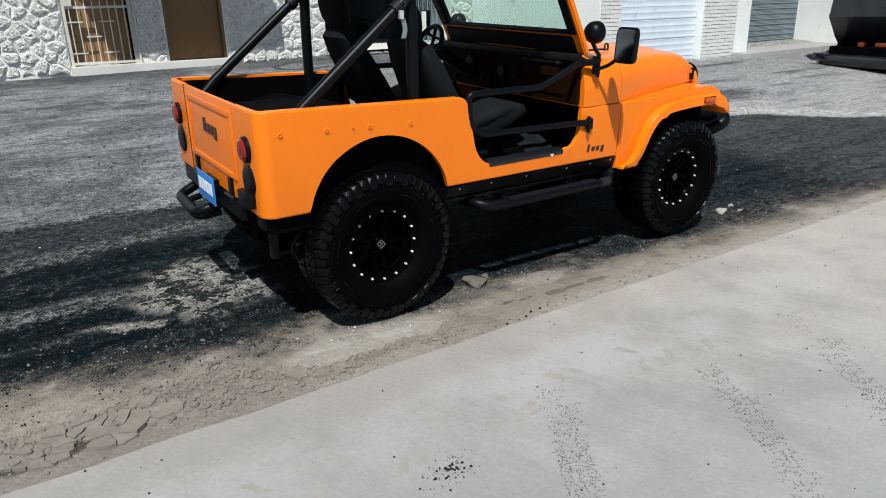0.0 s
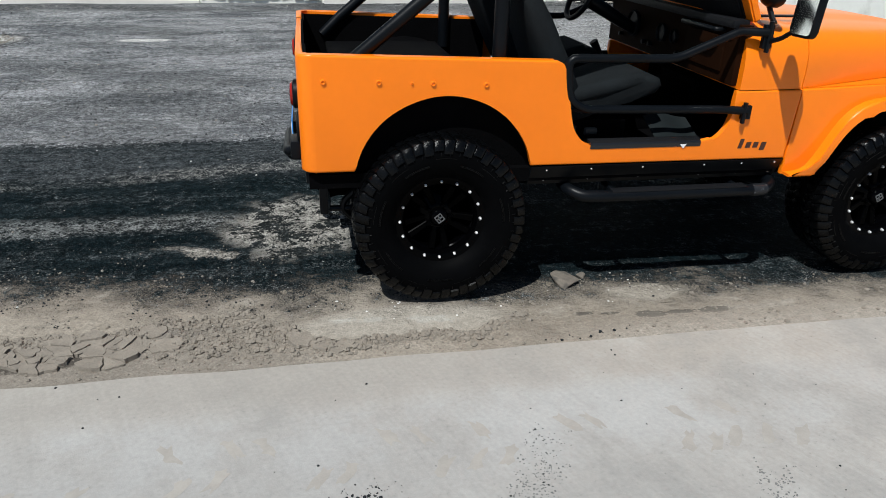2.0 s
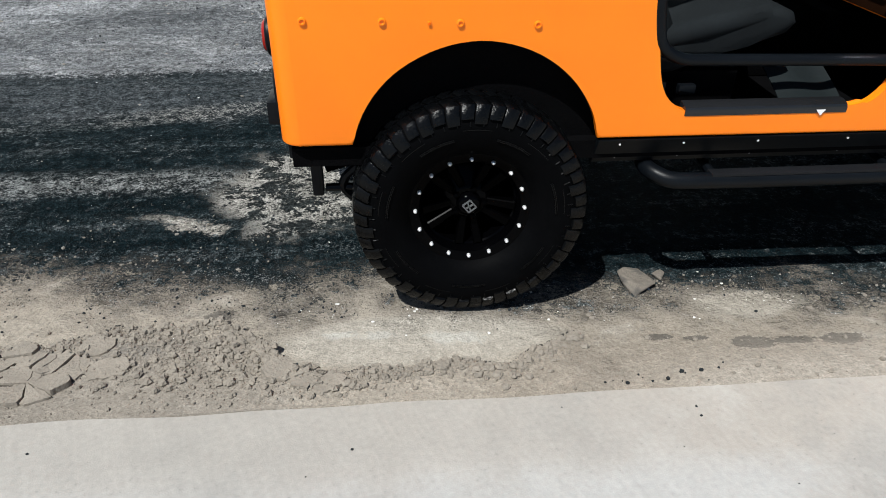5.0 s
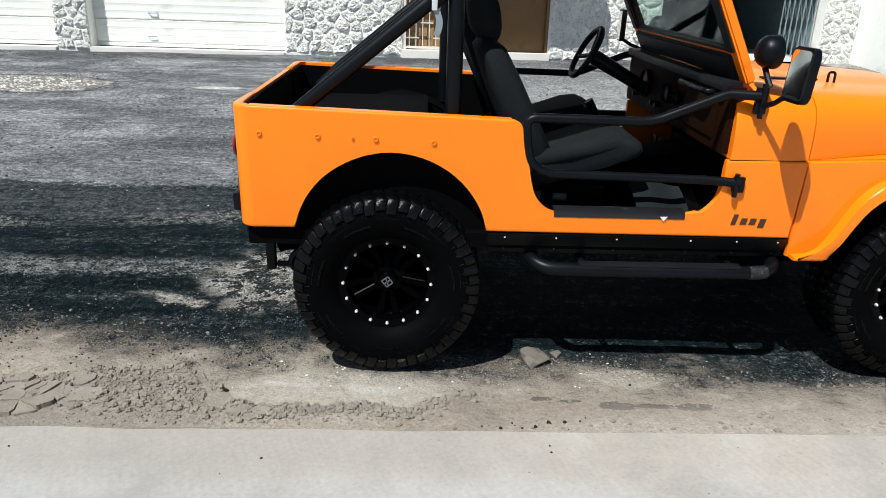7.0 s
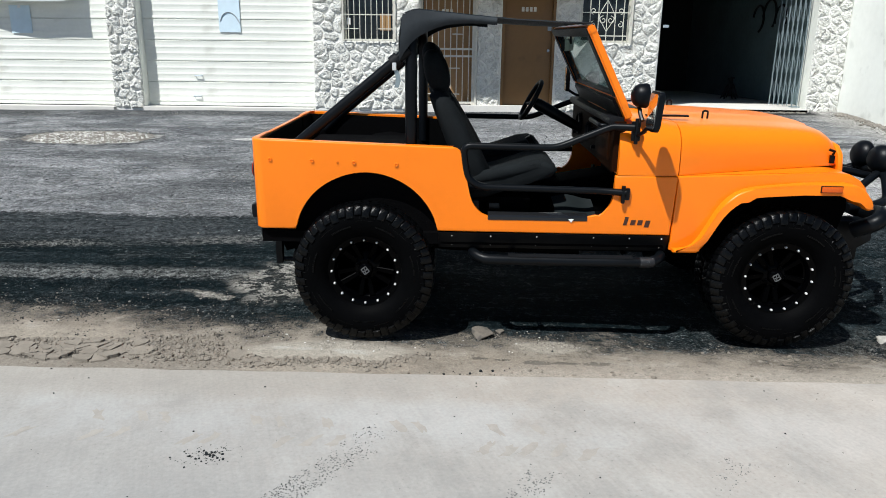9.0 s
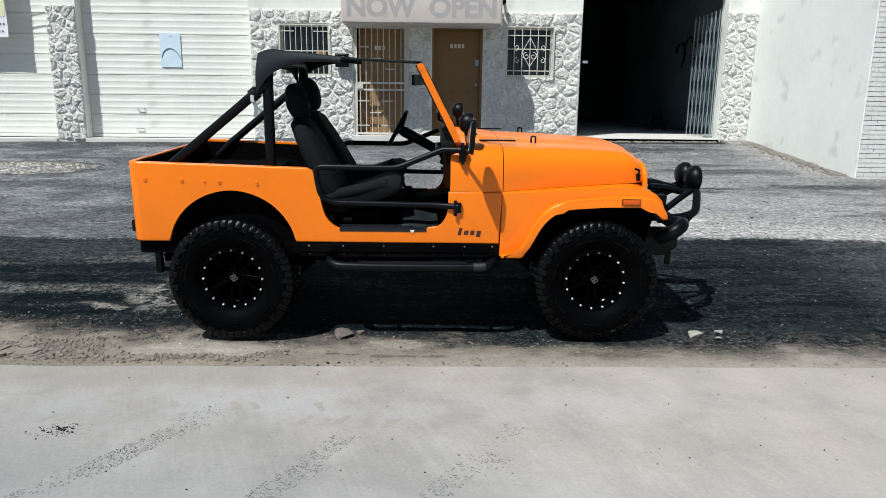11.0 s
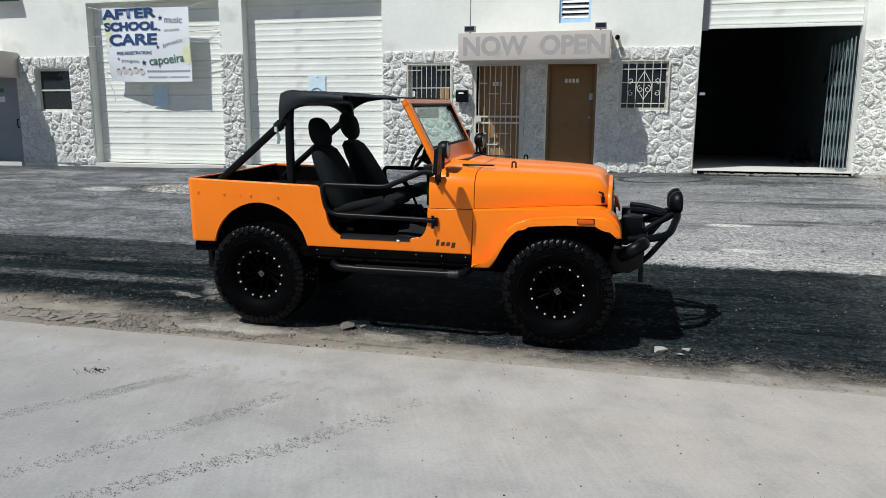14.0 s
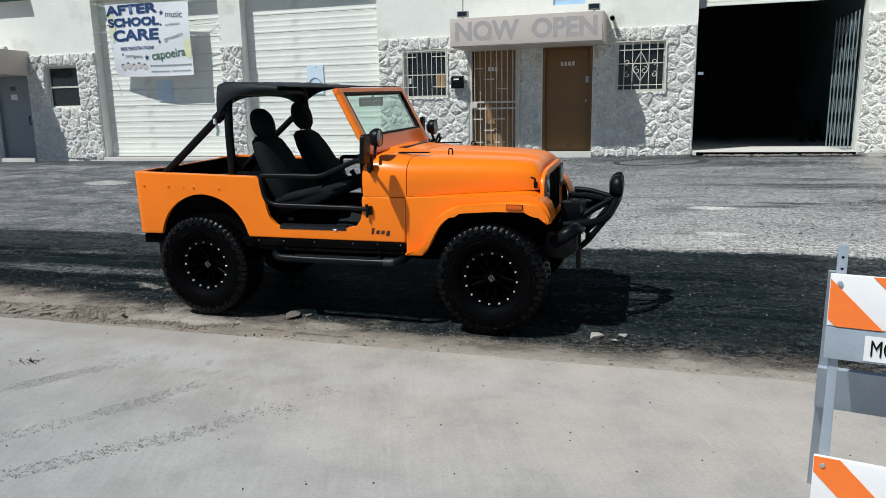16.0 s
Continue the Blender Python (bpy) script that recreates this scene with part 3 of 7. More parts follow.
    c = blend(ramp(spot(0.35, 2.97, 0.2, 0.07, 1.4, 0.8), 0.4, 1.1, 0.55, 0.0), c, (0.13, 0.12, 0.108))
    # darker ground under the cracked plates
    c = blend(ramp(spot(-0.3, 2.82, 0.3, 0.11, 0.5, 0.3), 0.75, 1.0, 0.9, 0.0), c, (0.05, 0.044, 0.038))
    # pale dust blown off the slab
    c = blend(mul(ramp(rough(op("ADD", Y, wobble(0.25, 0.3)), 0.12), 2.64, 2.9, 0.85, 0.0), ramp(op("ADD", X, wobble(0.5, 0.5)), 1.6, 2.6, 0.1, 1.0)), c, (0.335, 0.303, 0.26))
    c = blend(ramp(spot(2.52, 3.1, 0.26, 0.08, 1.6, 0.5), 0.6, 1.1, 0.85, 0.0), c, (0.29, 0.262, 0.22))
    # pale worn patches and the gravel before the shutters
    c = blend(ramp(spot(-3.75, 9.95, 1.1, 0.66, 0.9, 0.6), 0.98, 1.16, 0.8, 0.0), c, (0.03, 0.032, 0.034))
    c = blend(ramp(spot(-3.75, 9.95, 1.05, 0.6, 0.9, 0.5), 0.86, 1.0, 1.0, 0.0), c, (0.55, 0.535, 0.5))
    c = blend(ramp(spot(9.3, 6.6, 1.1, 0.4, 1.6, 0.6), 0.3, 1.1, 0.75, 0.0), c, (0.04, 0.043, 0.047))
    c = blend(mul(ramp(rough(Y, 0.3), 11.9, 12.35), ramp(rough(blot, 0.3), 0.4, 0.6, 0.3, 0.85)), c, (0.06, 0.062, 0.064))
    # pale spill along the foot of the side wall
    c = blend(mul(ramp(rough(op("ADD", X, wobble(0.5, 0.6)), 0.4), 8.1, 8.9, 0, 0.75), ramp(Y, 8.6, 9.4)), c, (0.37, 0.355, 0.325))
    # black on the ground for the shade below the workshop threshold
    c = blend(mul(ramp(rough(Y, 0.15), 12.35, 12.55), band(X, 5.6, 8.6, 0.1)), c, (0.016, 0.017, 0.018))
    # stones in the tar, light and dark; the sand has little of it
    bare = ramp(ys, 3.2, 3.6, 0.2, 1.0)
    tar = mul(ramp(yb, 5.7, 5.95, 1.0, 0.0), ramp(ys, 3.4, 3.75))
    clus = mul(ramp(n_mid, 0.44, 0.62, 0.15, 1.0), bare, op("SUBTRACT", 1.0, op("MULTIPLY", tar, 0.82)))
    c = blend(mul(ramp(grit, 0.60, 0.67, 0, 0.6), clus), c, (0.24, 0.236, 0.225))
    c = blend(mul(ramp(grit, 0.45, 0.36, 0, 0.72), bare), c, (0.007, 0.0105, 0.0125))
    c = blend(mul(ramp(grain, 0.60, 0.70, 0, 0.6), clus), c, (0.38, 0.37, 0.35))
    c = blend(mul(ramp(fine, 0.56, 0.70, 0, 0.3), bare, op("SUBTRACT", 1.0, op("MULTIPLY", tar, 0.7))), c, (0.2, 0.198, 0.19))
    # bare pale patches
    for sx, sy, rx, ry, k in ((-3.75, 9.95, 1.05, 0.6, 0.7), (5.68, 8.02, 0.34, 0.11, 0.95), (5.65, 6.64, 0.32, 0.1, 0.95), (-5.4, 9.7, 0.6, 0.25, 0.6), (-1.2, 9.9, 0.35, 0.12, 0.6)):
        c = blend(ramp(spot(sx, sy, rx, ry, 1.0, 0.4), 0.8, 1.02, k, 0.0), c, (0.56, 0.55, 0.52))
    vm = n.new("ShaderNodeVectorMath"); vm.operation = "SCALE"
    l.new(c, vm.inputs[0])
    sp = mul(ramp(grain, 0.36, 0.64, 0.58, 1.42), ramp(fine, 0.34, 0.66, 0.6, 1.45), ramp(grit, 0.36, 0.64, 0.7, 1.35))
    mixer = n.new("ShaderNodeMix")
    mixer.inputs[2].default_value = 1.0
    l.new(bare, mixer.inputs[0]); l.new(sp, mixer.inputs[3])
    l.new(mixer.outputs[0], vm.inputs["Scale"])
    l.new(vm.outputs[0], b.inputs["Base Color"])
    h = op("ADD", op("MULTIPLY", fine, 1.2), op("ADD", op("MULTIPLY", grit, 0.7), op("MULTIPLY", grain, 0.35)))
    h = mul(h, ramp(ys, 3.1, 3.55, 0.28, 1.0))
    bp = n.new("ShaderNodeBump")
    bp.inputs["Strength"].default_value, bp.inputs["Distance"].default_value = 1.0, 0.02
    l.new(h, bp.inputs["Height"]); l.new(bp.outputs[0], b.inputs["Normal"])
    return m


def slab_material():
    """Pale brushed concrete with a film of sand towards its far edge."""
    m = material("pale_worn_concrete", (0.375, 0.37, 0.352), 0.9, var=0.06, scale=0.8, bump=0.12, bscale=200, dirt=(0.33, 0.322, 0.302), dirt_at=0.5, dirt_scale=0.9)
    n, l = m.node_tree.nodes, m.node_tree.links
    b = n["Principled BSDF"]
    co, sep, mp = n.new("ShaderNodeTexCoord"), n.new("ShaderNodeSeparateXYZ"), n.new("ShaderNodeMapping")
    l.new(co.outputs["Object"], sep.inputs[0])
    turn = n.new("ShaderNodeMapping")
    turn.inputs["Rotation"].default_value, mp.inputs["Scale"].default_value = (0, 0, radians(-112)), (0.6, 7.0, 1)
    l.new(co.outputs["Object"], turn.inputs[0]); l.new(turn.outputs[0], mp.inputs[0])
    st, pt, sp = n.new("ShaderNodeTexNoise"), n.new("ShaderNodeTexNoise"), n.new("ShaderNodeTexNoise")
    for t, sc, d in ((st, 3.0, 8), (pt, 1.6, 8), (sp, 55, 5)):
        t.inputs["Scale"].default_value, t.inputs["Detail"].default_value, t.inputs["Roughness"].default_value = sc, d, 0.65
    l.new(mp.outputs[0], st.inputs["Vector"]); l.new(co.outputs["Object"], pt.inputs["Vector"]); l.new(co.outputs["Object"], sp.inputs["Vector"])

    def rng(src, a, c, lo, hi):
        r = n.new("ShaderNodeMapRange")
        for k, v in (("From Min", a), ("From Max", c), ("To Min", lo), ("To Max", hi)):
            r.inputs[k].default_value = v
        l.new(src, r.inputs["Value"])
        return r.outputs[0]

    def mixc(f, a, c):
        q = n.new("ShaderNodeMix"); q.data_type = "RGBA"
        q.inputs[7].default_value = (*c, 1)
        l.new(f, q.inputs[0]); l.new(a, q.inputs[6])
        return q.outputs[2]

    def mul(a, c):
        q = n.new("ShaderNodeMath"); q.operation = "MULTIPLY"
        l.new(a, q.inputs[0]); l.new(c, q.inputs[1])
        return q.outputs[0]

    c = b.inputs["Base Color"].links[0].from_socket
    c = mixc(rng(st.outputs["Fac"], 0.46, 0.66, 0, 0.45), c, (0.45, 0.443, 0.42))
    c = mixc(mul(rng(sep.outputs["Y"], 0.9, 2.3, 0.0, 0.95), rng(pt.outputs["Fac"], 0.32, 0.56, 0.4, 1.0)), c, (0.375, 0.342, 0.3))
    c = mixc(rng(sp.outputs["Fac"], 0.36, 0.28, 0, 0.5), c, (0.12, 0.12, 0.115))
    bl = n.new("ShaderNodeTexNoise")
    bl.inputs["Scale"].default_value, bl.inputs["Detail"].default_value, bl.inputs["Roughness"].default_value = 2.6, 9, 0.62
    l.new(co.outputs["Object"], bl.inputs["Vector"])
    c = mixc(rng(bl.outputs["Fac"], 0.52, 0.66, 0, 0.5), c, (0.44, 0.43, 0.402))
    c = mixc(rng(bl.outputs["Fac"], 0.47, 0.36, 0, 0.5), c, (0.30, 0.292, 0.272))
    c = mixc(mul(rng(sep.outputs["Y"], 1.5, 0.1, 0.0, 0.8), rng(pt.outputs["Fac"], 0.3, 0.55, 0.4, 1.0)), c, (0.318, 0.316, 0.305))
    # sandy film along the crust, and a scrubbed speckled band beside it
    c = mixc(mul(mul(rng(sep.outputs["Y"], 2.28, 2.42, 0.0, 0.85), rng(sep.outputs["X"], 2.6, 1.0, 0.15, 1.0)), rng(pt.outputs["Fac"], 0.3, 0.5, 0.6, 1.0)), c, (0.312, 0.289, 0.254))
    c = mixc(mul(mul(rng(sep.outputs["Y"], 1.8, 2.0, 0.0, 0.7), rng(sep.outputs["Y"], 2.36, 2.26, 0.0, 1.0)), rng(bl.outputs["Fac"], 0.38, 0.56, 0.1, 1.0)), c, (0.40, 0.398, 0.385))
    # greyer towards low X, most at low Y
    c = mixc(mul(mul(rng(sep.outputs["X"], 3.6, 0.8, 0.0, 0.8), rng(sep.outputs["Y"], 2.6, 1.5, 0.25, 1.0)), rng(pt.outputs["Fac"], 0.3, 0.5, 0.5, 1.0)), c, (0.272, 0.27, 0.263))
    # sandier ahead of the vehicle
    c = mixc(mul(mul(rng(sep.outputs["X"], 2.6, 4.6, 0.0, 0.8), rng(sep.outputs["Y"], 0.2, 1.6, 0.15, 1.0)), rng(bl.outputs["Fac"], 0.36, 0.6, 0.45, 1.0)), c, (0.405, 0.362, 0.322))
    fs, fm = n.new("ShaderNodeTexNoise"), n.new("ShaderNodeMapping")
    fm.inputs["Scale"].default_value = (1.6, 24.0, 1)
    fs.inputs["Scale"].default_value, fs.inputs["Detail"].default_value, fs.inputs["Roughness"].default_value = 2.0, 8, 0.7
    l.new(turn.outputs[0], fm.inputs[0]); l.new(fm.outputs[0], fs.inputs["Vector"])
    br = mul(rng(fs.outputs["Fac"], 0.3, 0.7, 0.955, 1.045), mul(rng(bl.outputs["Fac"], 0.3, 0.7, 0.93, 1.07), rng(sp.outputs["Fac"], 0.3, 0.7, 0.92, 1.08)))
    sc = n.new("ShaderNodeVectorMath"); sc.operation = "SCALE"
    l.new(c, sc.inputs[0]); l.new(br, sc.inputs["Scale"])
    l.new(sc.outputs[0], b.inputs["Base Color"])
    return m


def build_ground():
    xs = [-500, -120, -40, -20] + list(np.arange(-12, -1.51, 0.14)) + list(np.arange(-1.4, -0.8, 0.05)) + list(np.arange(-0.8, 3.2, 0.0145)) + list(np.arange(3.2, 5.01, 0.03)) + list(np.arange(5.1, 16.01, 0.14)) + [20, 30, 60, 150, 500]
    ys = [-500, -60, 0, SLAB_Y - 0.06, SLAB_Y - 0.05] + list(np.arange(SLAB_Y, 3.5, 0.0115)) + list(np.arange(3.5, 4.3, 0.03)) + list(np.arange(4.3, 13.0, 0.13)) + [13.3, 20, 60, 150, 500]
    lo = [j for j, y in enumerate(ys) if SLAB_Y - 0.001 <= y < 3.5]
    split = lo[0] + int(len(lo) * 0.4)

    def at(x, j):
        """The rows near the slab close up on the rim of the crust, so that it stays a steep step."""
        y = ys[j]
        if j < lo[0] or j > lo[-1] or not -1.45 < x < 3.2:
            return (x, y, rough_hz(x, y))
        c = crust(x)
        if j <= split:
            y = SLAB_Y + (c - 0.0012 - SLAB_Y) * (j - lo[0]) / (split - lo[0])
        else:
            y = c + 0.0012 + (3.4999 - c) * (j - split - 1) / (lo[-1] - split)
        return (x, y, rough_hz(x, y))

    verts = [at(x, j) for j in range(len(ys)) for x in xs]
    k = len(xs)
    faces = [(j * k + i, j * k + i + 1, (j + 1) * k + i + 1, (j + 1) * k + i) for j in range(len(ys) - 1) for i in range(k - 1)]
    me = bpy.data.meshes.new("ground")
    me.from_pydata([tuple(map(float, v)) for v in verts], [], faces)
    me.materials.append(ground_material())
    me.shade_smooth()
    me.set_sharp_from_angle(angle=radians(40))
    tagged(new("ground", me), "uneven dusty dark asphalt with sand along the slab", "ground", kind="structure")
    bm = bmesh.new()
    # the slab, with a slightly broken front edge
    edge = [(x, SLAB_Y + 0.012 * noise.noise((x * 3, 0, 0)) - 0.004) for x in np.arange(-12, 16.01, 0.1)]
    out = [(-60, SLAB_Y)] + edge + [(60, SLAB_Y), (60, -14), (-60, -14)]
    prism(bm, out, -0.08, SLAB_Z, axis="z")
    part("road", bm, slab_material(), None, "pale worn concrete road slab with tyre marks", smooth=False)["kind"] = "structure"
    bpy.data.objects["road"]["category"] = "road"


build_ground()

# ---- the building with the stone facing ----
WALL_Y, FACE_Y = 12.95, 12.88
WALL_TOP = 6.2
OPENINGS = {
    "door_left": (-11.55, -10.45, 0.3, 2.86), "window_left": (-9.87, -8.88, 1.98, 2.99),
    "shutter_left": (-8.27, -4.74, 0.3, 4.5), "shutter_mid": (-4.17, -0.85, 0.3, 4.5),
    "window_mid": (-0.25, 0.71, 2.0, 2.98), "gate": (1.2, 2.24, 0.3, 2.98), "door": (2.73, 3.73, 0.3, 2.97),
    "window_right": (4.19, 5.12, 2.02, 2.97), "vent": (2.93, 3.56, 3.74, 4.4), "open": (5.68, 8.55, 0.3, 4.5),
}


def wall_with_openings(name, x0, x1, z0, z1, y0, y1, holes, mat, label):
    """A wall along x with real openings."""
    xs = sorted({x0, x1, *[min(x1, max(x0, v)) for h in holes for v in h[:2]]})
    zs = sorted({z0, z1, *[min(z1, max(z0, v)) for h in holes for v in h[2:]]})
    def full(i, j):
        if not (0 <= i < len(xs) - 1 and 0 <= j < len(zs) - 1):
            return False
        cx, cz = (xs[i] + xs[i + 1]) / 2, (zs[j] + zs[j + 1]) / 2
        return not any(h[0] < cx < h[1] and h[2] < cz < h[3] for h in holes)
    bm = bmesh.new()
    cache = {}
    def v(x, y, z):
        if (x, y, z) not in cache:
            cache[(x, y, z)] = bm.verts.new((x, y, z))
        return cache[(x, y, z)]
    for i in range(len(xs) - 1):
        for j in range(len(zs) - 1):
            if not full(i, j):
                continue
            a, b, c, d = xs[i], xs[i + 1], zs[j], zs[j + 1]
            bm.faces.new((v(a, y0, c), v(b, y0, c), v(b, y0, d), v(a, y0, d)))
            bm.faces.new((v(a, y1, c), v(a, y1, d), v(b, y1, d), v(b, y1, c)))
            if not full(i - 1, j): bm.faces.new((v(a, y0, c), v(a, y0, d), v(a, y1, d), v(a, y1, c)))
            if not full(i + 1, j): bm.faces.new((v(b, y0, c), v(b, y1, c), v(b, y1, d), v(b, y0, d)))
            if not full(i, j - 1): bm.faces.new((v(a, y0, c), v(a, y1, c), v(b, y1, c), v(b, y0, c)))
            if not full(i, j + 1): bm.faces.new((v(a, y0, d), v(b, y0, d), v(b, y1, d), v(a, y1, d)))
    ob = part(name, bm, mat, None, label, smooth=False)
    return tagged(ob, label, "wall", kind="structure")


wall_north = wall_with_openings("wall_north", -18, 9.15, 0.3, WALL_TOP, WALL_Y, WALL_Y + 0.32, list(OPENINGS.values()), STUCCO,
                                "white stucco wall above rough whitewashed stone facing")
tagged(part("roof", boxm(-18, 9.15, WALL_Y - 0.05, 22, WALL_TOP, WALL_TOP + 0.25), STUCCO, None, "flat white roof slab of the building"), category="roof", kind="structure")
tagged(part("wall_west", boxm(-18.3, -18.0, WALL_Y, 22, 0.3, WALL_TOP), STUCCO, None, "plain white end wall"), category="wall", kind="structure")
tagged(part("wall_back", boxm(-18, 9.15, 21.7, 22, 0.3, WALL_TOP), INTERIOR, None, "plain back wall, near-black for the unlit room"), category="wall", kind="structure")
tagged(part("wall_inner_1", boxm(5.2, 5.4, WALL_Y + 0.33, 21.7, 0.3, WALL_TOP), INTERIOR, None, "workshop side wall, near-black for the unlit room"), category="wall", kind="structure")
tagged(part("wall_inner_2", boxm(9.0, 9.14, WALL_Y + 0.33, 21.7, 0.86, 4.9), TEALWALL, None, "teal workshop side wall, darkened for the dim room"), category="wall", kind="structure")
tagged(part("ceiling", boxm(5.4, 9.15, WALL_Y + 0.33, 21.7, 4.9, 5.0), INTERIOR, None, "workshop ceiling, near-black for the unlit room"), category="ceiling", kind="structure")
tagged(part("floor", boxm(5.4, 9.15, WALL_Y + 0.05, 21.7, 0.5, 0.855), CONCFLOOR, None, "pale concrete workshop floor"), category="floor", kind="structure")
tagged(part("threshold", boxm(5.69, 8.54, 12.74, WALL_Y + 0.048, 0.5, 0.85, bevel=0.012), CONCFLOOR, None, "pale concrete threshold of the open workshop"), category="threshold", kind="structure")
# near-black strip standing in for the shade under the threshold
tagged(part("threshold_edge", boxm(5.75, 8.5, 12.725, 12.738, 0.62, 0.836, bevel=0.003), DARKMETAL, None, "near-black strip for the shade below the workshop threshold"), category="threshold", kind="structure")
# low concrete sill along the foot of the wall
for nm, a, b in (("plinth", -11.55, -10.45), ("plinth", -8.27, -4.74), ("plinth", -4.17, -0.85)):
    tagged(part(nm, boxm(a + 0.004, b - 0.004, 12.86, 13.15, 0.45, 0.735 + 0.008 * (a + 6) * 0.4, bevel=0.01), CONCFLOOR, None, "narrow pale concrete sill at the foot of an opening"), category="sill", kind="structure")
tagged(part("plinth", boxm(1.18, 3.75, 12.8, 13.2, 0.45, 0.845, bevel=0.012), CONCFLOOR, None, "low concrete doorstep below two doors"), category="doorstep", kind="structure")


# ---- the neighbouring building that stands forward ----
SIDE_X, FRONT_Y = 9.15, 9.15
tagged(part("wall_east", boxm(SIDE_X, SIDE_X + 0.3, FRONT_Y + 0.3, 22, 0.1, WALL_TOP + 0.4), STUCCO2, None, "plain pale stucco side wall of the next building"), category="wall", kind="structure")
wall_with_openings("wall_front", SIDE_X, 24, 0.1, WALL_TOP + 0.4, FRONT_Y, FRONT_Y + 0.3, [(9.68, 12.0, 0.1, 3.6), (13.55, 17.2, 0.1, 3.8)], STUCCO2, "pale stucco front of the next building")
tagged(part("wall_recess", boxm(13.2, 13.54, FRONT_Y + 0.301, FRONT_Y + 1.6, 0.1, 3.9), STUCCO2, None, "stucco side of a deep doorway"), category="wall", kind="structure")
tagged(part("wall_recess", boxm(17.21, 17.5, FRONT_Y + 0.301, FRONT_Y + 1.6, 0.1, 3.9), STUCCO2, None, "stucco side of a deep doorway"), category="wall", kind="structure")
tagged(part("wall_recess", boxm(13.2, 17.5, FRONT_Y + 0.301, FRONT_Y + 1.6, 3.91, 4.1), STUCCO2, None, "stucco head of a deep doorway"), category="wall", kind="structure")
tagged(part("kerb", boxm(13.0, 17.6, FRONT_Y - 0.35, FRONT_Y + 1.05, 0.1, 0.56, bevel=0.02), CONCGREY, None, "low pale concrete ramp before a doorway"), category="kerb", kind="structure")


# ---- roll-up shutters ----
def slat_mesh(w, mat, h=0.39):
    """One curtain slat: a dark rolled joint below and three soft ridges."""
    prof = [(0.012, 0.0), (0.012, 0.012), (-0.009, 0.016), (-0.01, 0.03)]
    for k in range(3):
        z, q = 0.03 + k * (h - 0.035) / 3, (h - 0.035) / 3
        prof += [(-0.0095, z + q * 0.08), (-0.0055, z + q * 0.3), (-0.005, z + q * 0.62), (-0.0075, z + q * 0.86), (-0.01, z + q * 0.97)]
    prof += [(0.0, h - 0.003), (0.02, h - 0.003), (0.02, 0.0)]
    return finish("slat", prismm(prof, 0, w, axis="x"), mat)


def shutter(name, x0, x1, z0, z1, y, mat, label, h=0.39, lift=0.0):
    root = thing(name, (x0, y, z0), label, "shutter", kind="structure")
    me = slat_mesh(x1 - x0, mat, h)
    k = int((z1 - z0) / h) + 1
    part("bottom_bar", boxm(0, x1 - x0, -0.02, 0.03, 0.0, 0.06, bevel=0.006), mat, root)
    for i in range(k):
        shared("slat", me, root, (0, 0.0, 0.06 + i * h))
    return root


sh = shutter("shutter_1", -8.265, -4.745, 0.74, 4.5, 13.2, SHUTTER, "closed cream roll-up shutter with horizontal slats")
sh2 = shutter("shutter_2", -4.165, -0.855, 0.75, 4.5, 13.2, SHUTTER, "closed cream roll-up shutter with two small handles")
for x, z in ((-3.22, 1.32), (-3.27, 0.93)):
    part("handle", tubem([(x + 4.165, -0.004, z - 0.75), (x + 4.165, -0.05, z - 0.75), (x + 4.3, -0.05, z - 0.75), (x + 4.3, -0.004, z - 0.75)], 0.01, corner=0.02), GALV, sh2)
sh3 = shutter("shutter_3", 5.83, 8.545, 3.58, 4.9, 13.16, SHUTTER, "half-raised cream roll-up shutter of the open workshop")
part("guide_rail", boxm(-0.14, -0.005, -0.04, 0.08, -0.02, 1.3), GREYDOOR, sh3)
shutter("shutter_4", 9.69, 11.99, 0.5, 3.6, FRONT_Y + 0.16, COOLSHUT, "closed bluish white roll-up shutter between brick pilasters", 0.36)
shutter("shutter_5", 13.545, 17.205, 0.565, 3.9, FRONT_Y + 1.15, GREYSHUT, "closed grey roll-up shutter in a deep doorway, darkened for shade", 0.12)


# ---- doors and windows ----
def window(name, x0, x1, z0, z1, label, bars, mid):
    root = thing(name, (x0, 13.0, z0), label, "window", kind="structure")
    w, h = x1 - x0, z1 - z0
    part("pane", boxm(0.04, w - 0.04, 0.06, 0.07, 0.04, h - 0.04), DARKGLASS, root, "dark window glass")
    fr = bmesh.new()
    for a in ((0, w, 0, 0.045), (0, w, h - 0.045, h)):
        box(fr, a[0] + 0.002, a[1] - 0.002, 0.03, 0.1, a[2] + 0.002, a[3] - 0.002)
    for a in ((0, 0.045), (w - 0.045, w)):
        box(fr, a[0] + 0.002, a[1] - 0.002, 0.03, 0.1, 0.045, h - 0.045)
    if mid:
        box(fr, 0.045, w - 0.045, 0.035, 0.09, h * 0.5 - 0.02, h * 0.5 + 0.02)
    part("window_frame", fr, BARS, root, "pale painted metal frame")
    if bars:
        fy = -0.13
        for x in (0.0, w):
            part("grille_post", boxm(x - 0.014, x + 0.014, fy - 0.01, fy + 0.01, -0.01, h + 0.01), BARS, root)
        for i in range(1, bars):
            x = w * i / bars
            part("grille_bar", tubem([(x, fy, 0), (x, fy, h)], 0.008, seg=6), BARS, root)
        for z in (0.02, h * 0.48, h - 0.02) if bars > 6 else (0.12, h * 0.56, h - 0.16, 0.0, h):
            part("grille_rail", boxm(0, w, fy - 0.008, fy + 0.008, z - 0.009, z + 0.009), BARS, root)
    return root


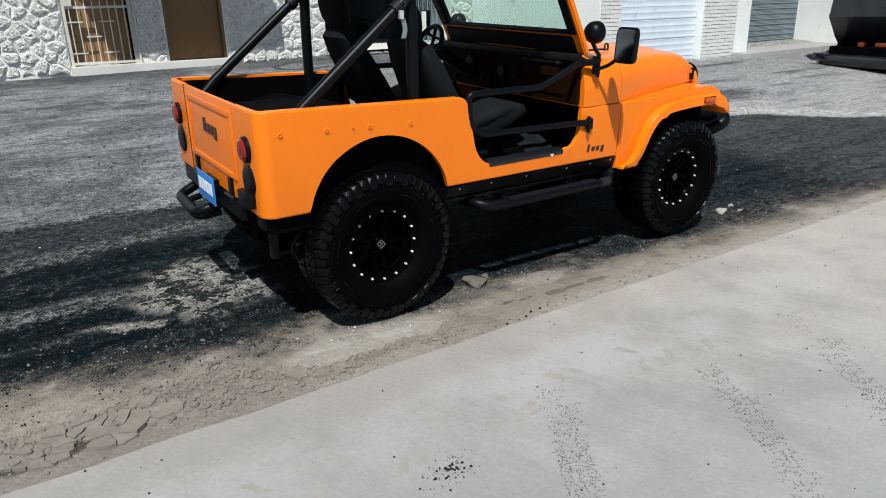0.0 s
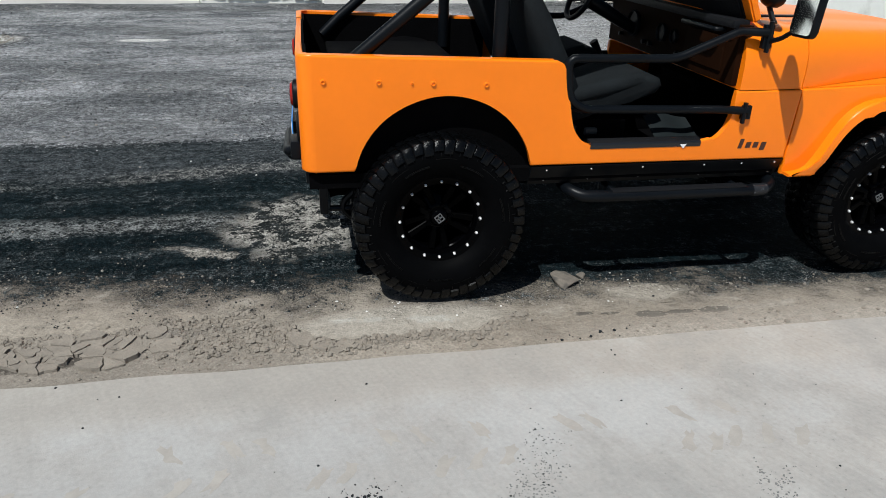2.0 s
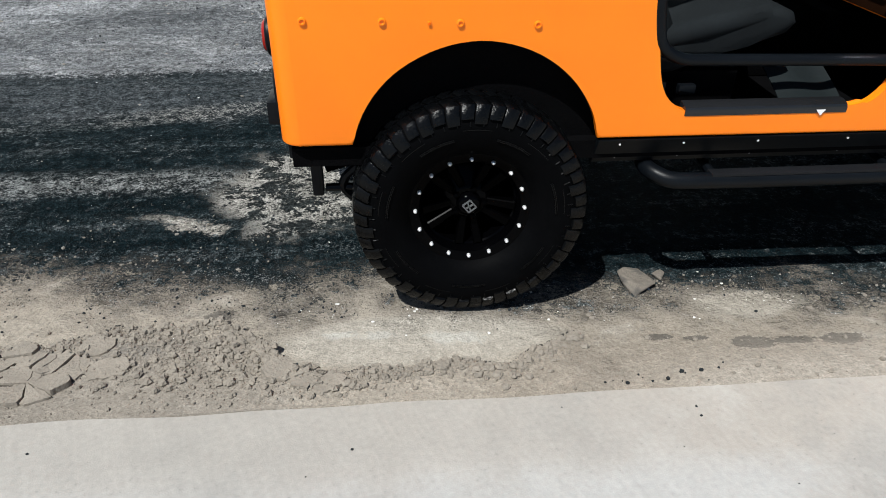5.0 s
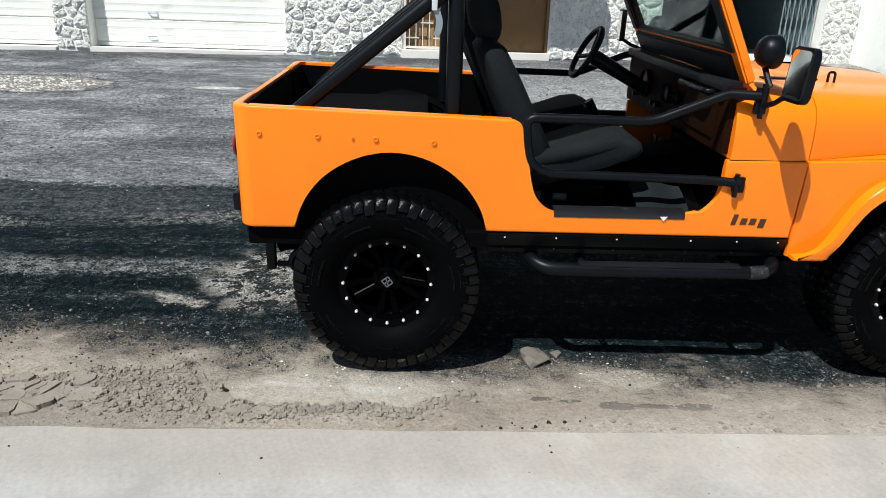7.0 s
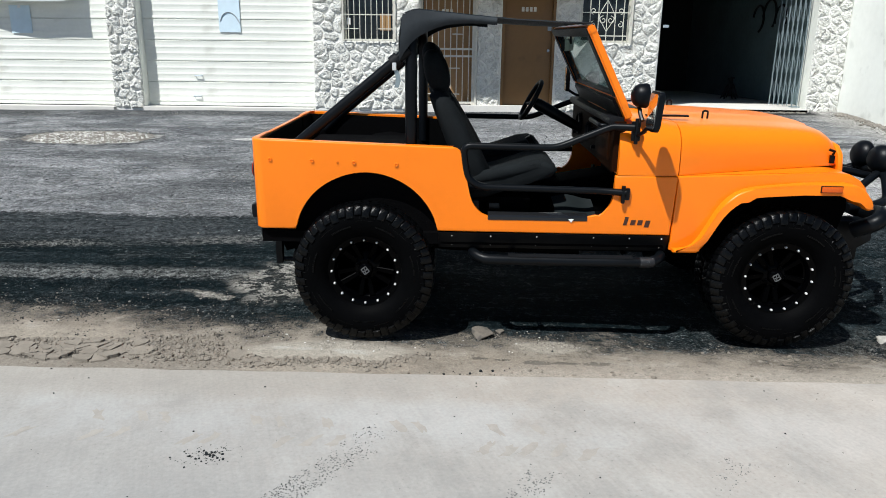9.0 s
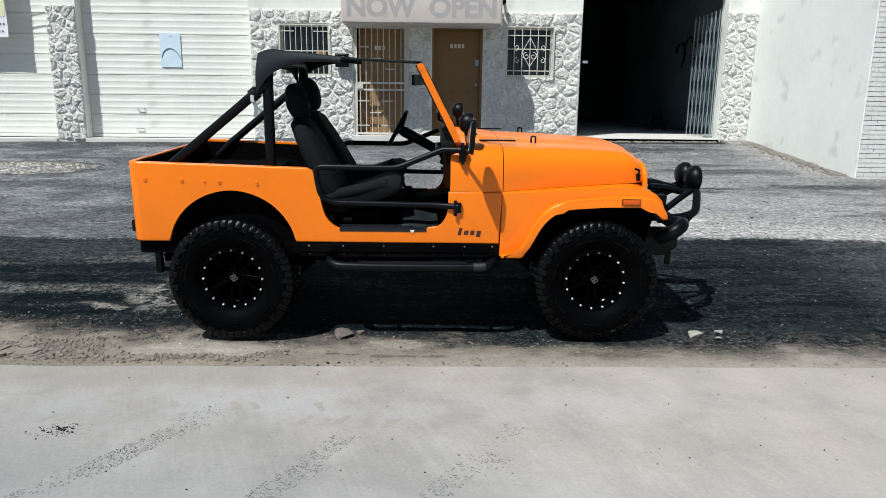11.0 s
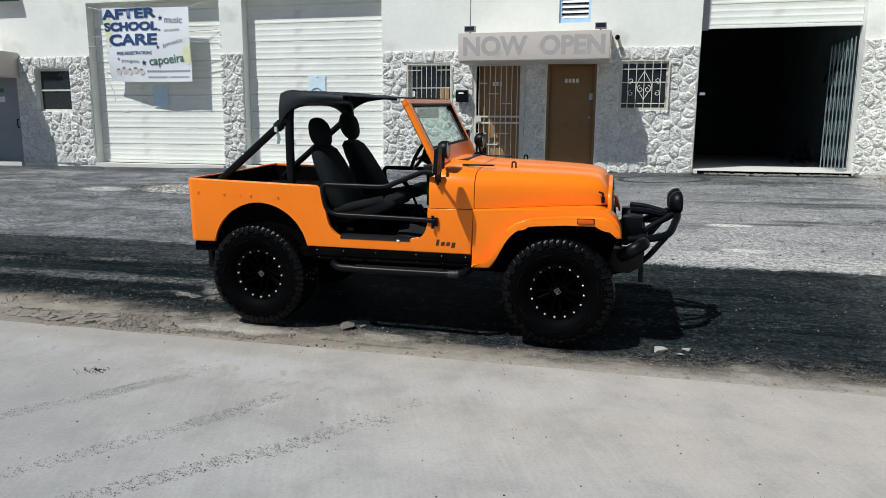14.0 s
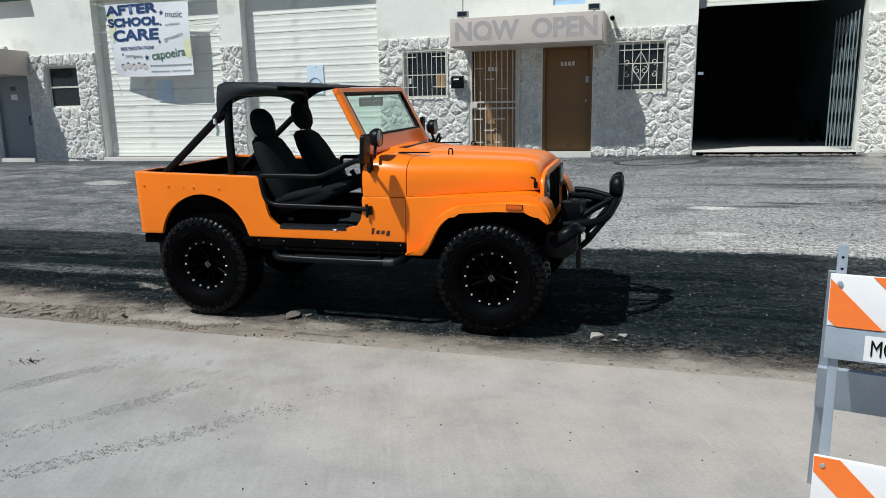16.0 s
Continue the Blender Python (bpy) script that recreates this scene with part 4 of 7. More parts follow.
wl = window("window_1", *OPENINGS["window_left"], "dark sash window with a pale middle rail", 0, True)
wm = window("window_2", *OPENINGS["window_mid"], "dark window behind a white bar grille", 9, False)
wr = window("window_3", *OPENINGS["window_right"], "dark window behind a white grille with a scrolled heart", 6, False)
for a, b, z in ((0.0, 0.29, 0.22), (0.66, 0.95, 0.22), (0.0, 0.29, 0.84), (0.66, 0.95, 0.84)):
    part("grille_rail", boxm(a, b, -0.138, -0.122, z - 0.008, z + 0.008), BARS, wm)
part("notice", boxm(0.05, 0.12, 0.045, 0.05, 0.3, 0.42), WHITEREF, wm, "small white notice in the window")
part("notice", boxm(0.68, 0.88, 0.045, 0.05, 0.2, 0.5), TAN, wm, "faded poster in the window")


def scroll(cx, cz, r, turns, flip, up):
    pts = []
    for i in range(22):
        t = i / 21
        a = turns * 2 * math.pi * t
        q = r * (1 - 0.8 * t)
        pts.append((cx + flip * q * math.sin(a), -0.13, cz + up * q * math.cos(a)))
    return pts


W3, H3 = 0.93, 0.95
for f in (-1, 1):
    part("grille_scroll", tubem([(W3 / 2, -0.13, 0.75), (W3 / 2 + f * 0.11, -0.13, 0.56), (W3 / 2 + f * 0.155, -0.13, 0.45), (W3 / 2, -0.13, 0.2)], 0.007, seg=6, corner=0.06), BARS, wr)
    part("grille_scroll", tubem(scroll(W3 / 2 + f * 0.07, 0.4, 0.075, 1.2, f, 1), 0.007, seg=6), BARS, wr)
    part("grille_scroll", tubem(scroll(W3 / 2 + f * 0.25, 0.56, 0.06, 1.1, f, -1), 0.007, seg=6), BARS, wr)
    part("grille_scroll", tubem(scroll(W3 / 2 + f * 0.25, 0.32, 0.06, 1.1, f, 1), 0.007, seg=6), BARS, wr)

vent = thing("window_4", (2.93, 12.99, 3.74), "small pale blue framed window high in the wall", "window", kind="structure")
part("window_frame", boxm(0.004, 0.626, 0, 0.08, 0.004, 0.09), PALEBLUE, vent)
for i in range(5):
    part("louvre", prismm([(0.0, 0.1 + i * 0.1), (0.05, 0.17 + i * 0.1), (0.056, 0.165 + i * 0.1), (0.006, 0.094 + i * 0.1)], 0.05, 0.58, axis="x"), WHITEREF, vent)
for a, b in ((0.004, 0.048), (0.582, 0.626)):
    part("window_frame", boxm(a, b, 0, 0.08, 0.092, 0.65), PALEBLUE, vent)
part("pane", boxm(0.05, 0.58, 0.07, 0.078, 0.092, 0.65), DARKGLASS, vent)

d1 = thing("door_1", (2.73, 13.0, 0.845), "closed brown painted metal door", "door", kind="structure")
part("leaf", boxm(0.055, 0.945, 0.02, 0.07, 0.0, 2.06, bevel=0.004), BROWN, d1)
fr = bmesh.new()
box(fr, 0.004, 0.052, -0.045, 0.12, 0, 2.11), box(fr, 0.948, 0.996, -0.045, 0.12, 0, 2.11), box(fr, 0.052, 0.948, -0.045, 0.12, 2.065, 2.11)
part("door_frame", fr, BROWN, d1)
part("lock_plate", boxm(0.86, 0.93, 0.012, 0.021, 1.38, 1.5), GALV, d1, "small steel lock plate")
part("door_knob", lathem([(-0.05, 0.0), (-0.048, 0.02), (-0.03, 0.026), (-0.012, 0.012), (0.019, 0.012)], seg=14, centre=(0.88, 0, 1.02)), GALV, d1)
for i in range(4):
    part("number_bar", boxm(0.36 + i * 0.075, 0.41 + i * 0.075, 0.012, 0.02, 1.72, 1.8), BARS, d1, "plain bar in place of a number")

d2 = thing("door_2", (1.2, 13.0, 0.845), "brown door behind a closed pale security gate", "door", kind="structure")
part("leaf", boxm(0.05, 0.99, 0.2, 0.24, 0.0, 2.1, bevel=0.004), TAN, d2)
gf = bmesh.new()
for a in ((0.006, 0.05), (0.975, 1.034)):
    box(gf, a[0], a[1], -0.08, -0.03, 0.0, 2.12)
box(gf, 0.05, 0.975, -0.08, -0.03, 2.07, 2.12), box(gf, 0.05, 0.975, -0.075, -0.035, 0.02, 0.06)
part("gate_frame", gf, BARS, d2, "pale painted steel gate frame")
for z in (0.9, 1.03):
    part("gate_rail", boxm(0.05, 0.975, -0.07, -0.04, z - 0.018, z + 0.018), BARS, d2)
for i in range(8):
    x = 0.05 + 0.925 * (i + 0.5) / 8
    part("gate_bar", tubem([(x, -0.055, 0.06), (x, -0.055, 2.07)], 0.009, seg=6), BARS, d2)
for a, b, z in ((0.05, 0.28, 0.2), (0.52, 0.75, 0.2), (0.3, 0.52, 0.45), (0.05, 0.28, 0.68), (0.52, 0.75, 0.68), (0.3, 0.52, 1.5), (0.6, 0.8, 1.3), (0.1, 0.28, 1.72)):
    part("gate_rail", boxm(a, b, -0.066, -0.044, z - 0.01, z + 0.01), BARS, d2)
part("lock_box", boxm(0.05, 0.16, -0.09, -0.03, 0.92, 1.01), BARS, d2)
for i in range(3):
    part("number_bar", boxm(0.4 + i * 0.075, 0.45 + i * 0.075, -0.09, -0.082, 1.66, 1.74), BARS, d2, "plain bar in place of a number")
part("jamb_post", boxm(1.036, 1.07, -0.12, -0.085, 0, 2.1), BARS, d2)

d3 = thing("door_3", (-11.55, 13.0, 0.72), "closed grey painted metal door", "door", kind="structure")
part("leaf", boxm(0.05, 1.05, 0.02, 0.07, 0.0, 2.08, bevel=0.004), GREYDOOR, d3)
fr = bmesh.new()
box(fr, 0.004, 0.048, -0.045, 0.12, 0, 2.135), box(fr, 1.052, 1.096, -0.045, 0.12, 0, 2.135), box(fr, 0.048, 1.052, -0.045, 0.12, 2.085, 2.135)
part("door_frame", fr, GREYDOOR, d3)
part("sticker", boxm(0.42, 0.62, 0.014, 0.0195, 1.48, 1.62), WHITEREF, d3, "white oval sticker")
part("sticker", boxm(0.42, 0.6, 0.014, 0.0195, 1.72, 1.82), GREENP, d3, "dark green sticker")
part("door_handle", tubem([(0.98, 0.019, 0.85), (0.98, -0.03, 0.85), (0.98, -0.03, 1.05), (0.98, 0.019, 1.05)], 0.012, corner=0.02), BLACK, d3)


# ---- stone facing: each rough stone a piece ----
def clip(poly, a, b, c):
    """Keeps the part of a polygon where a*x + b*z <= c."""
    out = []
    for p, q in zip(poly, poly[1:] + poly[:1]):
        dp, dq = a * p[0] + b * p[1] - c, a * q[0] + b * q[1] - c
        if dp <= 0:
            out.append(p)
        if dp * dq < 0:
            t = dp / (dp - dq)
            out.append((p[0] + t * (q[0] - p[0]), p[1] + t * (q[1] - p[1])))
    return out


def stones(name, x0, x1, z0, z1, holes, label, seed):
    rnd = random.Random(seed)
    root = thing(name, (x0, WALL_Y, z0), label, "stone facing", kind="structure")
    holes_in = [h for h in holes if h[0] < x1 and h[1] > x0]
    pts = []
    nx, nz = max(2, round((x1 - x0) / 0.225)), max(2, round((z1 - z0) / 0.175))
    for j in range(nz):
        for i in range(nx):
            x = x0 + (i + 0.5 + (0.25 if j % 2 else -0.25) + rnd.uniform(-0.34, 0.34)) * (x1 - x0) / nx
            z = z0 + (j + 0.5 + rnd.uniform(-0.36, 0.36)) * (z1 - z0) / nz
            if not any(h[0] - 0.03 < x < h[1] + 0.03 and h[2] - 0.03 < z < h[3] + 0.03 for h in holes_in):
                pts.append((min(x1 - 0.04, max(x0 + 0.04, x)), z))
    for n_, (x, z) in enumerate(pts):
        poly = [(x0, z0), (x1, z0), (x1, z1), (x0, z1)]
        for m_, (u, v) in enumerate(pts):
            if m_ != n_ and abs(u - x) < 0.9 and abs(v - z) < 0.9:
                poly = clip(poly, u - x, v - z, ((u * u + v * v) - (x * x + z * z)) / 2)
                if len(poly) < 3:
                    break
        for h in holes_in:
            opts = []
            if x <= h[0]: opts.append((1, 0, h[0], h[0] - x))
            if x >= h[1]: opts.append((-1, 0, -h[1], x - h[1]))
            if z <= h[2]: opts.append((0, 1, h[2], h[2] - z))
            if z >= h[3]: opts.append((0, -1, -h[3], z - h[3]))
            if opts and any(h[0] < p[0] < h[1] for p in poly) and any(h[2] < p[1] < h[3] for p in poly) or (opts and min(p[0] for p in poly) < h[1] and max(p[0] for p in poly) > h[0] and min(p[1] for p in poly) < h[3] and max(p[1] for p in poly) > h[2]):
                o = max(opts, key=lambda q: q[3])
                poly = clip(poly, *o[:3])
        if len(poly) < 3:
            continue
        cx, cz = sum(p[0] for p in poly) / len(poly), sum(p[1] for p in poly) / len(poly)
        # resample the outline so that it can be uneven
        per = [math.dist(p, q) for p, q in zip(poly, poly[1:] + poly[:1])]
        tot = sum(per)
        if tot < 0.25:
            continue
        ring = []
        K = 12
        for k in range(K):
            d, i = tot * k / K, 0
            while d > per[i]:
                d -= per[i]; i += 1
            p, q = poly[i], poly[(i + 1) % len(poly)]
            ring.append((p[0] + (q[0] - p[0]) * d / per[i], p[1] + (q[1] - p[1]) * d / per[i]))
        bm = bmesh.new()
        proud = rnd.uniform(0.035, 0.065)
        lev = []
        for s, y in ((1.0, 0.0), (0.985, -proud * 0.45), (0.9, -proud * 0.8), (0.7, -proud), (0.36, -proud * 1.05)):
            row = []
            for k, p in enumerate(ring):
                gap = 0.004
                vx, vz = p[0] - cx, p[1] - cz
                d = math.hypot(vx, vz) or 1
                f = max(0.3, (d * s - gap) / d) * (1 if y == 0 else rnd.uniform(0.93, 1.02))
                row.append(bm.verts.new((cx + vx * f - x0, y + (0 if y == 0 else rnd.uniform(-0.012, 0.012)), cz + vz * f - z0)))
            lev.append(row)
        for a, b in zip(lev, lev[1:]):
            for k in range(K):
                bm.faces.new((a[k], a[(k + 1) % K], b[(k + 1) % K], b[k]))
        top = bm.verts.new((cx - x0, -proud - rnd.uniform(-0.02, 0.012), cz - z0))
        for k in range(K):
            bm.faces.new((lev[-1][k], lev[-1][(k + 1) % K], top))
        st = new("stone", finish("stone", bm, STONE, True))
        st.parent = root
    return root




# ---- the open off-road vehicle ----
JEEP = (1.415, 3.895, 0.03)
jeep = thing("off_road_vehicle", JEEP, "orange open-topped off-road vehicle with black tube doors and bikini top", "car")
# it stands on the first rise of the ground, its far side a little higher
jeep.matrix_basis = pose(JEEP[0], JEEP[1] - 0.715 + 0.012, JEEP[2], 2.0) @ pose(0, 0.715, 0)
HW = 0.76  # half width of the tub


def both(f):
    for s in (-1, 1):
        f(s)


def yspan(s, a, b):
    """A span of y given for the near side (a further out), mirrored for the far one."""
    return (s * a, s * b) if s * a < s * b else (s * b, s * a)


TUB = [(-0.55, 0.685), (-0.385, 0.685), (-0.36, 0.765), (-0.315, 0.845), (-0.25, 0.915), (-0.17, 0.967), (-0.075, 1.003), (0.02, 1.015), (0.115, 1.003), (0.205, 0.97), (0.285, 0.917),
       (0.35, 0.847), (0.397, 0.765), (0.42, 0.685), (1.722, 0.68), (1.737, 1.016), (1.393, 1.016), (1.39, 0.9), (1.372, 0.838), (1.335, 0.795), (1.285, 0.772), (0.74, 0.768), (0.68, 0.782), (0.635, 0.818), (0.605, 0.87), (0.575, 1.0), (0.552, 1.11), (0.535, 1.145), (0.5, 1.16), (-0.55, 1.19)]

TUB = TUB[:1] + flowing(TUB[1:14]) + TUB[14:16] + flowing(TUB[16:29]) + TUB[29:]


def tub_side(s):
    a, b = yspan(s, HW, HW - 0.032)
    part("side_panel", prismm(TUB, a, b, bevel=0.011, seg=3, keep=lambda c: c.x < -0.5499), ORANGE, jeep)
    # rear corner, rolled round
    bm = bmesh.new()
    arc = [(-0.55, s * HW)] + [(-0.55 - 0.065 * math.sin(t), s * (HW - 0.065 + 0.065 * math.cos(t))) for t in np.linspace(0, math.pi / 2, 8)] + [(-0.615, s * 0.44)]
    inn = [(-0.585, s * 0.44)] + [(-0.55 - 0.033 * math.sin(t), s * (HW - 0.065 + 0.033 * math.cos(t))) for t in np.linspace(math.pi / 2, 0, 8)] + [(-0.55, s * (HW - 0.032))]
    prism(bm, arc + inn, 0.685, 1.19, bevel=0.011, seg=3, axis="z", keep=lambda c: c.x > -0.5501)
    part("rear_corner", bm, ORANGE, jeep)
    # rolled top rail
    a, b = yspan(s, HW - 0.033, HW - 0.062)
    part("top_rail", prismm([(-0.55, 1.165), (0.5, 1.136), (0.5, 1.158), (-0.55, 1.188)], a, b), ORANGE, jeep)
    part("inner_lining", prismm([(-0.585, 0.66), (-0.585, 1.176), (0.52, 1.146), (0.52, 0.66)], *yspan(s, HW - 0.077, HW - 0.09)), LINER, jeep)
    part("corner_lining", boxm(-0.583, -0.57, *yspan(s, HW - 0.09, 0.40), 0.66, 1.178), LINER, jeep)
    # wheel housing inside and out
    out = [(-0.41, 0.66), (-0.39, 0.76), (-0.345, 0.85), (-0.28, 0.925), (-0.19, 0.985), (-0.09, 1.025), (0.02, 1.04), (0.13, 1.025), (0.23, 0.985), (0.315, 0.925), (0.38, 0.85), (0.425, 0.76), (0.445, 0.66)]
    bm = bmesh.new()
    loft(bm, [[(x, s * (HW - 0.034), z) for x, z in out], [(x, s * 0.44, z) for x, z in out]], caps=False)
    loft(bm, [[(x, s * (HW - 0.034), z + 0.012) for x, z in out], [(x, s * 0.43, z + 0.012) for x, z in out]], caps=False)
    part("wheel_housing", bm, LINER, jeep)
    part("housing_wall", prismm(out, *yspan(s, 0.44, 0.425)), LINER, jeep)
    # black rocker guard with its rivets
    a, b = yspan(s, HW + 0.012, HW - 0.03)
    part("rocker_guard", prismm([(s * (HW + 0.004), 0.678), (s * (HW - 0.03), 0.678), (s * (HW - 0.085), 0.575), (s * (HW - 0.055), 0.575)], 0.425, 1.722, axis="x", bevel=0.003), BLACK, jeep, "black steel rocker guard")
    for x, z in ((0.5, 0.66), (0.5, 0.6), (0.72, 0.66), (0.72, 0.6), (0.98, 0.66), (0.98, 0.6), (1.3, 0.66), (1.3, 0.6), (1.5, 0.66), (1.5, 0.6), (1.68, 0.66), (1.68, 0.6)):
        part("rivet", lathem([(s * (HW + 0.008), 0.0), (s * (HW + 0.007), 0.004), (s * (HW + 0.0), 0.005)], seg=8, centre=(x, -s * (0.677 - z) * 0.58, z), cap=False), CHROME, jeep)
    # sill plate on the door opening
    part("sill_plate", prismm([(s * (HW + 0.0025), 0.757), (s * (HW + 0.0045), 0.7725), (s * (HW - 0.001), 0.7845), (s * (HW - 0.025), 0.7925), (s * (HW - 0.05), 0.7925), (s * (HW - 0.05), 0.76), (s * (HW - 0.01), 0.757)], 0.70, 1.255, axis="x", bevel=0.001), SILL, jeep, "black plate bent over the door sill")
    if s < 0:
        part("sill_sticker", prismm([(1.147, 0.769), (1.18, 0.769), (1.165, 0.749)], -(HW + 0.007), -(HW + 0.0046)), WHITEREF, jeep, "small white triangle sticker")
    # step bar
    y = s * (HW + 0.03)
    part("step_bar", tubem([(0.66, s * 0.55, 0.52), (0.615, y - s * 0.06, 0.555), (0.68, y, 0.535), (0.95, y, 0.53), (1.55, y, 0.53), (1.64, y, 0.535), (1.70, y - s * 0.06, 0.555), (1.66, s * 0.55, 0.52)], 0.029, seg=14, corner=0.06), BLACK, jeep, "black tubular side step")
    part("step_tread", boxm(0.82, 1.52, *yspan(s, HW + 0.05, HW + 0.004), 0.553, 0.563, bevel=0.003), VINYL, jeep, "ribbed black tread of the step")
    part("scuffed_end", tubem([(1.56, y, 0.5305), (1.61, y, 0.5325), (1.635, y - s * 0.004, 0.534)], 0.0305, seg=14, caps=False), SCUFF, jeep, "scuffed end of the step with worn paint")
    for x in (0.85, 1.5):
        part("step_bracket", tubem([(x, y, 0.53), (x, s * 0.45, 0.56)], 0.016, seg=8), BLACK, jeep)
    # round-headed bolts along the tub
    for x, z, r in ((-0.507, 1.08, 0.013), (-0.276, 1.075, 0.013), (-0.136, 1.07, 0.007), (-0.044, 1.068, 0.013), (0.189, 1.06, 0.013)):
        part("snap", lathem([(s * (HW + 0.002), 0.0), (s * (HW + 0.003), r * 0.4), (s * (HW + 0.007), r * 0.55), (s * (HW + 0.006), r * 0.85), (s * (HW - 0.001), r)], seg=12, centre=(x, 0, z), cap=False), ORANGE, jeep)
    # maker's lettering, drawn as plain marks
    x = 1.455
    for w, z0, z1 in ((0.02, 0.738, 0.785), (0.026, 0.74, 0.768), (0.026, 0.74, 0.768), (0.026, 0.727, 0.767)):
        k = (z1 - z0) * 0.22
        part("letter_mark", prismm([(x, z0), (x + w, z0), (x + w + k, z1), (x + k, z1)], *yspan(s, HW + 0.0025, HW - 0.001), bevel=0.001), LETTER, jeep)
        x += 0.039


both(tub_side)

# tailgate and rear
rear = bmesh.new()
box(rear, -0.612, -0.588, -0.434, 0.434, 0.70, 1.185, bevel=0.006)
gate_ob = part("tailgate", rear, ORANGE, jeep)
for y in (-0.4385, 0.4385):
    part("gate_seam", boxm(-0.613, -0.59, y - 0.0035, y + 0.0035, 0.70, 1.186), BLACK, gate_ob, "dark seam beside the tailgate")
part("tailgate_lining", boxm(-0.587, -0.578, -0.43, 0.43, 0.68, 1.176), LINER, gate_ob)
for a in ((-0.40, 0.40, 1.115, 1.145), (-0.40, 0.40, 0.80, 0.83), (-0.40, -0.37, 0.83, 1.115), (0.37, 0.40, 0.83, 1.115)):
    part("pressed_rib", boxm(-0.6185, -0.611, *a, bevel=0.004), ORANGE, gate_ob)
y = 0.10
for h in (0.075, 0.05, 0.05, 0.066):
    z = 0.975 if h != 0.066 else 0.959
    part("letter_mark", boxm(-0.618, -0.611, y - 0.045, y, z, z + h, bevel=0.003), LETTER, gate_ob)
    y -= 0.062
for y in (-0.3, 0.3):
    part("hinge", boxm(-0.628, -0.611, y - 0.025, y + 0.025, 0.68, 0.80, bevel=0.004), BLACK, gate_ob, "black hinge")
    part("hinge_pin", tubem([(-0.628, y - 0.07, 0.70), (-0.628, y + 0.07, 0.70)], 0.012, seg=8), BLACK, gate_ob)


def rear_lights(s):
    y = s * 0.6
    lamp = part("tail_light", lathem([(-0.614, 0.064), (-0.63, 0.063), (-0.636, 0.056)], seg=28, centre=(0, y, 0.998), axis="x"), BLACK, jeep, "black rimmed tail light")
    part("lens", lathem([(-0.635, 0.055), (-0.646, 0.045), (-0.652, 0.0)], seg=28, centre=(0, y, 0.998), axis="x"), RED, lamp, "dark red lens")
    part("round_cover", lathem([(-0.614, 0.08), (-0.62, 0.08), (-0.626, 0.072), (-0.628, 0.03), (-0.628, 0.0)], seg=32, centre=(0, y, 0.845), axis="x"), BLACK, jeep, "round black cover")


both(rear_lights)
part("rear_crossmember", boxm(-0.612, -0.53, -0.40, 0.66, 0.585, 0.684, bevel=0.01), BLACK, jeep)
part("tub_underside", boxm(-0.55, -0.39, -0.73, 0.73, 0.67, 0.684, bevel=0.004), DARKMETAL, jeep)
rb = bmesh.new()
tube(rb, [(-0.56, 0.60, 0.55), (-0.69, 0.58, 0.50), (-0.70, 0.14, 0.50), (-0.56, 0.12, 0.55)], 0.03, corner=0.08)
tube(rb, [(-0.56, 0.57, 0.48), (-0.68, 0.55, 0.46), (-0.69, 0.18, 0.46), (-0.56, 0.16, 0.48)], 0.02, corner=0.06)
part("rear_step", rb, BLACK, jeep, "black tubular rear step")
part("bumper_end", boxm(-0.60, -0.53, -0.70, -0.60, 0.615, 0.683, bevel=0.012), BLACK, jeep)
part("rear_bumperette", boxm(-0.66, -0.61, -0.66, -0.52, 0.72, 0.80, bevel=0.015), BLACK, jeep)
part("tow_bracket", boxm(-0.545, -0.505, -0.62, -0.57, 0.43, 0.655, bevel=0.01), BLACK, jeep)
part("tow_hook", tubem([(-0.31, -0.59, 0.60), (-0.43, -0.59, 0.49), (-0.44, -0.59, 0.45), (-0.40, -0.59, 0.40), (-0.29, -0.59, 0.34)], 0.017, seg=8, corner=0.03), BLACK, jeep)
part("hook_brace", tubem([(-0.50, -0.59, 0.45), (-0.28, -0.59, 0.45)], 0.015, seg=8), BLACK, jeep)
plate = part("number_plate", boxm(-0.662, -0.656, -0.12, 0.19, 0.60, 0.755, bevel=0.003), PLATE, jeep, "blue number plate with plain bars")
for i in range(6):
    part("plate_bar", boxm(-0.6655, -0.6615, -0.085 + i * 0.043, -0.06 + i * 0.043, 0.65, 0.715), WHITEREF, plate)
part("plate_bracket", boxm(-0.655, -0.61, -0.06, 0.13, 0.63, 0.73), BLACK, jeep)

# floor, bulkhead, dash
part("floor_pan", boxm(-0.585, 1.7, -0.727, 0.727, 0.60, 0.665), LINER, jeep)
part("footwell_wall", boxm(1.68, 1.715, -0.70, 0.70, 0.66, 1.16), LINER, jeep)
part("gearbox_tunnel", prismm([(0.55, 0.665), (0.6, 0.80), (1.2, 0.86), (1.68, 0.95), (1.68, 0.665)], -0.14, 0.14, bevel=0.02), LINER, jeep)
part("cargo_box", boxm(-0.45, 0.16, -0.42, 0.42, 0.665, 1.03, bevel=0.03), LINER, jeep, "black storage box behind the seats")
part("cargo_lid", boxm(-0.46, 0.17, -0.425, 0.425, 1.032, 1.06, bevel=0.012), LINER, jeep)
part("floor_mat", sheet(8, 8, lambda u, v: (1.085 + 0.235 * u + 0.012 * math.sin(3 * v), -0.648 + 0.2 * v - 0.02 * (2 * u - 1) ** 2, 0.745 + 0.085 * v ** 1.4 + 0.012 * math.sin(5 * u)), 0.006), MAT, jeep, "dark grey rubber mat curled up beside the sill")
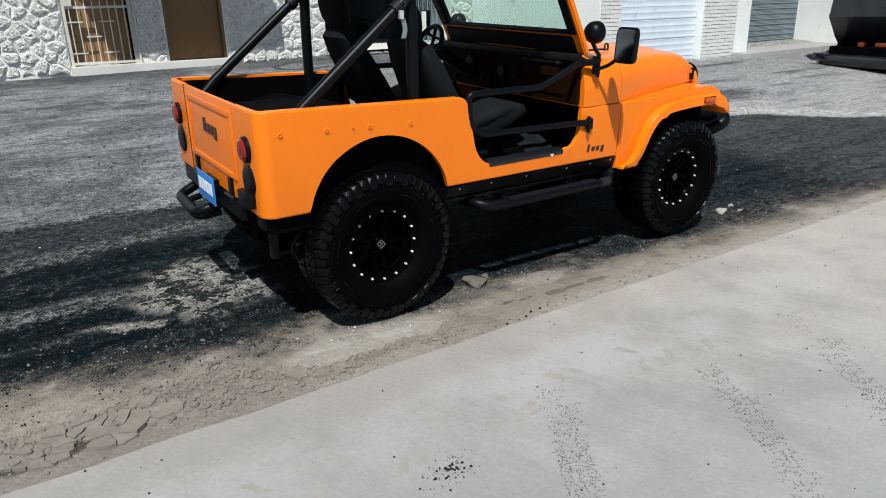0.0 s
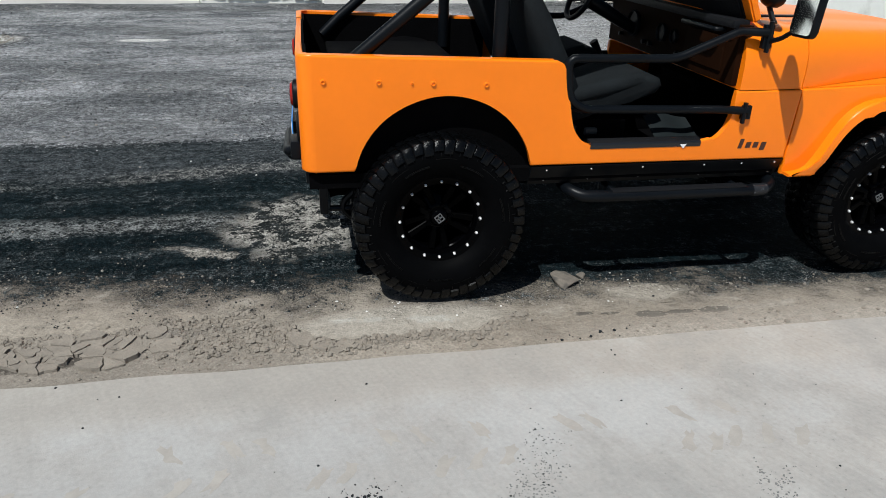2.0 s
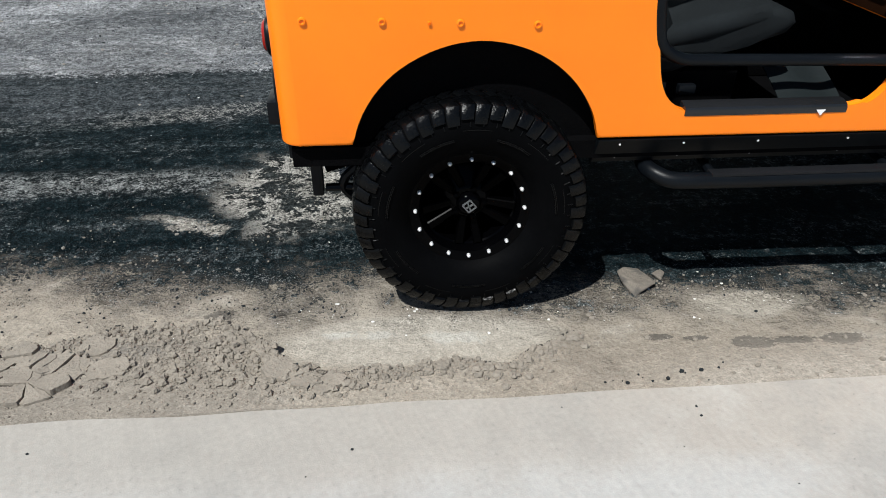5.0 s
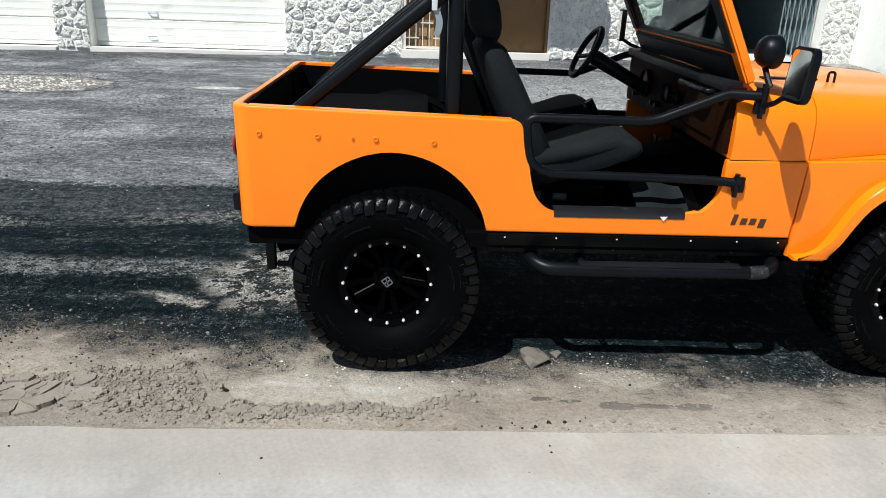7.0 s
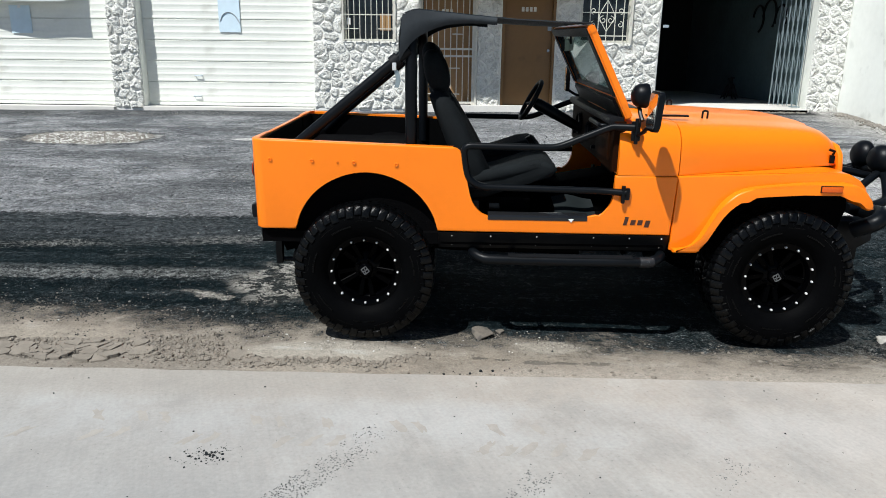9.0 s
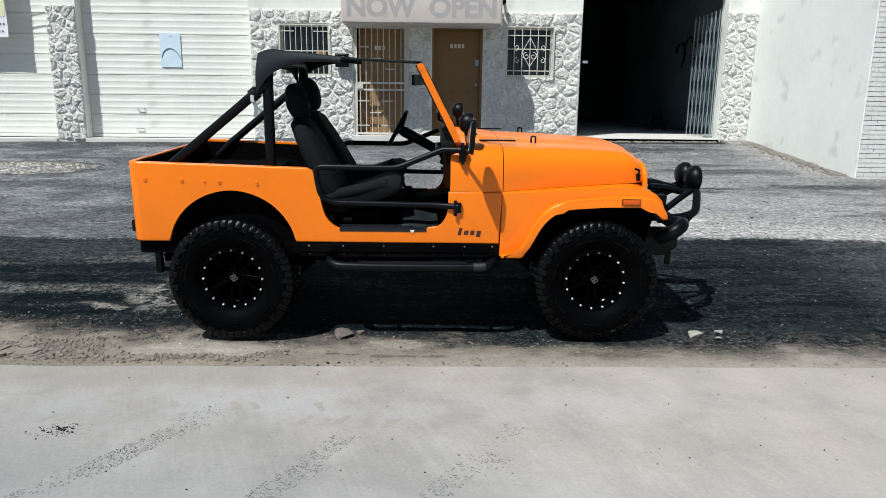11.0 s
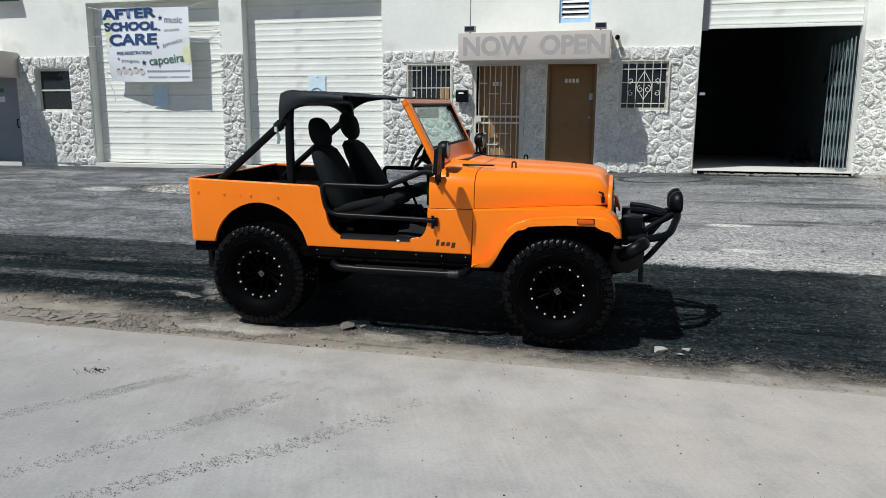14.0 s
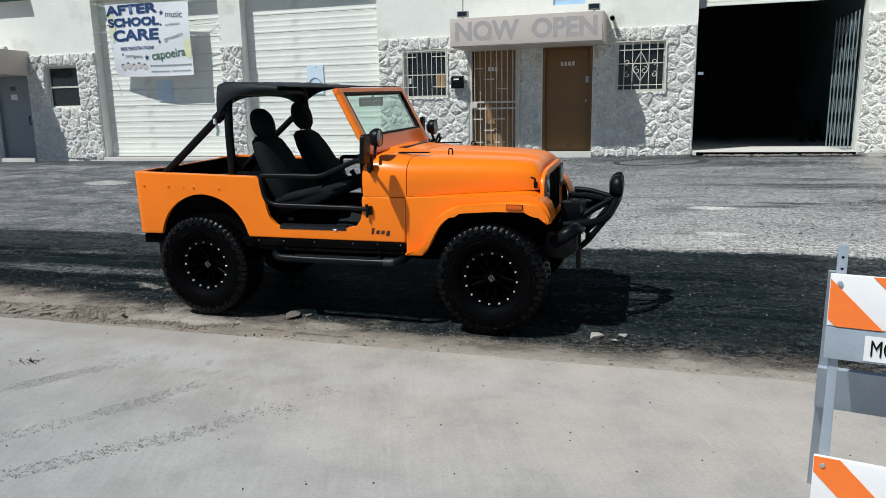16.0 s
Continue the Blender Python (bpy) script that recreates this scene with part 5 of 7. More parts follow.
for x, z in ((0.53, 0.70), (0.60, 0.72)):
    part("seat_bracket", boxm(x, x + 0.05, -0.69, -0.66, z, z + 0.13, bevel=0.006), BLACK, jeep)
part("belt_buckle", boxm(0.71, 0.77, -0.66, -0.63, 0.79, 0.825, bevel=0.01), BLACK, jeep, "grey belt buckle")
dash = part("dashboard", boxm(1.375, 1.44, -0.722, 0.722, 1.03, 1.305, bevel=0.012), DASH, jeep, "orange-brown dashboard, darkened for its shade")
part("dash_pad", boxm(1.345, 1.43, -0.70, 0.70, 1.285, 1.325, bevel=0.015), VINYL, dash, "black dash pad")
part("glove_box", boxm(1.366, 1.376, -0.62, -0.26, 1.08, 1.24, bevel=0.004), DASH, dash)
part("grab_bar", tubem([(1.37, -0.6, 1.27), (1.32, -0.6, 1.27), (1.32, -0.28, 1.27), (1.37, -0.28, 1.27)], 0.012, corner=0.03), BLACK, dash)
for y, r in ((0.0, 0.05), (0.36, 0.075), (-0.14, 0.035)):
    g = part("gauge", lathem([(1.376, r), (1.36, r), (1.357, r * 0.9), (1.366, r * 0.85), (1.366, 0.0)], seg=24, centre=(0, y, 1.17), axis="x"), BLACK, dash, "round black gauge")
    part("bezel", lathem([(1.361, r), (1.354, r * 0.97), (1.361, r * 0.9)], seg=24, centre=(0, y, 1.17), axis="x", cap=False), MAT, g, "thin dull bezel")
for y in (-0.2, 0.12, 0.2, 0.52):
    part("switch", lathem([(1.376, 0.012), (1.352, 0.012), (1.35, 0.0)], seg=10, centre=(0, y, 1.09), axis="x"), BLACK, dash)

# cowl
def hood_section(x, w, zb, zc):
    h = zc - zb
    half = [(-w, 0), (-w, h * 0.30), (-w + 0.008, h * 0.52), (-w + 0.03, h * 0.70), (-w + 0.07, h * 0.82), (-w + 0.13, h * 0.89), (-w * 0.62, h * 0.925), (-w * 0.46, h * 0.935), (-w * 0.40, h * 0.99), (-w * 0.2, h * 1.0)]
    return [(x, a, zb + b) for a, b in half + [(0, h * 1.003)] + [(-a, b) for a, b in half[::-1]]]


cw = bmesh.new()
loft(cw, [hood_section(x, w, 1.019, z) for x, w, z in ((1.405, 0.7595, 1.33), (1.44, 0.7595, 1.345), (1.52, 0.758, 1.345), (1.60, 0.755, 1.338), (1.68, 0.75, 1.327), (1.737, 0.744, 1.319))])
part("cowl", cw, ORANGE, jeep)
part("cowl_vent", boxm(1.52, 1.60, -0.3, 0.3, 1.334, 1.342, bevel=0.002), BLACK, jeep)

# bonnet
hb = bmesh.new()
secs = [hood_section(*q) for q in ((1.743, 0.742, 1.022, 1.317), (1.85, 0.722, 1.026, 1.314), (2.05, 0.675, 1.034, 1.308), (2.3, 0.622, 1.043, 1.297), (2.5, 0.585, 1.051, 1.284), (2.58, 0.572, 1.054, 1.272),
                                   (2.63, 0.558, 1.055, 1.255), (2.665, 0.549, 1.055, 1.225), (2.685, 0.54, 1.055, 1.185))]
loft(hb, secs)
hood = part("bonnet", hb, ORANGE, jeep)


def hood_fittings(s):
    c = part("bonnet_catch", boxm(2.64, 2.665, *yspan(s, 0.572, 0.551), 1.07, 1.115, bevel=0.004), BLACK, hood, "black rubber bonnet catch")
    part("catch_hook", tubem([(2.65, s * 0.569, 1.12), (2.65, s * 0.584, 1.14), (2.62, s * 0.579, 1.15)], 0.008, seg=6), BLACK, c)
    part("bonnet_loop", tubem([(1.96, s * 0.367, 1.29), (1.96, s * 0.367, 1.335), (1.99, s * 0.367, 1.335), (1.99, s * 0.367, 1.29)], 0.006, seg=6, corner=0.012), BLACK, hood)
    part("bonnet_hinge", boxm(1.60, 1.84, *yspan(s, 0.5, 0.46), 1.312, 1.322, bevel=0.003), BLACK, hood)


both(hood_fittings)

# grille and lamps
gr = bmesh.new()
prism(gr, [(-0.57, 0.74), (0.57, 0.74), (0.575, 1.05), (0.555, 1.12), (0.5, 1.165), (0.35, 1.185), (-0.35, 1.185), (-0.5, 1.165), (-0.555, 1.12), (-0.575, 1.05)], 2.686, 2.715, bevel=0.008, axis="x")
grille = part("grille_panel", gr, ORANGE, jeep)
for i in range(7):
    y = (i - 3) * 0.085
    part("grille_slot", boxm(2.718, 2.7225, y - 0.025, y + 0.025, 0.82, 1.14, bevel=0.001), DARKMETAL, grille, "dark vertical slot")


def front_lamps(s):
    lamp = part("headlight", lathem([(2.70, 0.1), (2.722, 0.1), (2.727, 0.093), (2.715, 0.088)], seg=28, centre=(0, s * 0.43, 1.05), axis="x", cap=False), GATEM, jeep, "round headlight")
    part("lens", lathem([(2.716, 0.088), (2.73, 0.06), (2.736, 0.0)], seg=28, centre=(0, s * 0.43, 1.05), axis="x", cap=False), LENS, lamp, "clear lens")


both(front_lamps)

# front wings with their flares
WING = [(1.727, 0.597), (1.86, 0.597), (1.895, 0.66), (1.93, 0.745), (1.975, 0.83), (2.03, 0.895), (2.10, 0.94), (2.2, 0.958), (2.62, 0.972), (2.70, 0.95), (2.75, 0.905), (2.77, 0.86),
        (2.792, 0.867), (2.778, 0.92), (2.76, 0.967), (2.72, 1.01), (2.66, 1.043), (2.58, 1.051), (1.737, 1.02)]
FLARE_IN = [(1.86, 0.597), (1.89, 0.625), (1.945, 0.725), (1.99, 0.805), (2.04, 0.862), (2.11, 0.905), (2.2, 0.922), (2.61, 0.935), (2.68, 0.917), (2.735, 0.88), (2.762, 0.852)]
FLARE_OUT = [(2.792, 0.86), (2.77, 0.915), (2.72, 0.975), (2.63, 1.0), (2.2, 0.975), (2.09, 0.955), (2.01, 0.905), (1.955, 0.83), (1.905, 0.73), (1.85, 0.64), (1.80, 0.615), (1.735, 0.612), (1.735, 0.597)]

FLARE = flowing(FLARE_IN, 2) + flowing(FLARE_OUT[:12], 2) + FLARE_OUT[12:]
WING = WING[:1] + flowing(WING[1:12], 2) + WING[12:]


def wing(s):
    a, b = yspan(s, HW, HW - 0.03)
    w = part("front_wing", prismm(WING, a, b, bevel=0.008), ORANGE, jeep)
    a, b = yspan(s, HW + 0.055, HW - 0.02)
    part("flare", prismm(FLARE, a, b, bevel=0.014, seg=3), ORANGE, w)
    top = [(1.737, 1.02), (2.58, 1.051), (2.66, 1.043), (2.72, 1.01), (2.76, 0.967), (2.778, 0.92), (2.792, 0.867)]
    bm = bmesh.new()
    prism(bm, top + [(x - 0.012, z - 0.018) for x, z in top[::-1]], *yspan(s, HW - 0.005, 0.49), bevel=0.0)
    part("wing_top", bm, ORANGE, w)
    mk = part("side_marker", boxm(2.49, 2.60, *yspan(s, HW + 0.068, HW + 0.04), 0.955, 0.985, bevel=0.006), AMBER, w, "amber side marker light")
    part("marker_rim", boxm(2.486, 2.604, *yspan(s, HW + 0.06, HW + 0.03), 0.951, 0.989, bevel=0.004), BLACK, mk)
    part("inner_wing", prismm([(1.74, 0.58), (2.72, 0.66), (2.76, 0.82), (2.74, 0.96), (2.69, 0.995), (1.74, 0.995)], *yspan(s, 0.60, 0.585)), DARKMETAL, jeep)


both(wing)

# windscreen, leaning back
WS0, WS1 = Vector((1.445, 0, 1.335)), Vector((1.205, 0, 1.80))
wdir = (WS1 - WS0)


def ws(y, t, out=0.0):
    p = WS0 + wdir * t
    nrm = Vector((wdir.z, 0, -wdir.x)).normalized()
    return Vector((p.x, y, p.z)) + nrm * out


def ws_bar(y0, t0, y1, t1, wy, wt, thick=0.032):
    """A flat bar of the frame between two points, wy wide across and wt along the slope."""
    bm = bmesh.new()
    c = []
    for o in (thick / 2, -thick / 2):
        c.append([bm.verts.new(ws(y0 - wy, t0 - wt, o)), bm.verts.new(ws(y1 + wy, t0 - wt if t0 == t1 else t0, o)), bm.verts.new(ws(y1 + wy, t1 + wt, o)), bm.verts.new(ws(y0 - wy, t1 + wt if t0 == t1 else t1, o))])
    for q in c:
        bm.faces.new(q)
    for i in range(4):
        bm.faces.new((c[0][i], c[1][i], c[1][(i + 1) % 4], c[0][(i + 1) % 4]))
    bmesh.ops.bevel(bm, geom=list(bm.edges), offset=0.008, segments=2, affect="EDGES")
    return bm


screen = part("windscreen_frame", ws_bar(-0.70, 0.1, 0.70, 0.1, 0.022, 0.13, 0.04), ORANGE, jeep, "orange folding windscreen frame")
# black panel added to darken the inside of the lower frame
part("frame_pad", ws_bar(-0.66, 0.1, 0.66, 0.1, 0.0, 0.11, 0.05), VINYL, screen, "black panel darkening the inside of the frame").data.transform(Matrix.Translation((-0.012, 0, -0.004)))
part("frame_head", ws_bar(-0.70, 0.955, 0.70, 0.955, 0.022, 0.045, 0.042), ORANGE, screen)
for s in (-1, 1):
    bm = bmesh.new()
    lo, hi = 0.1, 0.95
    c = []
    for o in (0.022, -0.019):
        c.append([bm.verts.new(ws(s * 0.724, lo, o)), bm.verts.new(ws(s * 0.642, lo, o)), bm.verts.new(ws(s * 0.638, hi, o)), bm.verts.new(ws(s * 0.718, hi, o))])
    for q in c:
        bm.faces.new(q)
    for i in range(4):
        bm.faces.new((c[0][i], c[1][i], c[1][(i + 1) % 4], c[0][(i + 1) % 4]))
    bmesh.ops.bevel(bm, geom=list(bm.edges), offset=0.008, segments=2, affect="EDGES")
    part("frame_post", bm, ORANGE, screen)
gl = bmesh.new()
q = [[ws(-0.645, 0.22, o), ws(0.645, 0.22, o), ws(0.64, 0.915, o), ws(-0.64, 0.915, o)] for o in (0.008, 0.002)]
v = [[gl.verts.new(p) for p in r] for r in q]
gl.faces.new(v[0]), gl.faces.new(v[1][::-1])
for i in range(4):
    gl.faces.new((v[0][i], v[1][i], v[1][(i + 1) % 4], v[0][(i + 1) % 4]))
pane = part("pane", gl, GLASS, screen, "clear windscreen glass", smooth=False)
pane.visible_shadow = False
def dark_plate(corners):
    """A thin dark plate on the frame's inner face, for its seal and shade."""
    bm = bmesh.new()
    c = [[bm.verts.new(ws(y, t, o)) for y, t in corners] for o in (-0.0195, -0.027)]
    for f in c:
        bm.faces.new(f)
    for i in range(4):
        bm.faces.new((c[0][i], c[1][i], c[1][(i + 1) % 4], c[0][(i + 1) % 4]))
    return bm


for s in (-1, 1):
    part("post_trim", dark_plate([(s * 0.703, 0.24), (s * 0.638, 0.24), (s * 0.634, 0.905), (s * 0.699, 0.905)]), VINYL, screen, "black plate for the seal and shade inside the post")
part("head_trim", dark_plate([(-0.703, 0.907), (0.703, 0.907), (0.70, 1.0), (-0.70, 1.0)]), VINYL, screen, "black plate for the seal and shade inside the frame head")
seal = bmesh.new()
for a, b in (((-0.638, 0.235), (0.638, 0.235)), ((0.638, 0.235), (0.633, 0.905)), ((0.633, 0.905), (-0.633, 0.905)), ((-0.633, 0.905), (-0.638, 0.235))):
    tube(seal, [ws(a[0], a[1], 0.014), ws(b[0], b[1], 0.014)], 0.0105, seg=6)
    tube(seal, [ws(a[0], a[1], -0.006), ws(b[0], b[1], -0.006)], 0.0105, seg=6)
part("rubber_seal", seal, VINYL, screen, "black rubber seal")
mir = part("inside_mirror", boxm(-0.012, 0.012, -0.14, 0.14, -0.037, 0.037, bevel=0.012), BLACK, screen)
mir.data.transform(Matrix.Translation((1.2, 0, 1.693)) @ Matrix.Rotation(radians(-20), 4, "Z"))
part("mirror_stalk", tubem([(1.222, 0, 1.70), ws(0, 0.93, -0.01)], 0.007, seg=6), BLACK, mir)

# roll bar
RX, RY, RT = 0.265, 0.665, 1.80
rbm = tubem([(RX, -RY, 0.99), (RX, -RY, 1.5), (RX, -RY + 0.03, RT), (RX, RY - 0.03, RT), (RX, RY, 1.5), (RX, RY, 0.99)], 0.033, seg=16, corner=0.13)
roll = part("roll_bar", rbm, BLACK, jeep, "black padded roll bar hoop")


def stay(s):
    part("rear_stay", tubem([(RX - 0.01, s * RY, 1.665), (-0.36, s * 0.672, 1.165), (-0.47, s * 0.665, 1.06)], 0.0295, seg=16), BLACK, roll)
    part("clamp", tubem([(0.20, s * 0.667, 1.62), (0.165, s * 0.667, 1.592)], 0.04, seg=14), VINYL, roll)
    part("silver_clip", boxm(0.168, 0.19, *yspan(s, 0.72, 0.70), 1.56, 1.60, bevel=0.004), CHROME, roll, "small silver buckle")


both(stay)
part("hanging_strap", sheet(6, 1, lambda u, v: (0.175 + 0.025 * v + 0.012 * math.sin(3 * u), -0.712, 1.56 - 0.09 * u), 0.003), GATEM, roll, "pale strap end hanging from the clamp")

# bikini top: cloth stretched from windscreen to roll bar and wrapped down behind it
def top_cloth(u, v):
    y = (v * 2 - 1)
    x = 1.215 + (0.235 - 1.215) * u
    sag = 0.022 * math.sin(math.pi * u) * (1 - 0.5 * y * y)
    z = 1.812 + 0.07 * u - sag - 0.004 * y * y + 0.004 * noise.noise((x * 9, y * 6, 0))
    w = 0.70 - 0.035 * math.sin(math.pi * min(1, u * 1.0))
    if u > 0.9:
        k = (u - 0.9) / 0.1
        z -= 0.03 * k * k
    return (x, y * w, z)


top = part("bikini_top", sheet(26, 22, top_cloth, 0.006), CANVAS, jeep, "black canvas bikini top with creases")


def side_flap(s):
    def f(u, v):
        # along the edge from the roll bar forward, deep behind and tapering
        x = 0.222 + 0.5 * u
        uu = (1.215 - x) / 0.98
        p = top_cloth(uu, 0.5 + s * 0.5)
        deep = 0.20 * (1 - u) ** 3 + 0.03
        return (p[0] - 0.02 * v * (1 - u), p[1] + s * 0.012 * math.sin(v * 3), p[2] - deep * v - 0.002)
    part("side_flap", sheet(18, 6, f, 0.005), CANVAS, top)


both(side_flap)


def back_flap(u, v):
    y = (v * 2 - 1) * 0.70
    deep = 0.09 + 0.13 * abs(v * 2 - 1) ** 3
    return (0.23 - 0.012 * math.sin(u * 3) - 0.02 * u, y, 1.848 - deep * u + 0.004 * noise.noise((u * 4, y * 8, 3)))


part("back_flap", sheet(8, 24, back_flap, 0.005), CANVAS, top)


# seats
def seat(y, fwd, lean, head):
    root = part("seat_cushion", prismm([(0.50, 0.83), (0.52, 0.90), (0.62, 0.94), (0.80, 0.995), (0.96, 1.05), (1.03, 1.062), (1.08, 1.045), (1.097, 1.01), (1.07, 0.975), (0.94, 0.935), (0.70, 0.85)], y - 0.24, y + 0.24, bevel=0.03, seg=3), SEATCLOTH, jeep, "dark cloth bucket seat")
    bm = bmesh.new()
    secs = []
    for t, w, d in ((0.0, 0.21, 0.075), (0.12, 0.235, 0.095), (0.45, 0.24, 0.09), (0.75, 0.22, 0.08), (0.93, 0.18, 0.068), (1.0, 0.13, 0.03)):
        cx, cz = 0.66 + (lean - 0.66) * t, 0.9 + 0.545 * t
        ring = []
        for k in range(20):
            a = 2 * math.pi * k / 20
            ca, sa = math.cos(a), math.sin(a)
            ring.append((cx + d * abs(sa) ** 0.7 * (1 if sa > 0 else -1) - 0.03 * (abs(ca) ** 3) * 0, y + w * abs(ca) ** 0.55 * (1 if ca > 0 else -1), cz))
        secs.append(ring + ring[:1])
    loft(bm, secs, caps=False)
    bmesh.ops.remove_doubles(bm, verts=bm.verts, dist=1e-5)
    bmesh.ops.holes_fill(bm, edges=[e for e in bm.edges if e.is_boundary])
    part("backrest", bm, SEATCLOTH, root)
    hb_ = bmesh.new()
    bmesh.ops.create_uvsphere(hb_, u_segments=20, v_segments=14, radius=1.0)
    for p in hb_.verts:
        c = p.co
        c.x, c.y, c.z = lean - 0.01 - 0.03 * c.z + c.x * 0.074, y + math.copysign(abs(c.y) ** 0.8, c.y) * 0.135, head + math.copysign(abs(c.z) ** 0.85, c.z) * 0.125
    part("headrest", hb_, SEATCLOTH, root)
    for d in (-0.05, 0.05):
        part("headrest_post", tubem([(lean, y + d, head - 0.16), (lean - 0.005, y + d, head - 0.06)], 0.008, seg=6), BLACK, root)
    part("seat_base", boxm(0.5, 0.95, y - 0.2, y + 0.2, 0.665, 0.845, bevel=0.01), LINER, root)
    part("seat_bolster", tubem([(0.58, y - 0.2, 0.935), (0.78, y - 0.215, 0.99), (1.0, y - 0.2, 1.035)], 0.04, seg=10), SEATCLOTH, root)
    part("recline_lever", tubem([(0.56, y - 0.25, 0.90), (0.66, y - 0.255, 0.91), (0.70, y - 0.255, 0.90)], 0.012, seg=6), BLACK, root)
    return root


seat(-0.37, 0, 0.405, 1.54)
seat(0.40, 0, 0.36, 1.575)

# steering wheel and column
sw = bmesh.new()
n_ = Vector((-0.88, 0, 0.47)).normalized()
u_ = Vector((0, 1, 0))
v_ = n_.cross(u_)
cen = Vector((1.025, 0.37, 1.322))
tube(sw, [cen + (u_ * math.cos(a) + v_ * math.sin(a)) * 0.14 for a in np.linspace(0, 2 * math.pi, 33)[:-1]], 0.016, seg=10, closed=True)
for a in (0.3, math.pi - 0.3, -math.pi / 2):
    tube(sw, [cen - n_ * 0.03, cen + (u_ * math.cos(a) + v_ * math.sin(a)) * 0.145], 0.012, seg=8)
steer = part("steering_wheel", sw, VINYL, jeep, "black steering wheel")
part("steering_column", tubem([cen - n_ * 0.02, cen - n_ * 0.06, cen - n_ * 0.30, cen - n_ * 0.42], [0.03, 0.042, 0.036, 0.03], seg=14), BLACK, steer)
part("gear_lever", tubem([(1.12, 0.0, 0.85), (1.05, 0.02, 1.02), (0.98, 0.02, 1.12)], [0.012, 0.011, 0.024], seg=8), BLACK, jeep)
part("shift_boot", lathem([(0.82, 0.1), (0.87, 0.05), (0.93, 0.02)], seg=14, centre=(1.12, 0, 0), axis="z"), VINYL, jeep)
for y in (0.25, 0.37, 0.48):
    part("pedal", boxm(1.50, 1.515, y - 0.03, y + 0.03, 0.78, 0.86, bevel=0.004), BLACK, jeep)


# tube doors with mirrors and lamps
def lamp_on_hinge(s):
    # spot lamp on the windscreen hinge
    ly, lz = s * 0.705, 1.444
    lp = part("spot_lamp", lathem([(1.455, 0.0), (1.457, 0.03), (1.470, 0.05), (1.490, 0.062), (1.530, 0.066), (1.540, 0.062), (1.536, 0.056)], seg=24, centre=(0, ly, lz), axis="x", cap=False), BLACK, jeep, "round black spot lamp")
    part("lens", lathem([(1.537, 0.057), (1.545, 0.035), (1.548, 0.0)], seg=24, centre=(0, ly, lz), axis="x", cap=False), LENS, lp)
    part("lamp_bracket", tubem([(1.500, ly, 1.385), (1.505, s * 0.735, 1.34), (1.512, s * 0.755, 1.315)], 0.012, seg=8), BLACK, lp)


def tube_door(s):
    y = s * (HW - 0.012)
    d = part("tube_door", tubem([(1.47, s * (HW + 0.02), 1.282), (1.36, y, 1.282), (1.33, y, 1.272), (1.065, y, 1.163), (0.555, y, 1.168), (0.565, y, 1.07), (0.585, y, 0.98), (0.66, y, 0.94), (1.33, y, 0.928), (1.455, s * (HW + 0.015), 0.925)], 0.0195, seg=12, corner=0.05), BLACK, jeep, "black tubular half door")
    part("hinge_plate", boxm(1.43, 1.475, *yspan(s, HW + 0.02, HW - 0.002), 0.885, 0.95, bevel=0.004), BLACK, d)
    part("hinge_plate", boxm(1.455, 1.50, *yspan(s, HW + 0.022, HW - 0.002), 1.21, 1.315, bevel=0.006), BLACK, d)
    part("hinge_pin", tubem([(1.438, s * (HW + 0.02), 0.868), (1.438, s * (HW + 0.02), 0.965)], 0.011, seg=8), BLACK, d)
    part("hinge_pin", tubem([(1.478, s * (HW + 0.024), 1.195), (1.478, s * (HW + 0.024), 1.33)], 0.011, seg=8), BLACK, d)
    # mirror
    arm = part("mirror_arm", tubem([(1.48, s * (HW + 0.02), 1.24), (1.50, s * 0.84, 1.265), (1.515, s * 0.91, 1.315), (1.515, s * 0.945, 1.33)], 0.011, seg=8, corner=0.02), BLACK, jeep)
    lamp_on_hinge(s)
    if s > 0:
        part("mirror_loop", tubem([(1.515, 0.77, 1.30), (1.53, 0.84, 1.38), (1.53, 0.87, 1.33), (1.52, 0.84, 1.27)], 0.011, seg=8, corner=0.03), BLACK, arm)
        far = part("mirror_casing", boxm(1.335, 1.365, 0.865, 0.945, 1.345, 1.53, bevel=0.012), BLACK, jeep, "black rounded rectangular mirror")
        part("mirror_stem", tubem([(1.478, 0.80, 1.30), (1.40, 0.85, 1.33), (1.35, 0.88, 1.36)], 0.010, seg=8), BLACK, far)
        part("mirror_glass", boxm(1.3325, 1.3345, 0.873, 0.937, 1.355, 1.52), MIRROR, far, "mirror glass", smooth=False)
        return
    bm = bmesh.new()
    out = rounded([(-0.07, 0), (-0.07, -0.1), (0.07, -0.1), (0.07, 0.1), (-0.07, 0.1), (-0.07, 0)], 0.028, 4)
    prism(bm, [(p[0] + s * 0.953, p[1] + 1.385) for p in out[:-1]], 1.505, 1.535, bevel=0.008, axis="x")
    casing = part("mirror_casing", bm, BLACK, arm, "black rounded rectangular mirror")
    bm = bmesh.new()
    inn = rounded([(-0.06, 0), (-0.06, -0.088), (0.06, -0.088), (0.06, 0.088), (-0.06, 0.088), (-0.06, 0)], 0.022, 4)
    prism(bm, [(p[0] + s * 0.953, p[1] + 1.385) for p in inn[:-1]], 1.5015, 1.506, axis="x")
    mg = part("mirror_glass", bm, MIRROR, arm, "mirror glass", smooth=False)
    piv = Vector((1.52, s * 0.953, 1.385))
    turn = Matrix.Translation(piv) @ Matrix.Rotation(radians(-s * 3), 4, "Z") @ Matrix.Rotation(radians(4), 4, "Y") @ Matrix.Translation(-piv)
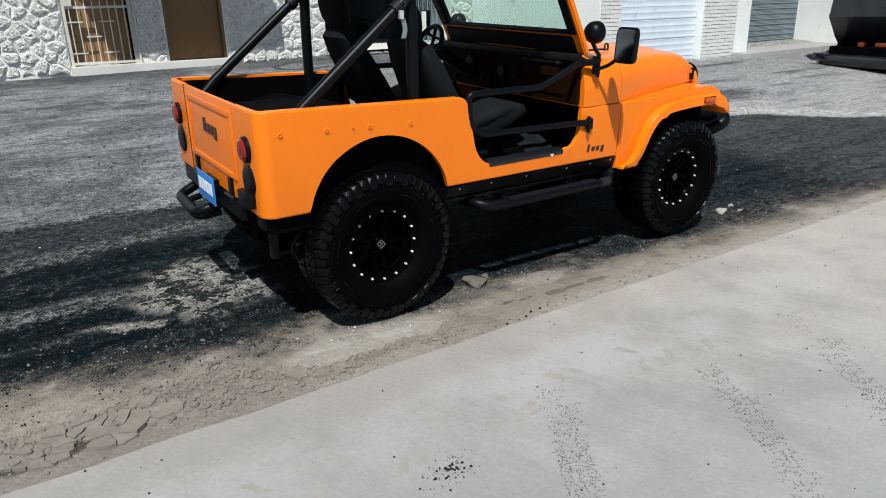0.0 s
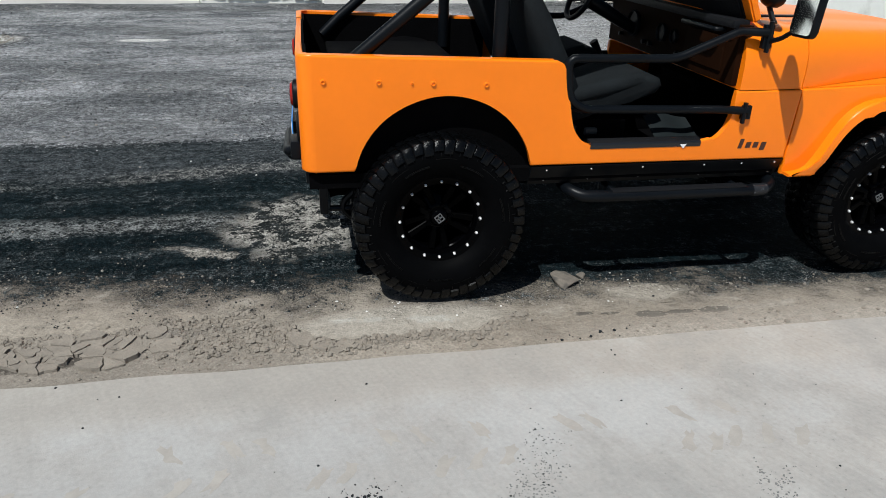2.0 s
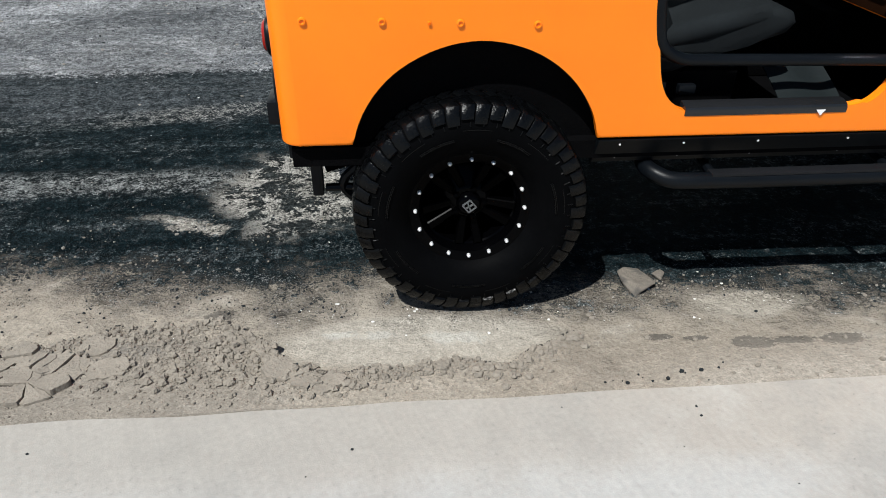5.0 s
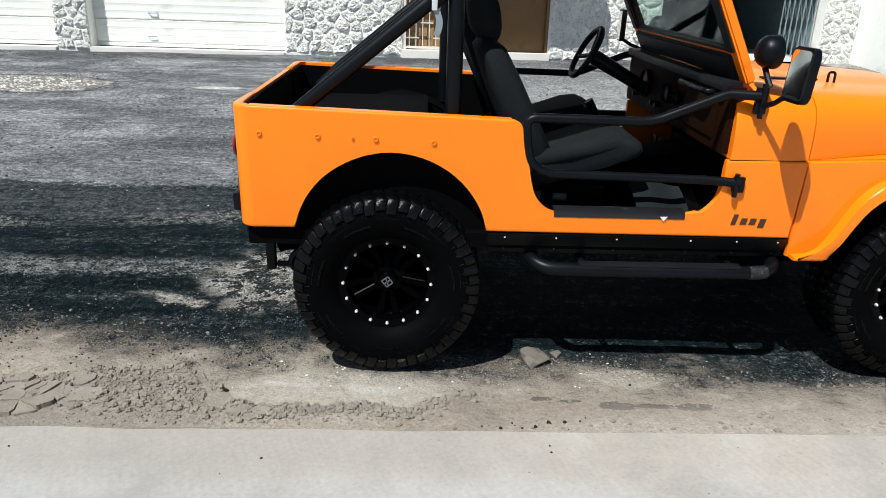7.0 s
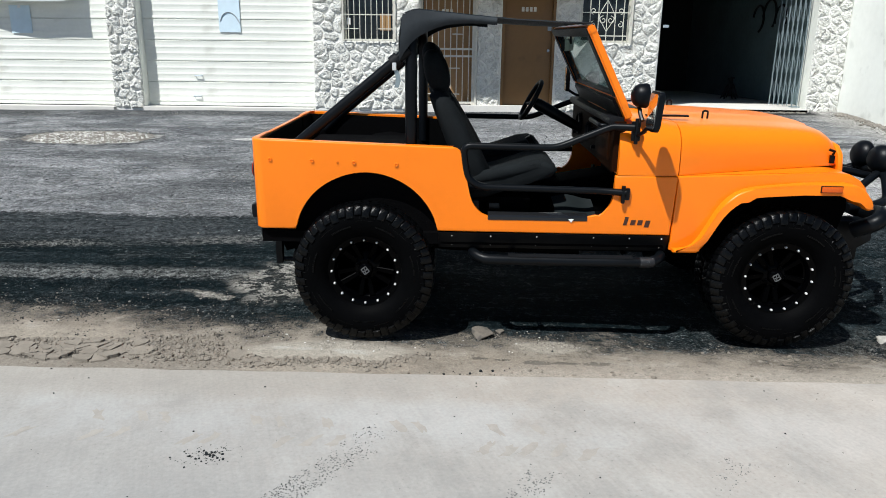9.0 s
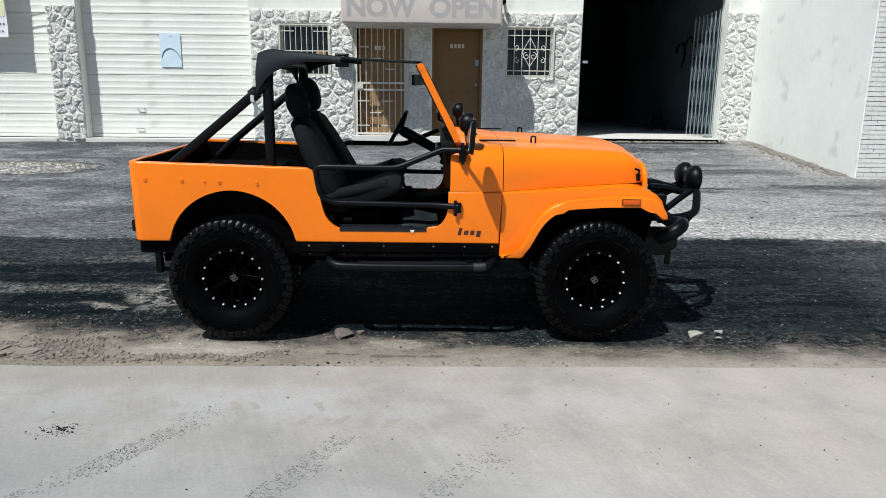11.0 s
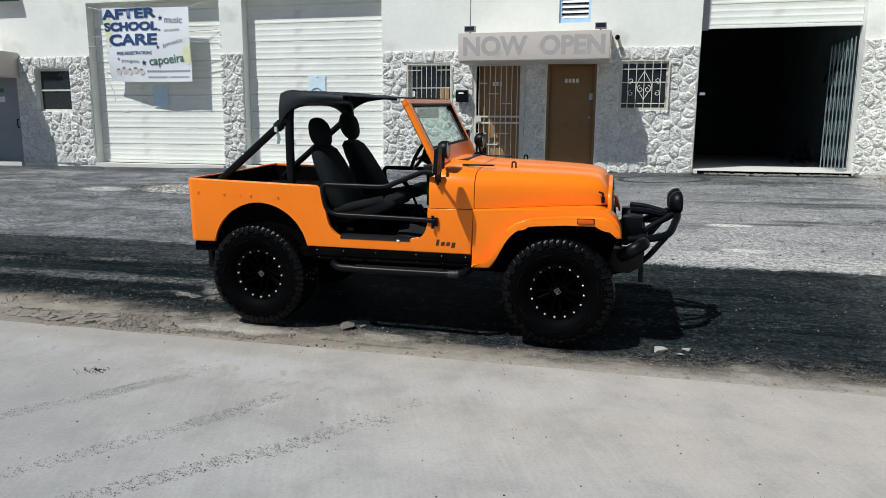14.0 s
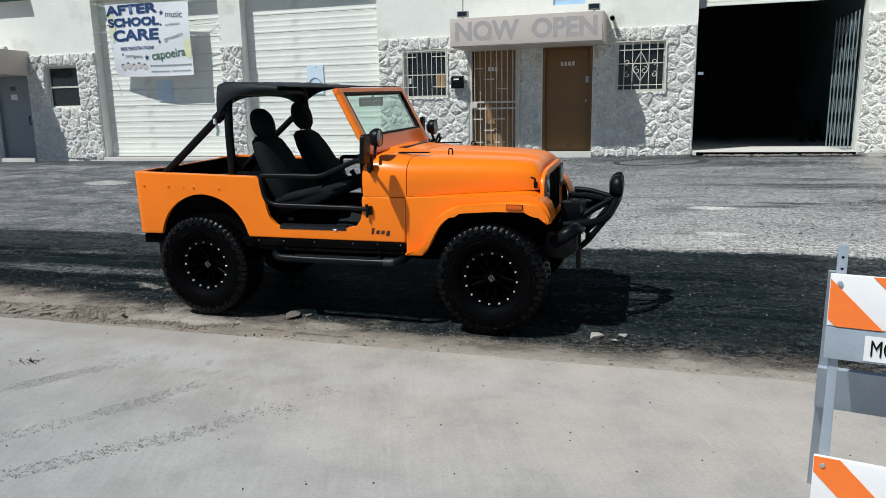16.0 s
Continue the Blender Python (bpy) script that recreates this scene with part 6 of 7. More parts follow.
    for o in (casing, mg):
        o.data.transform(turn)


both(tube_door)

# front bumper
bumper = part("front_bumper", tubem([(2.80, -0.64, 0.70), (2.88, -0.72, 0.765), (2.945, -0.66, 0.80), (2.95, -0.45, 0.765), (2.95, 0.45, 0.765), (2.945, 0.66, 0.80), (2.88, 0.72, 0.765), (2.80, 0.64, 0.70)], 0.047, seg=14, corner=0.06), BLACK, jeep, "black tubular front bumper with a raised stinger hoop")
part("stinger_hoop", tubem([(2.84, -0.47, 0.79), (3.02, -0.44, 0.80), (3.14, -0.36, 0.82), (3.21, -0.17, 0.935), (3.21, -0.05, 0.94), (3.21, 0.05, 0.94), (3.21, 0.17, 0.935), (3.14, 0.36, 0.82), (3.02, 0.44, 0.80), (2.84, 0.47, 0.79)], 0.028, seg=14, corner=0.06), BLACK, bumper)
for s in (-1, 1):
    part("stinger_brace", tubem([(3.12, s * 0.34, 0.80), (3.0, s * 0.33, 0.64), (2.93, s * 0.33, 0.58)], 0.022, seg=10, corner=0.04), BLACK, bumper)
    part("upper_bar", tubem([(2.86, s * 0.15, 0.965), (2.98, s * 0.14, 0.957), (3.15, s * 0.11, 0.915)], 0.024, seg=10, corner=0.04), BLACK, bumper)
    part("hoop_brace", tubem([(3.19, s * 0.13, 0.945), (3.04, s * 0.22, 0.87), (2.93, s * 0.27, 0.80)], 0.024, seg=10), BLACK, bumper)
    part("hanging_plate", boxm(2.93, 2.965, s * 0.42 - 0.012, s * 0.42 + 0.012, 0.46, 0.72, bevel=0.004), BLACK, bumper)
    part("bumper_mount", prismm([(2.60, 0.58), (2.86, 0.56), (2.95, 0.62), (2.95, 0.74), (2.60, 0.74)], s * 0.52 - 0.06, s * 0.52 + 0.06, bevel=0.01), BLACK, bumper)
    lamp = part("fog_lamp", lathem([(3.13, 0.0), (3.132, 0.05), (3.148, 0.073), (3.175, 0.091), (3.205, 0.094), (3.217, 0.089), (3.211, 0.08)], seg=24, centre=(0.012, s * 0.1, 1.021), axis="x", cap=False), BLACK, bumper, "round black lamp")
    part("lamp_cover", lathem([(3.211, 0.083), (3.23, 0.063), (3.236, 0.0)], seg=24, centre=(0.012, s * 0.1, 1.021), axis="x", cap=False), BLACK, lamp)
    part("lamp_foot", tubem([(3.19, s * 0.1, 0.945), (3.2, s * 0.1, 0.925)], 0.02, seg=8), BLACK, lamp)
winch = part("winch", lathem([(-0.22, 0.06), (-0.21, 0.07), (0.21, 0.07), (0.22, 0.06)], seg=18, centre=(2.88, 0, 0.85)), BLACK, bumper, "black winch drum")
part("winch_plate", boxm(2.78, 2.95, -0.36, 0.36, 0.755, 0.785, bevel=0.005), BLACK, bumper)
for y in (-0.25, 0.25):
    part("winch_end", boxm(2.80, 2.95, y - 0.05, y + 0.05, 0.785, 0.93, bevel=0.015), BLACK, winch)

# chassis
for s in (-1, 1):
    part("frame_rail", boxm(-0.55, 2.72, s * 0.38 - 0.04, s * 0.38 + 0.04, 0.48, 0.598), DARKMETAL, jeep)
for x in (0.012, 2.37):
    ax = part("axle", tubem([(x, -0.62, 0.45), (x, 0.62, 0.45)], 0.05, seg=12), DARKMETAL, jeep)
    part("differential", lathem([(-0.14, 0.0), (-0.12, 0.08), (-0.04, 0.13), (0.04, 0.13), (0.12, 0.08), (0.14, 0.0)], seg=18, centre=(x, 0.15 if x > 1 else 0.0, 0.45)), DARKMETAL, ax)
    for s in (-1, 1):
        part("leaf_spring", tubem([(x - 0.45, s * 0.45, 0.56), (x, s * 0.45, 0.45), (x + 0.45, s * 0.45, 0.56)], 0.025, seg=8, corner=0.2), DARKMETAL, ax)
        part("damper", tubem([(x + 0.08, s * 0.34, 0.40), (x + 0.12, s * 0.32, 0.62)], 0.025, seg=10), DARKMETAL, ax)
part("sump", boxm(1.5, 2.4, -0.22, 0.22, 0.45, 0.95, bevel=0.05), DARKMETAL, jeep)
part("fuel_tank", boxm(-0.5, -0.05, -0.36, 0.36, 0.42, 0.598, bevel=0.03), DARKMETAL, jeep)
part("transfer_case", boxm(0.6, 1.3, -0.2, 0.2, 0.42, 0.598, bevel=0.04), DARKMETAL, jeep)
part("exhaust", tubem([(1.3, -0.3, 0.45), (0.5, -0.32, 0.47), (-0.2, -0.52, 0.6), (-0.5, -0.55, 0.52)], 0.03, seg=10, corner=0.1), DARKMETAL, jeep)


# wheels
def wheel_meshes():
    R = 0.403
    half = [(0.088, 0.205), (0.118, 0.218), (0.146, 0.258), (0.155, 0.305), (0.154, 0.335), (0.148, 0.362), (0.134, R - 0.014), (0.10, R - 0.009), (0.05, R - 0.007)]
    prof = half + [(-y, r) for y, r in half[::-1]]
    tyre = finish("tyre", lathem(prof, seg=64, cap=False), RUBBER, True)
    bm = bmesh.new()

    def strip(pts, a0, wid, lift):
        """One rubber block along a curved line of (across, radius, skew), chamfered on top."""
        rows = []
        for i, (y, r, sk) in enumerate(pts):
            p, q = pts[max(0, i - 1)], pts[min(len(pts) - 1, i + 1)]
            t = Vector((q[0] - p[0], q[1] - p[1])).normalized()
            nn = Vector((-t.y, t.x)) if -t.y * y + t.x * 0.3 > 0 or abs(y) < 0.06 and t.x > 0 else Vector((t.y, -t.x))
            end = i in (0, len(pts) - 1)
            row = []
            for da, up in ((0, -0.004), (0, lift * 0.72), (0.14 if not end else 0.2, lift), (0.86 if not end else 0.8, lift), (1, lift * 0.72), (1, -0.004)):
                k = (lift * 0.35 if end and up > 0 else 0)
                aa = a0 + sk + da * wid
                rr, yy = r + nn.y * (up - k), y + nn.x * (up - k)
                row.append(bm.verts.new((rr * math.cos(aa), yy, rr * math.sin(aa))))
            rows.append(row)
        for u, v in zip(rows, rows[1:]):
            for k in range(5):
                bm.faces.new((u[k], u[k + 1], v[k + 1], v[k]))
        bm.faces.new(rows[0]), bm.faces.new(rows[-1][::-1])

    N = 50
    st = 2 * math.pi / N
    for i in range(N):
        a = i * st
        for s in (-1, 1):
            o = a + (0 if s > 0 else st / 2)
            low = 0.337 if i % 2 else 0.352
            # shoulder block, bent over the edge and running down the sidewall
            strip([(s * 0.078, R - 0.008, -s * 0.05), (s * 0.105, R - 0.009, -s * 0.03), (s * 0.133, R - 0.0145, 0.0), (s * 0.1475, 0.3625, 0.012), (s * 0.1535, low, 0.016)], o, st * (0.9 if i % 2 else 0.86), 0.0095)
            strip([(s * 0.012, R - 0.007, s * 0.02), (s * 0.042, R - 0.007, -s * 0.02), (s * 0.07, R - 0.008, s * 0.03)], o + st * 0.35, st * 0.78, 0.0105)
        # thin ribs between the shoulder blocks
        for s in (-1, 1):
            strip([(s * 0.1525, 0.345, 0), (s * 0.1545, 0.328, 0)], a + st * 0.3 + (0 if s > 0 else st / 2), 0.012, 0.0035)
    # thin raised arcs on the sidewall
    for s in (-1, 1):
        for r, k, w in ((0.318, 9, 0.3), (0.292, 7, 0.42), (0.287, 7, 0.42)):
            for i in range(k):
                for q in range(4):
                    strip([(s * 0.1553, r, 0), (s * 0.1551, r - 0.0025, 0)], i * 2 * math.pi / k + q * w / 4, w / 4, 0.0012)
    bmesh.ops.recalc_face_normals(bm, faces=bm.faces)
    tread = finish("tread", bm, TREADM, True)
    bm = bmesh.new()
    # barrel, stepped lip and dished centre
    lathe(bm, [(-0.13, 0.213), (-0.139, 0.211), (-0.137, 0.2), (-0.130, 0.178), (-0.118, 0.172), (-0.112, 0.168), (-0.095, 0.166), (-0.09, 0.161), (-0.03, 0.157), (0.09, 0.18), (0.13, 0.2), (0.13, 0.213)], seg=56, cap=False)
    lathe(bm, [(-0.128, 0.213), (-0.10, 0.207), (0.10, 0.207), (0.128, 0.213)], seg=48, cap=False)
    lathe(bm, [(-0.02, 0.16), (-0.045, 0.10), (-0.08, 0.065), (-0.085, 0.05), (-0.085, 0.0)], seg=40, cap=False)
    dish = Matrix.Translation((0, 0.038, 0))
    for v in bm.verts:
        v.co = dish @ v.co
    rim = finish("wheel", bm, RIM, True)
    bm = bmesh.new()
    for d in (-0.17, 0.17):
        p0, p1 = Vector((0.05 * math.cos(d * 1.8), 0, 0.05 * math.sin(d * 1.8))), Vector((0.165 * math.cos(d * 1.25), 0, 0.165 * math.sin(d * 1.25)))
        sd = (p1 - p0).cross(Vector((0, 1, 0))).normalized()
        vs = []
        for p, w, y in ((p0, 0.013, -0.078), (p1, 0.017, -0.104)):
            for yy in (y, y + 0.035):
                vs += [bm.verts.new(p - sd * w + Vector((0, yy, 0))), bm.verts.new(p + sd * w + Vector((0, yy, 0)))]
        for f in ((0, 1, 5, 4), (2, 6, 7, 3), (0, 4, 6, 2), (1, 3, 7, 5), (0, 2, 3, 1), (4, 5, 7, 6)):
            bm.faces.new([vs[k] for k in f])
    bmesh.ops.bevel(bm, geom=list(bm.edges), offset=0.004, segments=1, affect="EDGES")
    spoke = finish("spoke", bm, SPOKEM)
    cap = finish("centre_cap", lathem([(-0.07, 0.046), (-0.106, 0.041), (-0.113, 0.034), (-0.115, 0.02), (-0.116, 0.0)], seg=24, cap=False), RIM, True)
    # plain slanting bars on the cap
    bm = bmesh.new()
    for x0, z0, x1, z1, w in ((-0.024, 0.004, 0.002, 0.024, 0.0025), (0.002, 0.024, 0.024, -0.004, 0.0025), (0.024, -0.004, -0.002, -0.024, 0.0025), (-0.002, -0.024, -0.024, 0.004, 0.0025), (-0.013, -0.009, 0.013, 0.009, 0.003), (-0.006, 0.013, 0.004, -0.016, 0.0025)):
        d = Vector((x1 - x0, z1 - z0)).normalized() * w
        prism(bm, [(x0 - d.y, z0 + d.x), (x0 + d.y, z0 - d.x), (x1 + d.y, z1 - d.x), (x1 - d.y, z1 + d.x)], -0.1185, -0.1145)
    mark = finish("cap_mark", bm, MARKM)
    bolt = finish("bolt", lathem([(-0.132, 0.0075), (-0.142, 0.0072), (-0.147, 0.0045), (-0.149, 0.0)], seg=8, cap=False), CHROME, True)
    nut = finish("wheel_nut", lathem([(-0.08, 0.011), (-0.1, 0.01), (-0.104, 0.0)], seg=6, cap=False), SPOKEM)
    for me in (spoke, cap, mark, bolt, nut):
        me.transform(dish)
    return tyre, tread, rim, cap, mark, bolt, nut, spoke


TYRE, TREAD, RIMM, CAP, MARK, BOLT, NUT, SPOKE = wheel_meshes()


def wheel(x, y, z, flip, spin):
    w = new("wheel", RIMM)
    w.parent = jeep
    w.matrix_local = pose(x, y, z, 0, 0, 180 if flip else 0) @ pose(0, 0, 0, 0, spin, 0)
    tagged(w, "gloss black wheel with a ring of polished bolts")
    for nm, me in (("tyre", TYRE), ("tread", TREAD), ("centre_cap", CAP)):
        shared(nm, me, w)
    shared("cap_mark", MARK, w)
    for i in range(16):
        a = 2 * math.pi * i / 16
        shared("bolt", BOLT, w, (0.19 * math.cos(a), 0, 0.19 * math.sin(a)))
    for i in range(5):
        sp = shared("spoke", SPOKE, w)
        sp.rotation_euler = (0, 2 * math.pi * i / 5 + 0.3, 0)
        a = 2 * math.pi * i / 5
        shared("wheel_nut", NUT, w, (0.055 * math.cos(a), 0, 0.055 * math.sin(a)))


for x, y, z, flip, spin in ((0.002, -0.666, 0.437, False, 0), (2.362, -0.666, 0.437, False, 4), (0.002, 0.666, 0.437, True, 5), (2.362, 0.666, 0.437, True, 70)):
    wheel(x, y, z, flip, spin)


# ---- things on the facade ----
sign = thing("sign_box", (1.08, 11.88, 2.91), "faded beige box sign above two doors", "sign")
sb = bmesh.new()
prism(sb, [(0.0, 0.0), (0.0, 0.535), (1.06, 0.60), (1.06, 0.02)], 0, 2.91, axis="x", bevel=0.006)
part("casing", sb, SIGN, sign)
part("face_panel", boxm(0.02, 2.89, -0.012, -0.001, 0.02, 0.51, bevel=0.004), SIGN, sign)
words("lettering", "NOW  OPEN", 0.47, sign, SIGNLET, pose(1.455, -0.0125, 0.265, 90, 0, 0), squeeze=1.0, label="faded grey capital letters", bold=0.02, depth=0.0004)

for x, pipe in ((1.22, True), (3.78, False)):
    fl = thing("flood_light", (x, 12.35, 3.5), "small grey flood light on the sign box", "flood light", "flood lights over the sign")
    part("housing", boxm(-0.11, 0.11, -0.07, 0.06, 0.03, 0.14, bevel=0.012), GREYDOOR, fl)
    part("glass", boxm(-0.09, 0.09, -0.078, -0.068, 0.045, 0.125), DARKGLASS, fl)
    part("bracket", tubem([(0, 0, -0.02), (0, 0.02, 0.05)], 0.015, seg=8), GREYDOOR, fl)
    if pipe:
        part("conduit", tubem([(0.0, 0.0, 0.12), (0.0, 0.02, 1.2)], 0.012, seg=8), GREYDOOR, fl)

# a bullet camera pointing out from the wall, not a lamp
camr = thing("bullet_camera", (4.12, 12.95, 3.36), "small black bullet camera on a pale bracket", "wall lamp")
part("arm", tubem([(0.05, 0, -0.12), (0.03, -0.08, -0.05), (0.0, -0.14, 0.03)], 0.03, seg=10, corner=0.03), BARS, camr)
part("head", lathem([(-0.24, 0.045), (-0.245, 0.03), (-0.2, 0.028), (-0.2, 0.0)], seg=18, centre=(-0.02, 0, 0.05), cap=False), BLACK, camr)
part("body", lathem([(-0.242, 0.046), (-0.10, 0.042), (-0.09, 0.0)], seg=18, centre=(-0.02, 0, 0.05), cap=False), BLACK, camr)

mb = thing("mailbox", (0.84, 12.86, 2.17), "small black wall mailbox on the stone facing", "mailbox")
part("box", boxm(0, 0.26, -0.1, 0.0, 0, 0.22, bevel=0.01), BLACK, mb)
part("lid", prismm([(-0.115, 0.222), (0.0, 0.26), (0.0, 0.224)], -0.005, 0.265, axis="x"), BLACK, mb)
part("label_strip", boxm(0.06, 0.17, -0.104, -0.1005, 0.17, 0.2), WHITEREF, mb)

rd = thing("round_plate", (3.9, 12.84, 2.78), "small round painted cover plate on the wall", "cover plate")
part("disc", lathem([(-0.035, 0.0), (-0.035, 0.05), (-0.02, 0.06), (0.03, 0.06)], seg=20, cap=False), BARS, rd)

# awning sign over the grey door
aw = thing("awning", (-17.6, 11.78, 2.79), "beige box awning with a white sign panel", "awning")
part("casing", boxm(0, 7.28, 0, 1.15, 0, 0.6, bevel=0.008), SIGN, aw)
part("sign_panel", boxm(4.2, 7.25, -0.012, -0.001, 0.02, 0.58, bevel=0.003), WHITEREF, aw, "white sign panel")
for i in range(7):
    part("number_bar", boxm(4.88 + i * 0.34, 5.1 + i * 0.34, -0.018, -0.0125, 0.12, 0.48, bevel=0.01), BLACK, aw, "plain dark bar")
part("junction", lathem([(0.6, 0.07), (0.68, 0.06), (0.72, 0.0)], seg=14, centre=(7.05, 0.7, 0), axis="z"), BARS, aw)

hood2 = thing("canopy", (-12.4, 12.74, 4.62), "shallow dark teal canopy high on the wall", "canopy")
part("shell", prismm([(0, 0), (0, 0.06), (0.206, 0.5), (0.206, 0)], 0, 2.25, axis="x"), TEALCLOTH, hood2)

# ---- banner ----
BW, BH = 2.31, 1.66
ban = thing("banner", (-7.75, 12.84, 2.69), "white vinyl banner with blue and green lettering", "banner")


def cloth_y(u, v):
    slack = 0.17 * max(0.0, 1 - v) ** 2 * max(0.0, 1 - u / 0.65) ** 2
    return slack + 0.02 * math.sin(u * 9 + v * 2) * (1 - abs(v - 0.5)) + 0.012 * math.sin(u * 3 - v * 7)


def ban_pt(u, v, out=0.0):
    return (u * BW + 0.03 * (1 - v) * (1 - u), cloth_y(u, v) - out, v * BH - 0.035 * u - 0.02 * math.sin(math.pi * u) * (1 - v))


part("cloth", sheet(40, 28, lambda u, v: ban_pt(u, v), 0.003), CLOTHWHITE, ban)


def lay(ob, out=0.008):
    """Lays a flat print on the slack cloth."""
    m = ob.matrix_basis.copy()
    back = m.inverted()
    for v in ob.data.vertices:
        p = m @ v.co
        a, b = p.x / BW, p.z / BH
        for _ in range(4):
            b = (p.z + 0.035 * a + 0.02 * math.sin(math.pi * a) * (1 - b)) / BH
            a = (p.x - 0.03 * (1 - b) * (1 - a)) / BW
        p.y = cloth_y(a, b) - out
        v.co = back @ p
    return ob


def on_banner(name, text, u, v, size, mat, tilt=0.0, squeeze=1.0, bold=0.0):
    p = ban_pt(u, v)
    return lay(words(name, text, size, ban, mat, pose(p[0], p[1], p[2], 90, 0, 0) @ pose(0, 0, 0, 0, 0, tilt), squeeze=squeeze, depth=0.0, bold=bold))


for text, u, v, size, tilt, wide in (("AFTER", 0.31, 0.915, 0.29, 1, 1.68), ("SCHOOL", 0.32, 0.745, 0.25, 0, 1.42), ("CARE", 0.335, 0.565, 0.34, 0, 1.58)):
    for k, (dx, dz) in enumerate(((-0.012, 0.008), (0.0, -0.008), (0.012, 0.008))):
        # heavy strokes: one print over the other
        p = ban_pt(u, v)
        lay(words("lettering", text, size, ban, NAVY, pose(p[0] + dx, p[1], p[2] + dz, 90, 0, 0) @ pose(0, 0, 0, 0, 0, tilt), squeeze=wide, depth=0.0, bold=0.006), 0.008 + 0.001 * k)
on_banner("lettering", "FREE REGISTRATION!", 0.34, 0.39, 0.105, NAVY, 0, 1.0, 0.002)
on_banner("lettering", "portuguese", 0.29, 0.285, 0.115, GREYP, -4, 1.0, 0.0)
on_banner("lettering", "capoeira", 0.72, 0.30, 0.28, GREENP, 5, 0.95, 0.004)
on_banner("lettering", "music", 0.82, 0.83, 0.215, GREYP, -3, 1.0, 0.001)
on_banner("lettering", "acrobatics", 0.80, 0.70, 0.10, GREYP, 2, 1.0, 0.0)
on_banner("lettering", "gymnastics", 0.80, 0.53, 0.125, GREYP, 12, 1.0, 0.0)


def printed(name, outline, mat, out, label=""):
    """A flat printed patch on the cloth, given in the banner's own x and z."""
    bm = bmesh.new()
    cx, cz = sum(p[0] for p in outline) / len(outline), sum(p[1] for p in outline) / len(outline)
    rows = [[bm.verts.new((cx + (x - cx) * k, 0, cz + (z - cz) * k)) for x, z in outline] for k in (1, 0.7, 0.4)]
    n_ = len(outline)
    for a, b in zip(rows, rows[1:]):
        for k in range(n_):
            bm.faces.new((a[k], a[(k + 1) % n_], b[(k + 1) % n_], b[k]))
    bm.faces.new(rows[-1])
    return lay(part(name, bm, mat, ban, label), out)


def star(u, v, r):
    p = ban_pt(u, v)
    printed("star", [(p[0] + (r if k % 2 == 0 else r * 0.42) * math.sin(k * math.pi / 5), p[2] + (r if k % 2 == 0 else r * 0.42) * math.cos(k * math.pi / 5)) for k in range(10)], NAVY, 0.008)


for u, v, r in ((0.67, 0.86, 0.07), (0.655, 0.70, 0.04), (0.63, 0.47, 0.05), (0.14, 0.31, 0.04), (0.46, 0.26, 0.075)):
    star(u, v, r)
for i in range(17):
    p = ban_pt(0.49 + i * 0.0295, 0.145)
    printed("text_bar", [(p[0], p[2] - 0.02), (p[0] + 0.036, p[2] - 0.02), (p[0] + 0.036, p[2] + 0.022), (p[0], p[2] + 0.022)], GREYP, 0.008)
for i in range(17):
    if i == 8:
        continue
    p = ban_pt(0.50 + i * 0.028, 0.065)
    printed("text_bar", [(p[0], p[2] - 0.018), (p[0] + 0.034, p[2] - 0.018), (p[0] + 0.034, p[2] + 0.018), (p[0], p[2] + 0.018)], GREYP, 0.008)
rnd = random.Random(8)
for i in range(5):
    # the row of little drawings is kept as plain rounded shapes
    p = ban_pt(0.12 + i * 0.075, 0.14 + 0.02 * (i % 2))
    printed("printed_shape", [(p[0] + 0.085 * math.cos(a) * rnd.uniform(0.8, 1.1), p[2] + 0.085 * math.sin(a) * rnd.uniform(0.8, 1.1)) for a in np.linspace(0, 2 * math.pi, 12)[:-1]], PEACHP, 0.008, "pale printed round shape")
    printed("printed_shape", [(p[0] - 0.05, p[2] + 0.03), (p[0] + 0.04, p[2] + 0.035), (p[0] + 0.03, p[2] + 0.065), (p[0] - 0.03, p[2] + 0.06)], GREYP, 0.01, "dark printed cap shape")
for cx, cz, rx, rz in ((0.05, 0.70, 0.10, 0.36), (0.96, 0.36, 0.12, 0.24)):
    p = ban_pt(cx, cz)
    printed("printed_blot", [(min(BW - 0.01, max(0.012, p[0] + rx * math.cos(a) * rnd.uniform(0.75, 1.1))), p[2] + rz * math.sin(a) * rnd.uniform(0.8, 1.1)) for a in np.linspace(0, 2 * math.pi, 24)[:-1]], YELLOWP, 0.006, "yellow printed blot")
for z in (0.78, 1.02):
    part("wire", tubem([(-0.5, 0.05, z + 0.02), (0.0, 0.0, z), ], 0.006, seg=6), GALV, ban)
    part("wire", tubem([(BW, 0.0, z + 0.06), (BW + 0.68, 0.05, z + 0.09)], 0.008, seg=6), GALV, ban)
part("cord", tubem([(0.0, 0.0, 1.62), (-0.45, 0.08, 1.72)], 0.005, seg=6), BARS, ban)
part("cord", tubem([(BW - 0.02, 0.0, 1.6), (BW + 0.6, 0.08, 1.8)], 0.005, seg=6), BARS, ban)
part("cord", tubem([(0.02, 0.0, 0.02), (0.12, 0.1, -0.25), (0.05, 0.2, -0.45)], 0.005, seg=6, corner=0.1), BARS, ban)

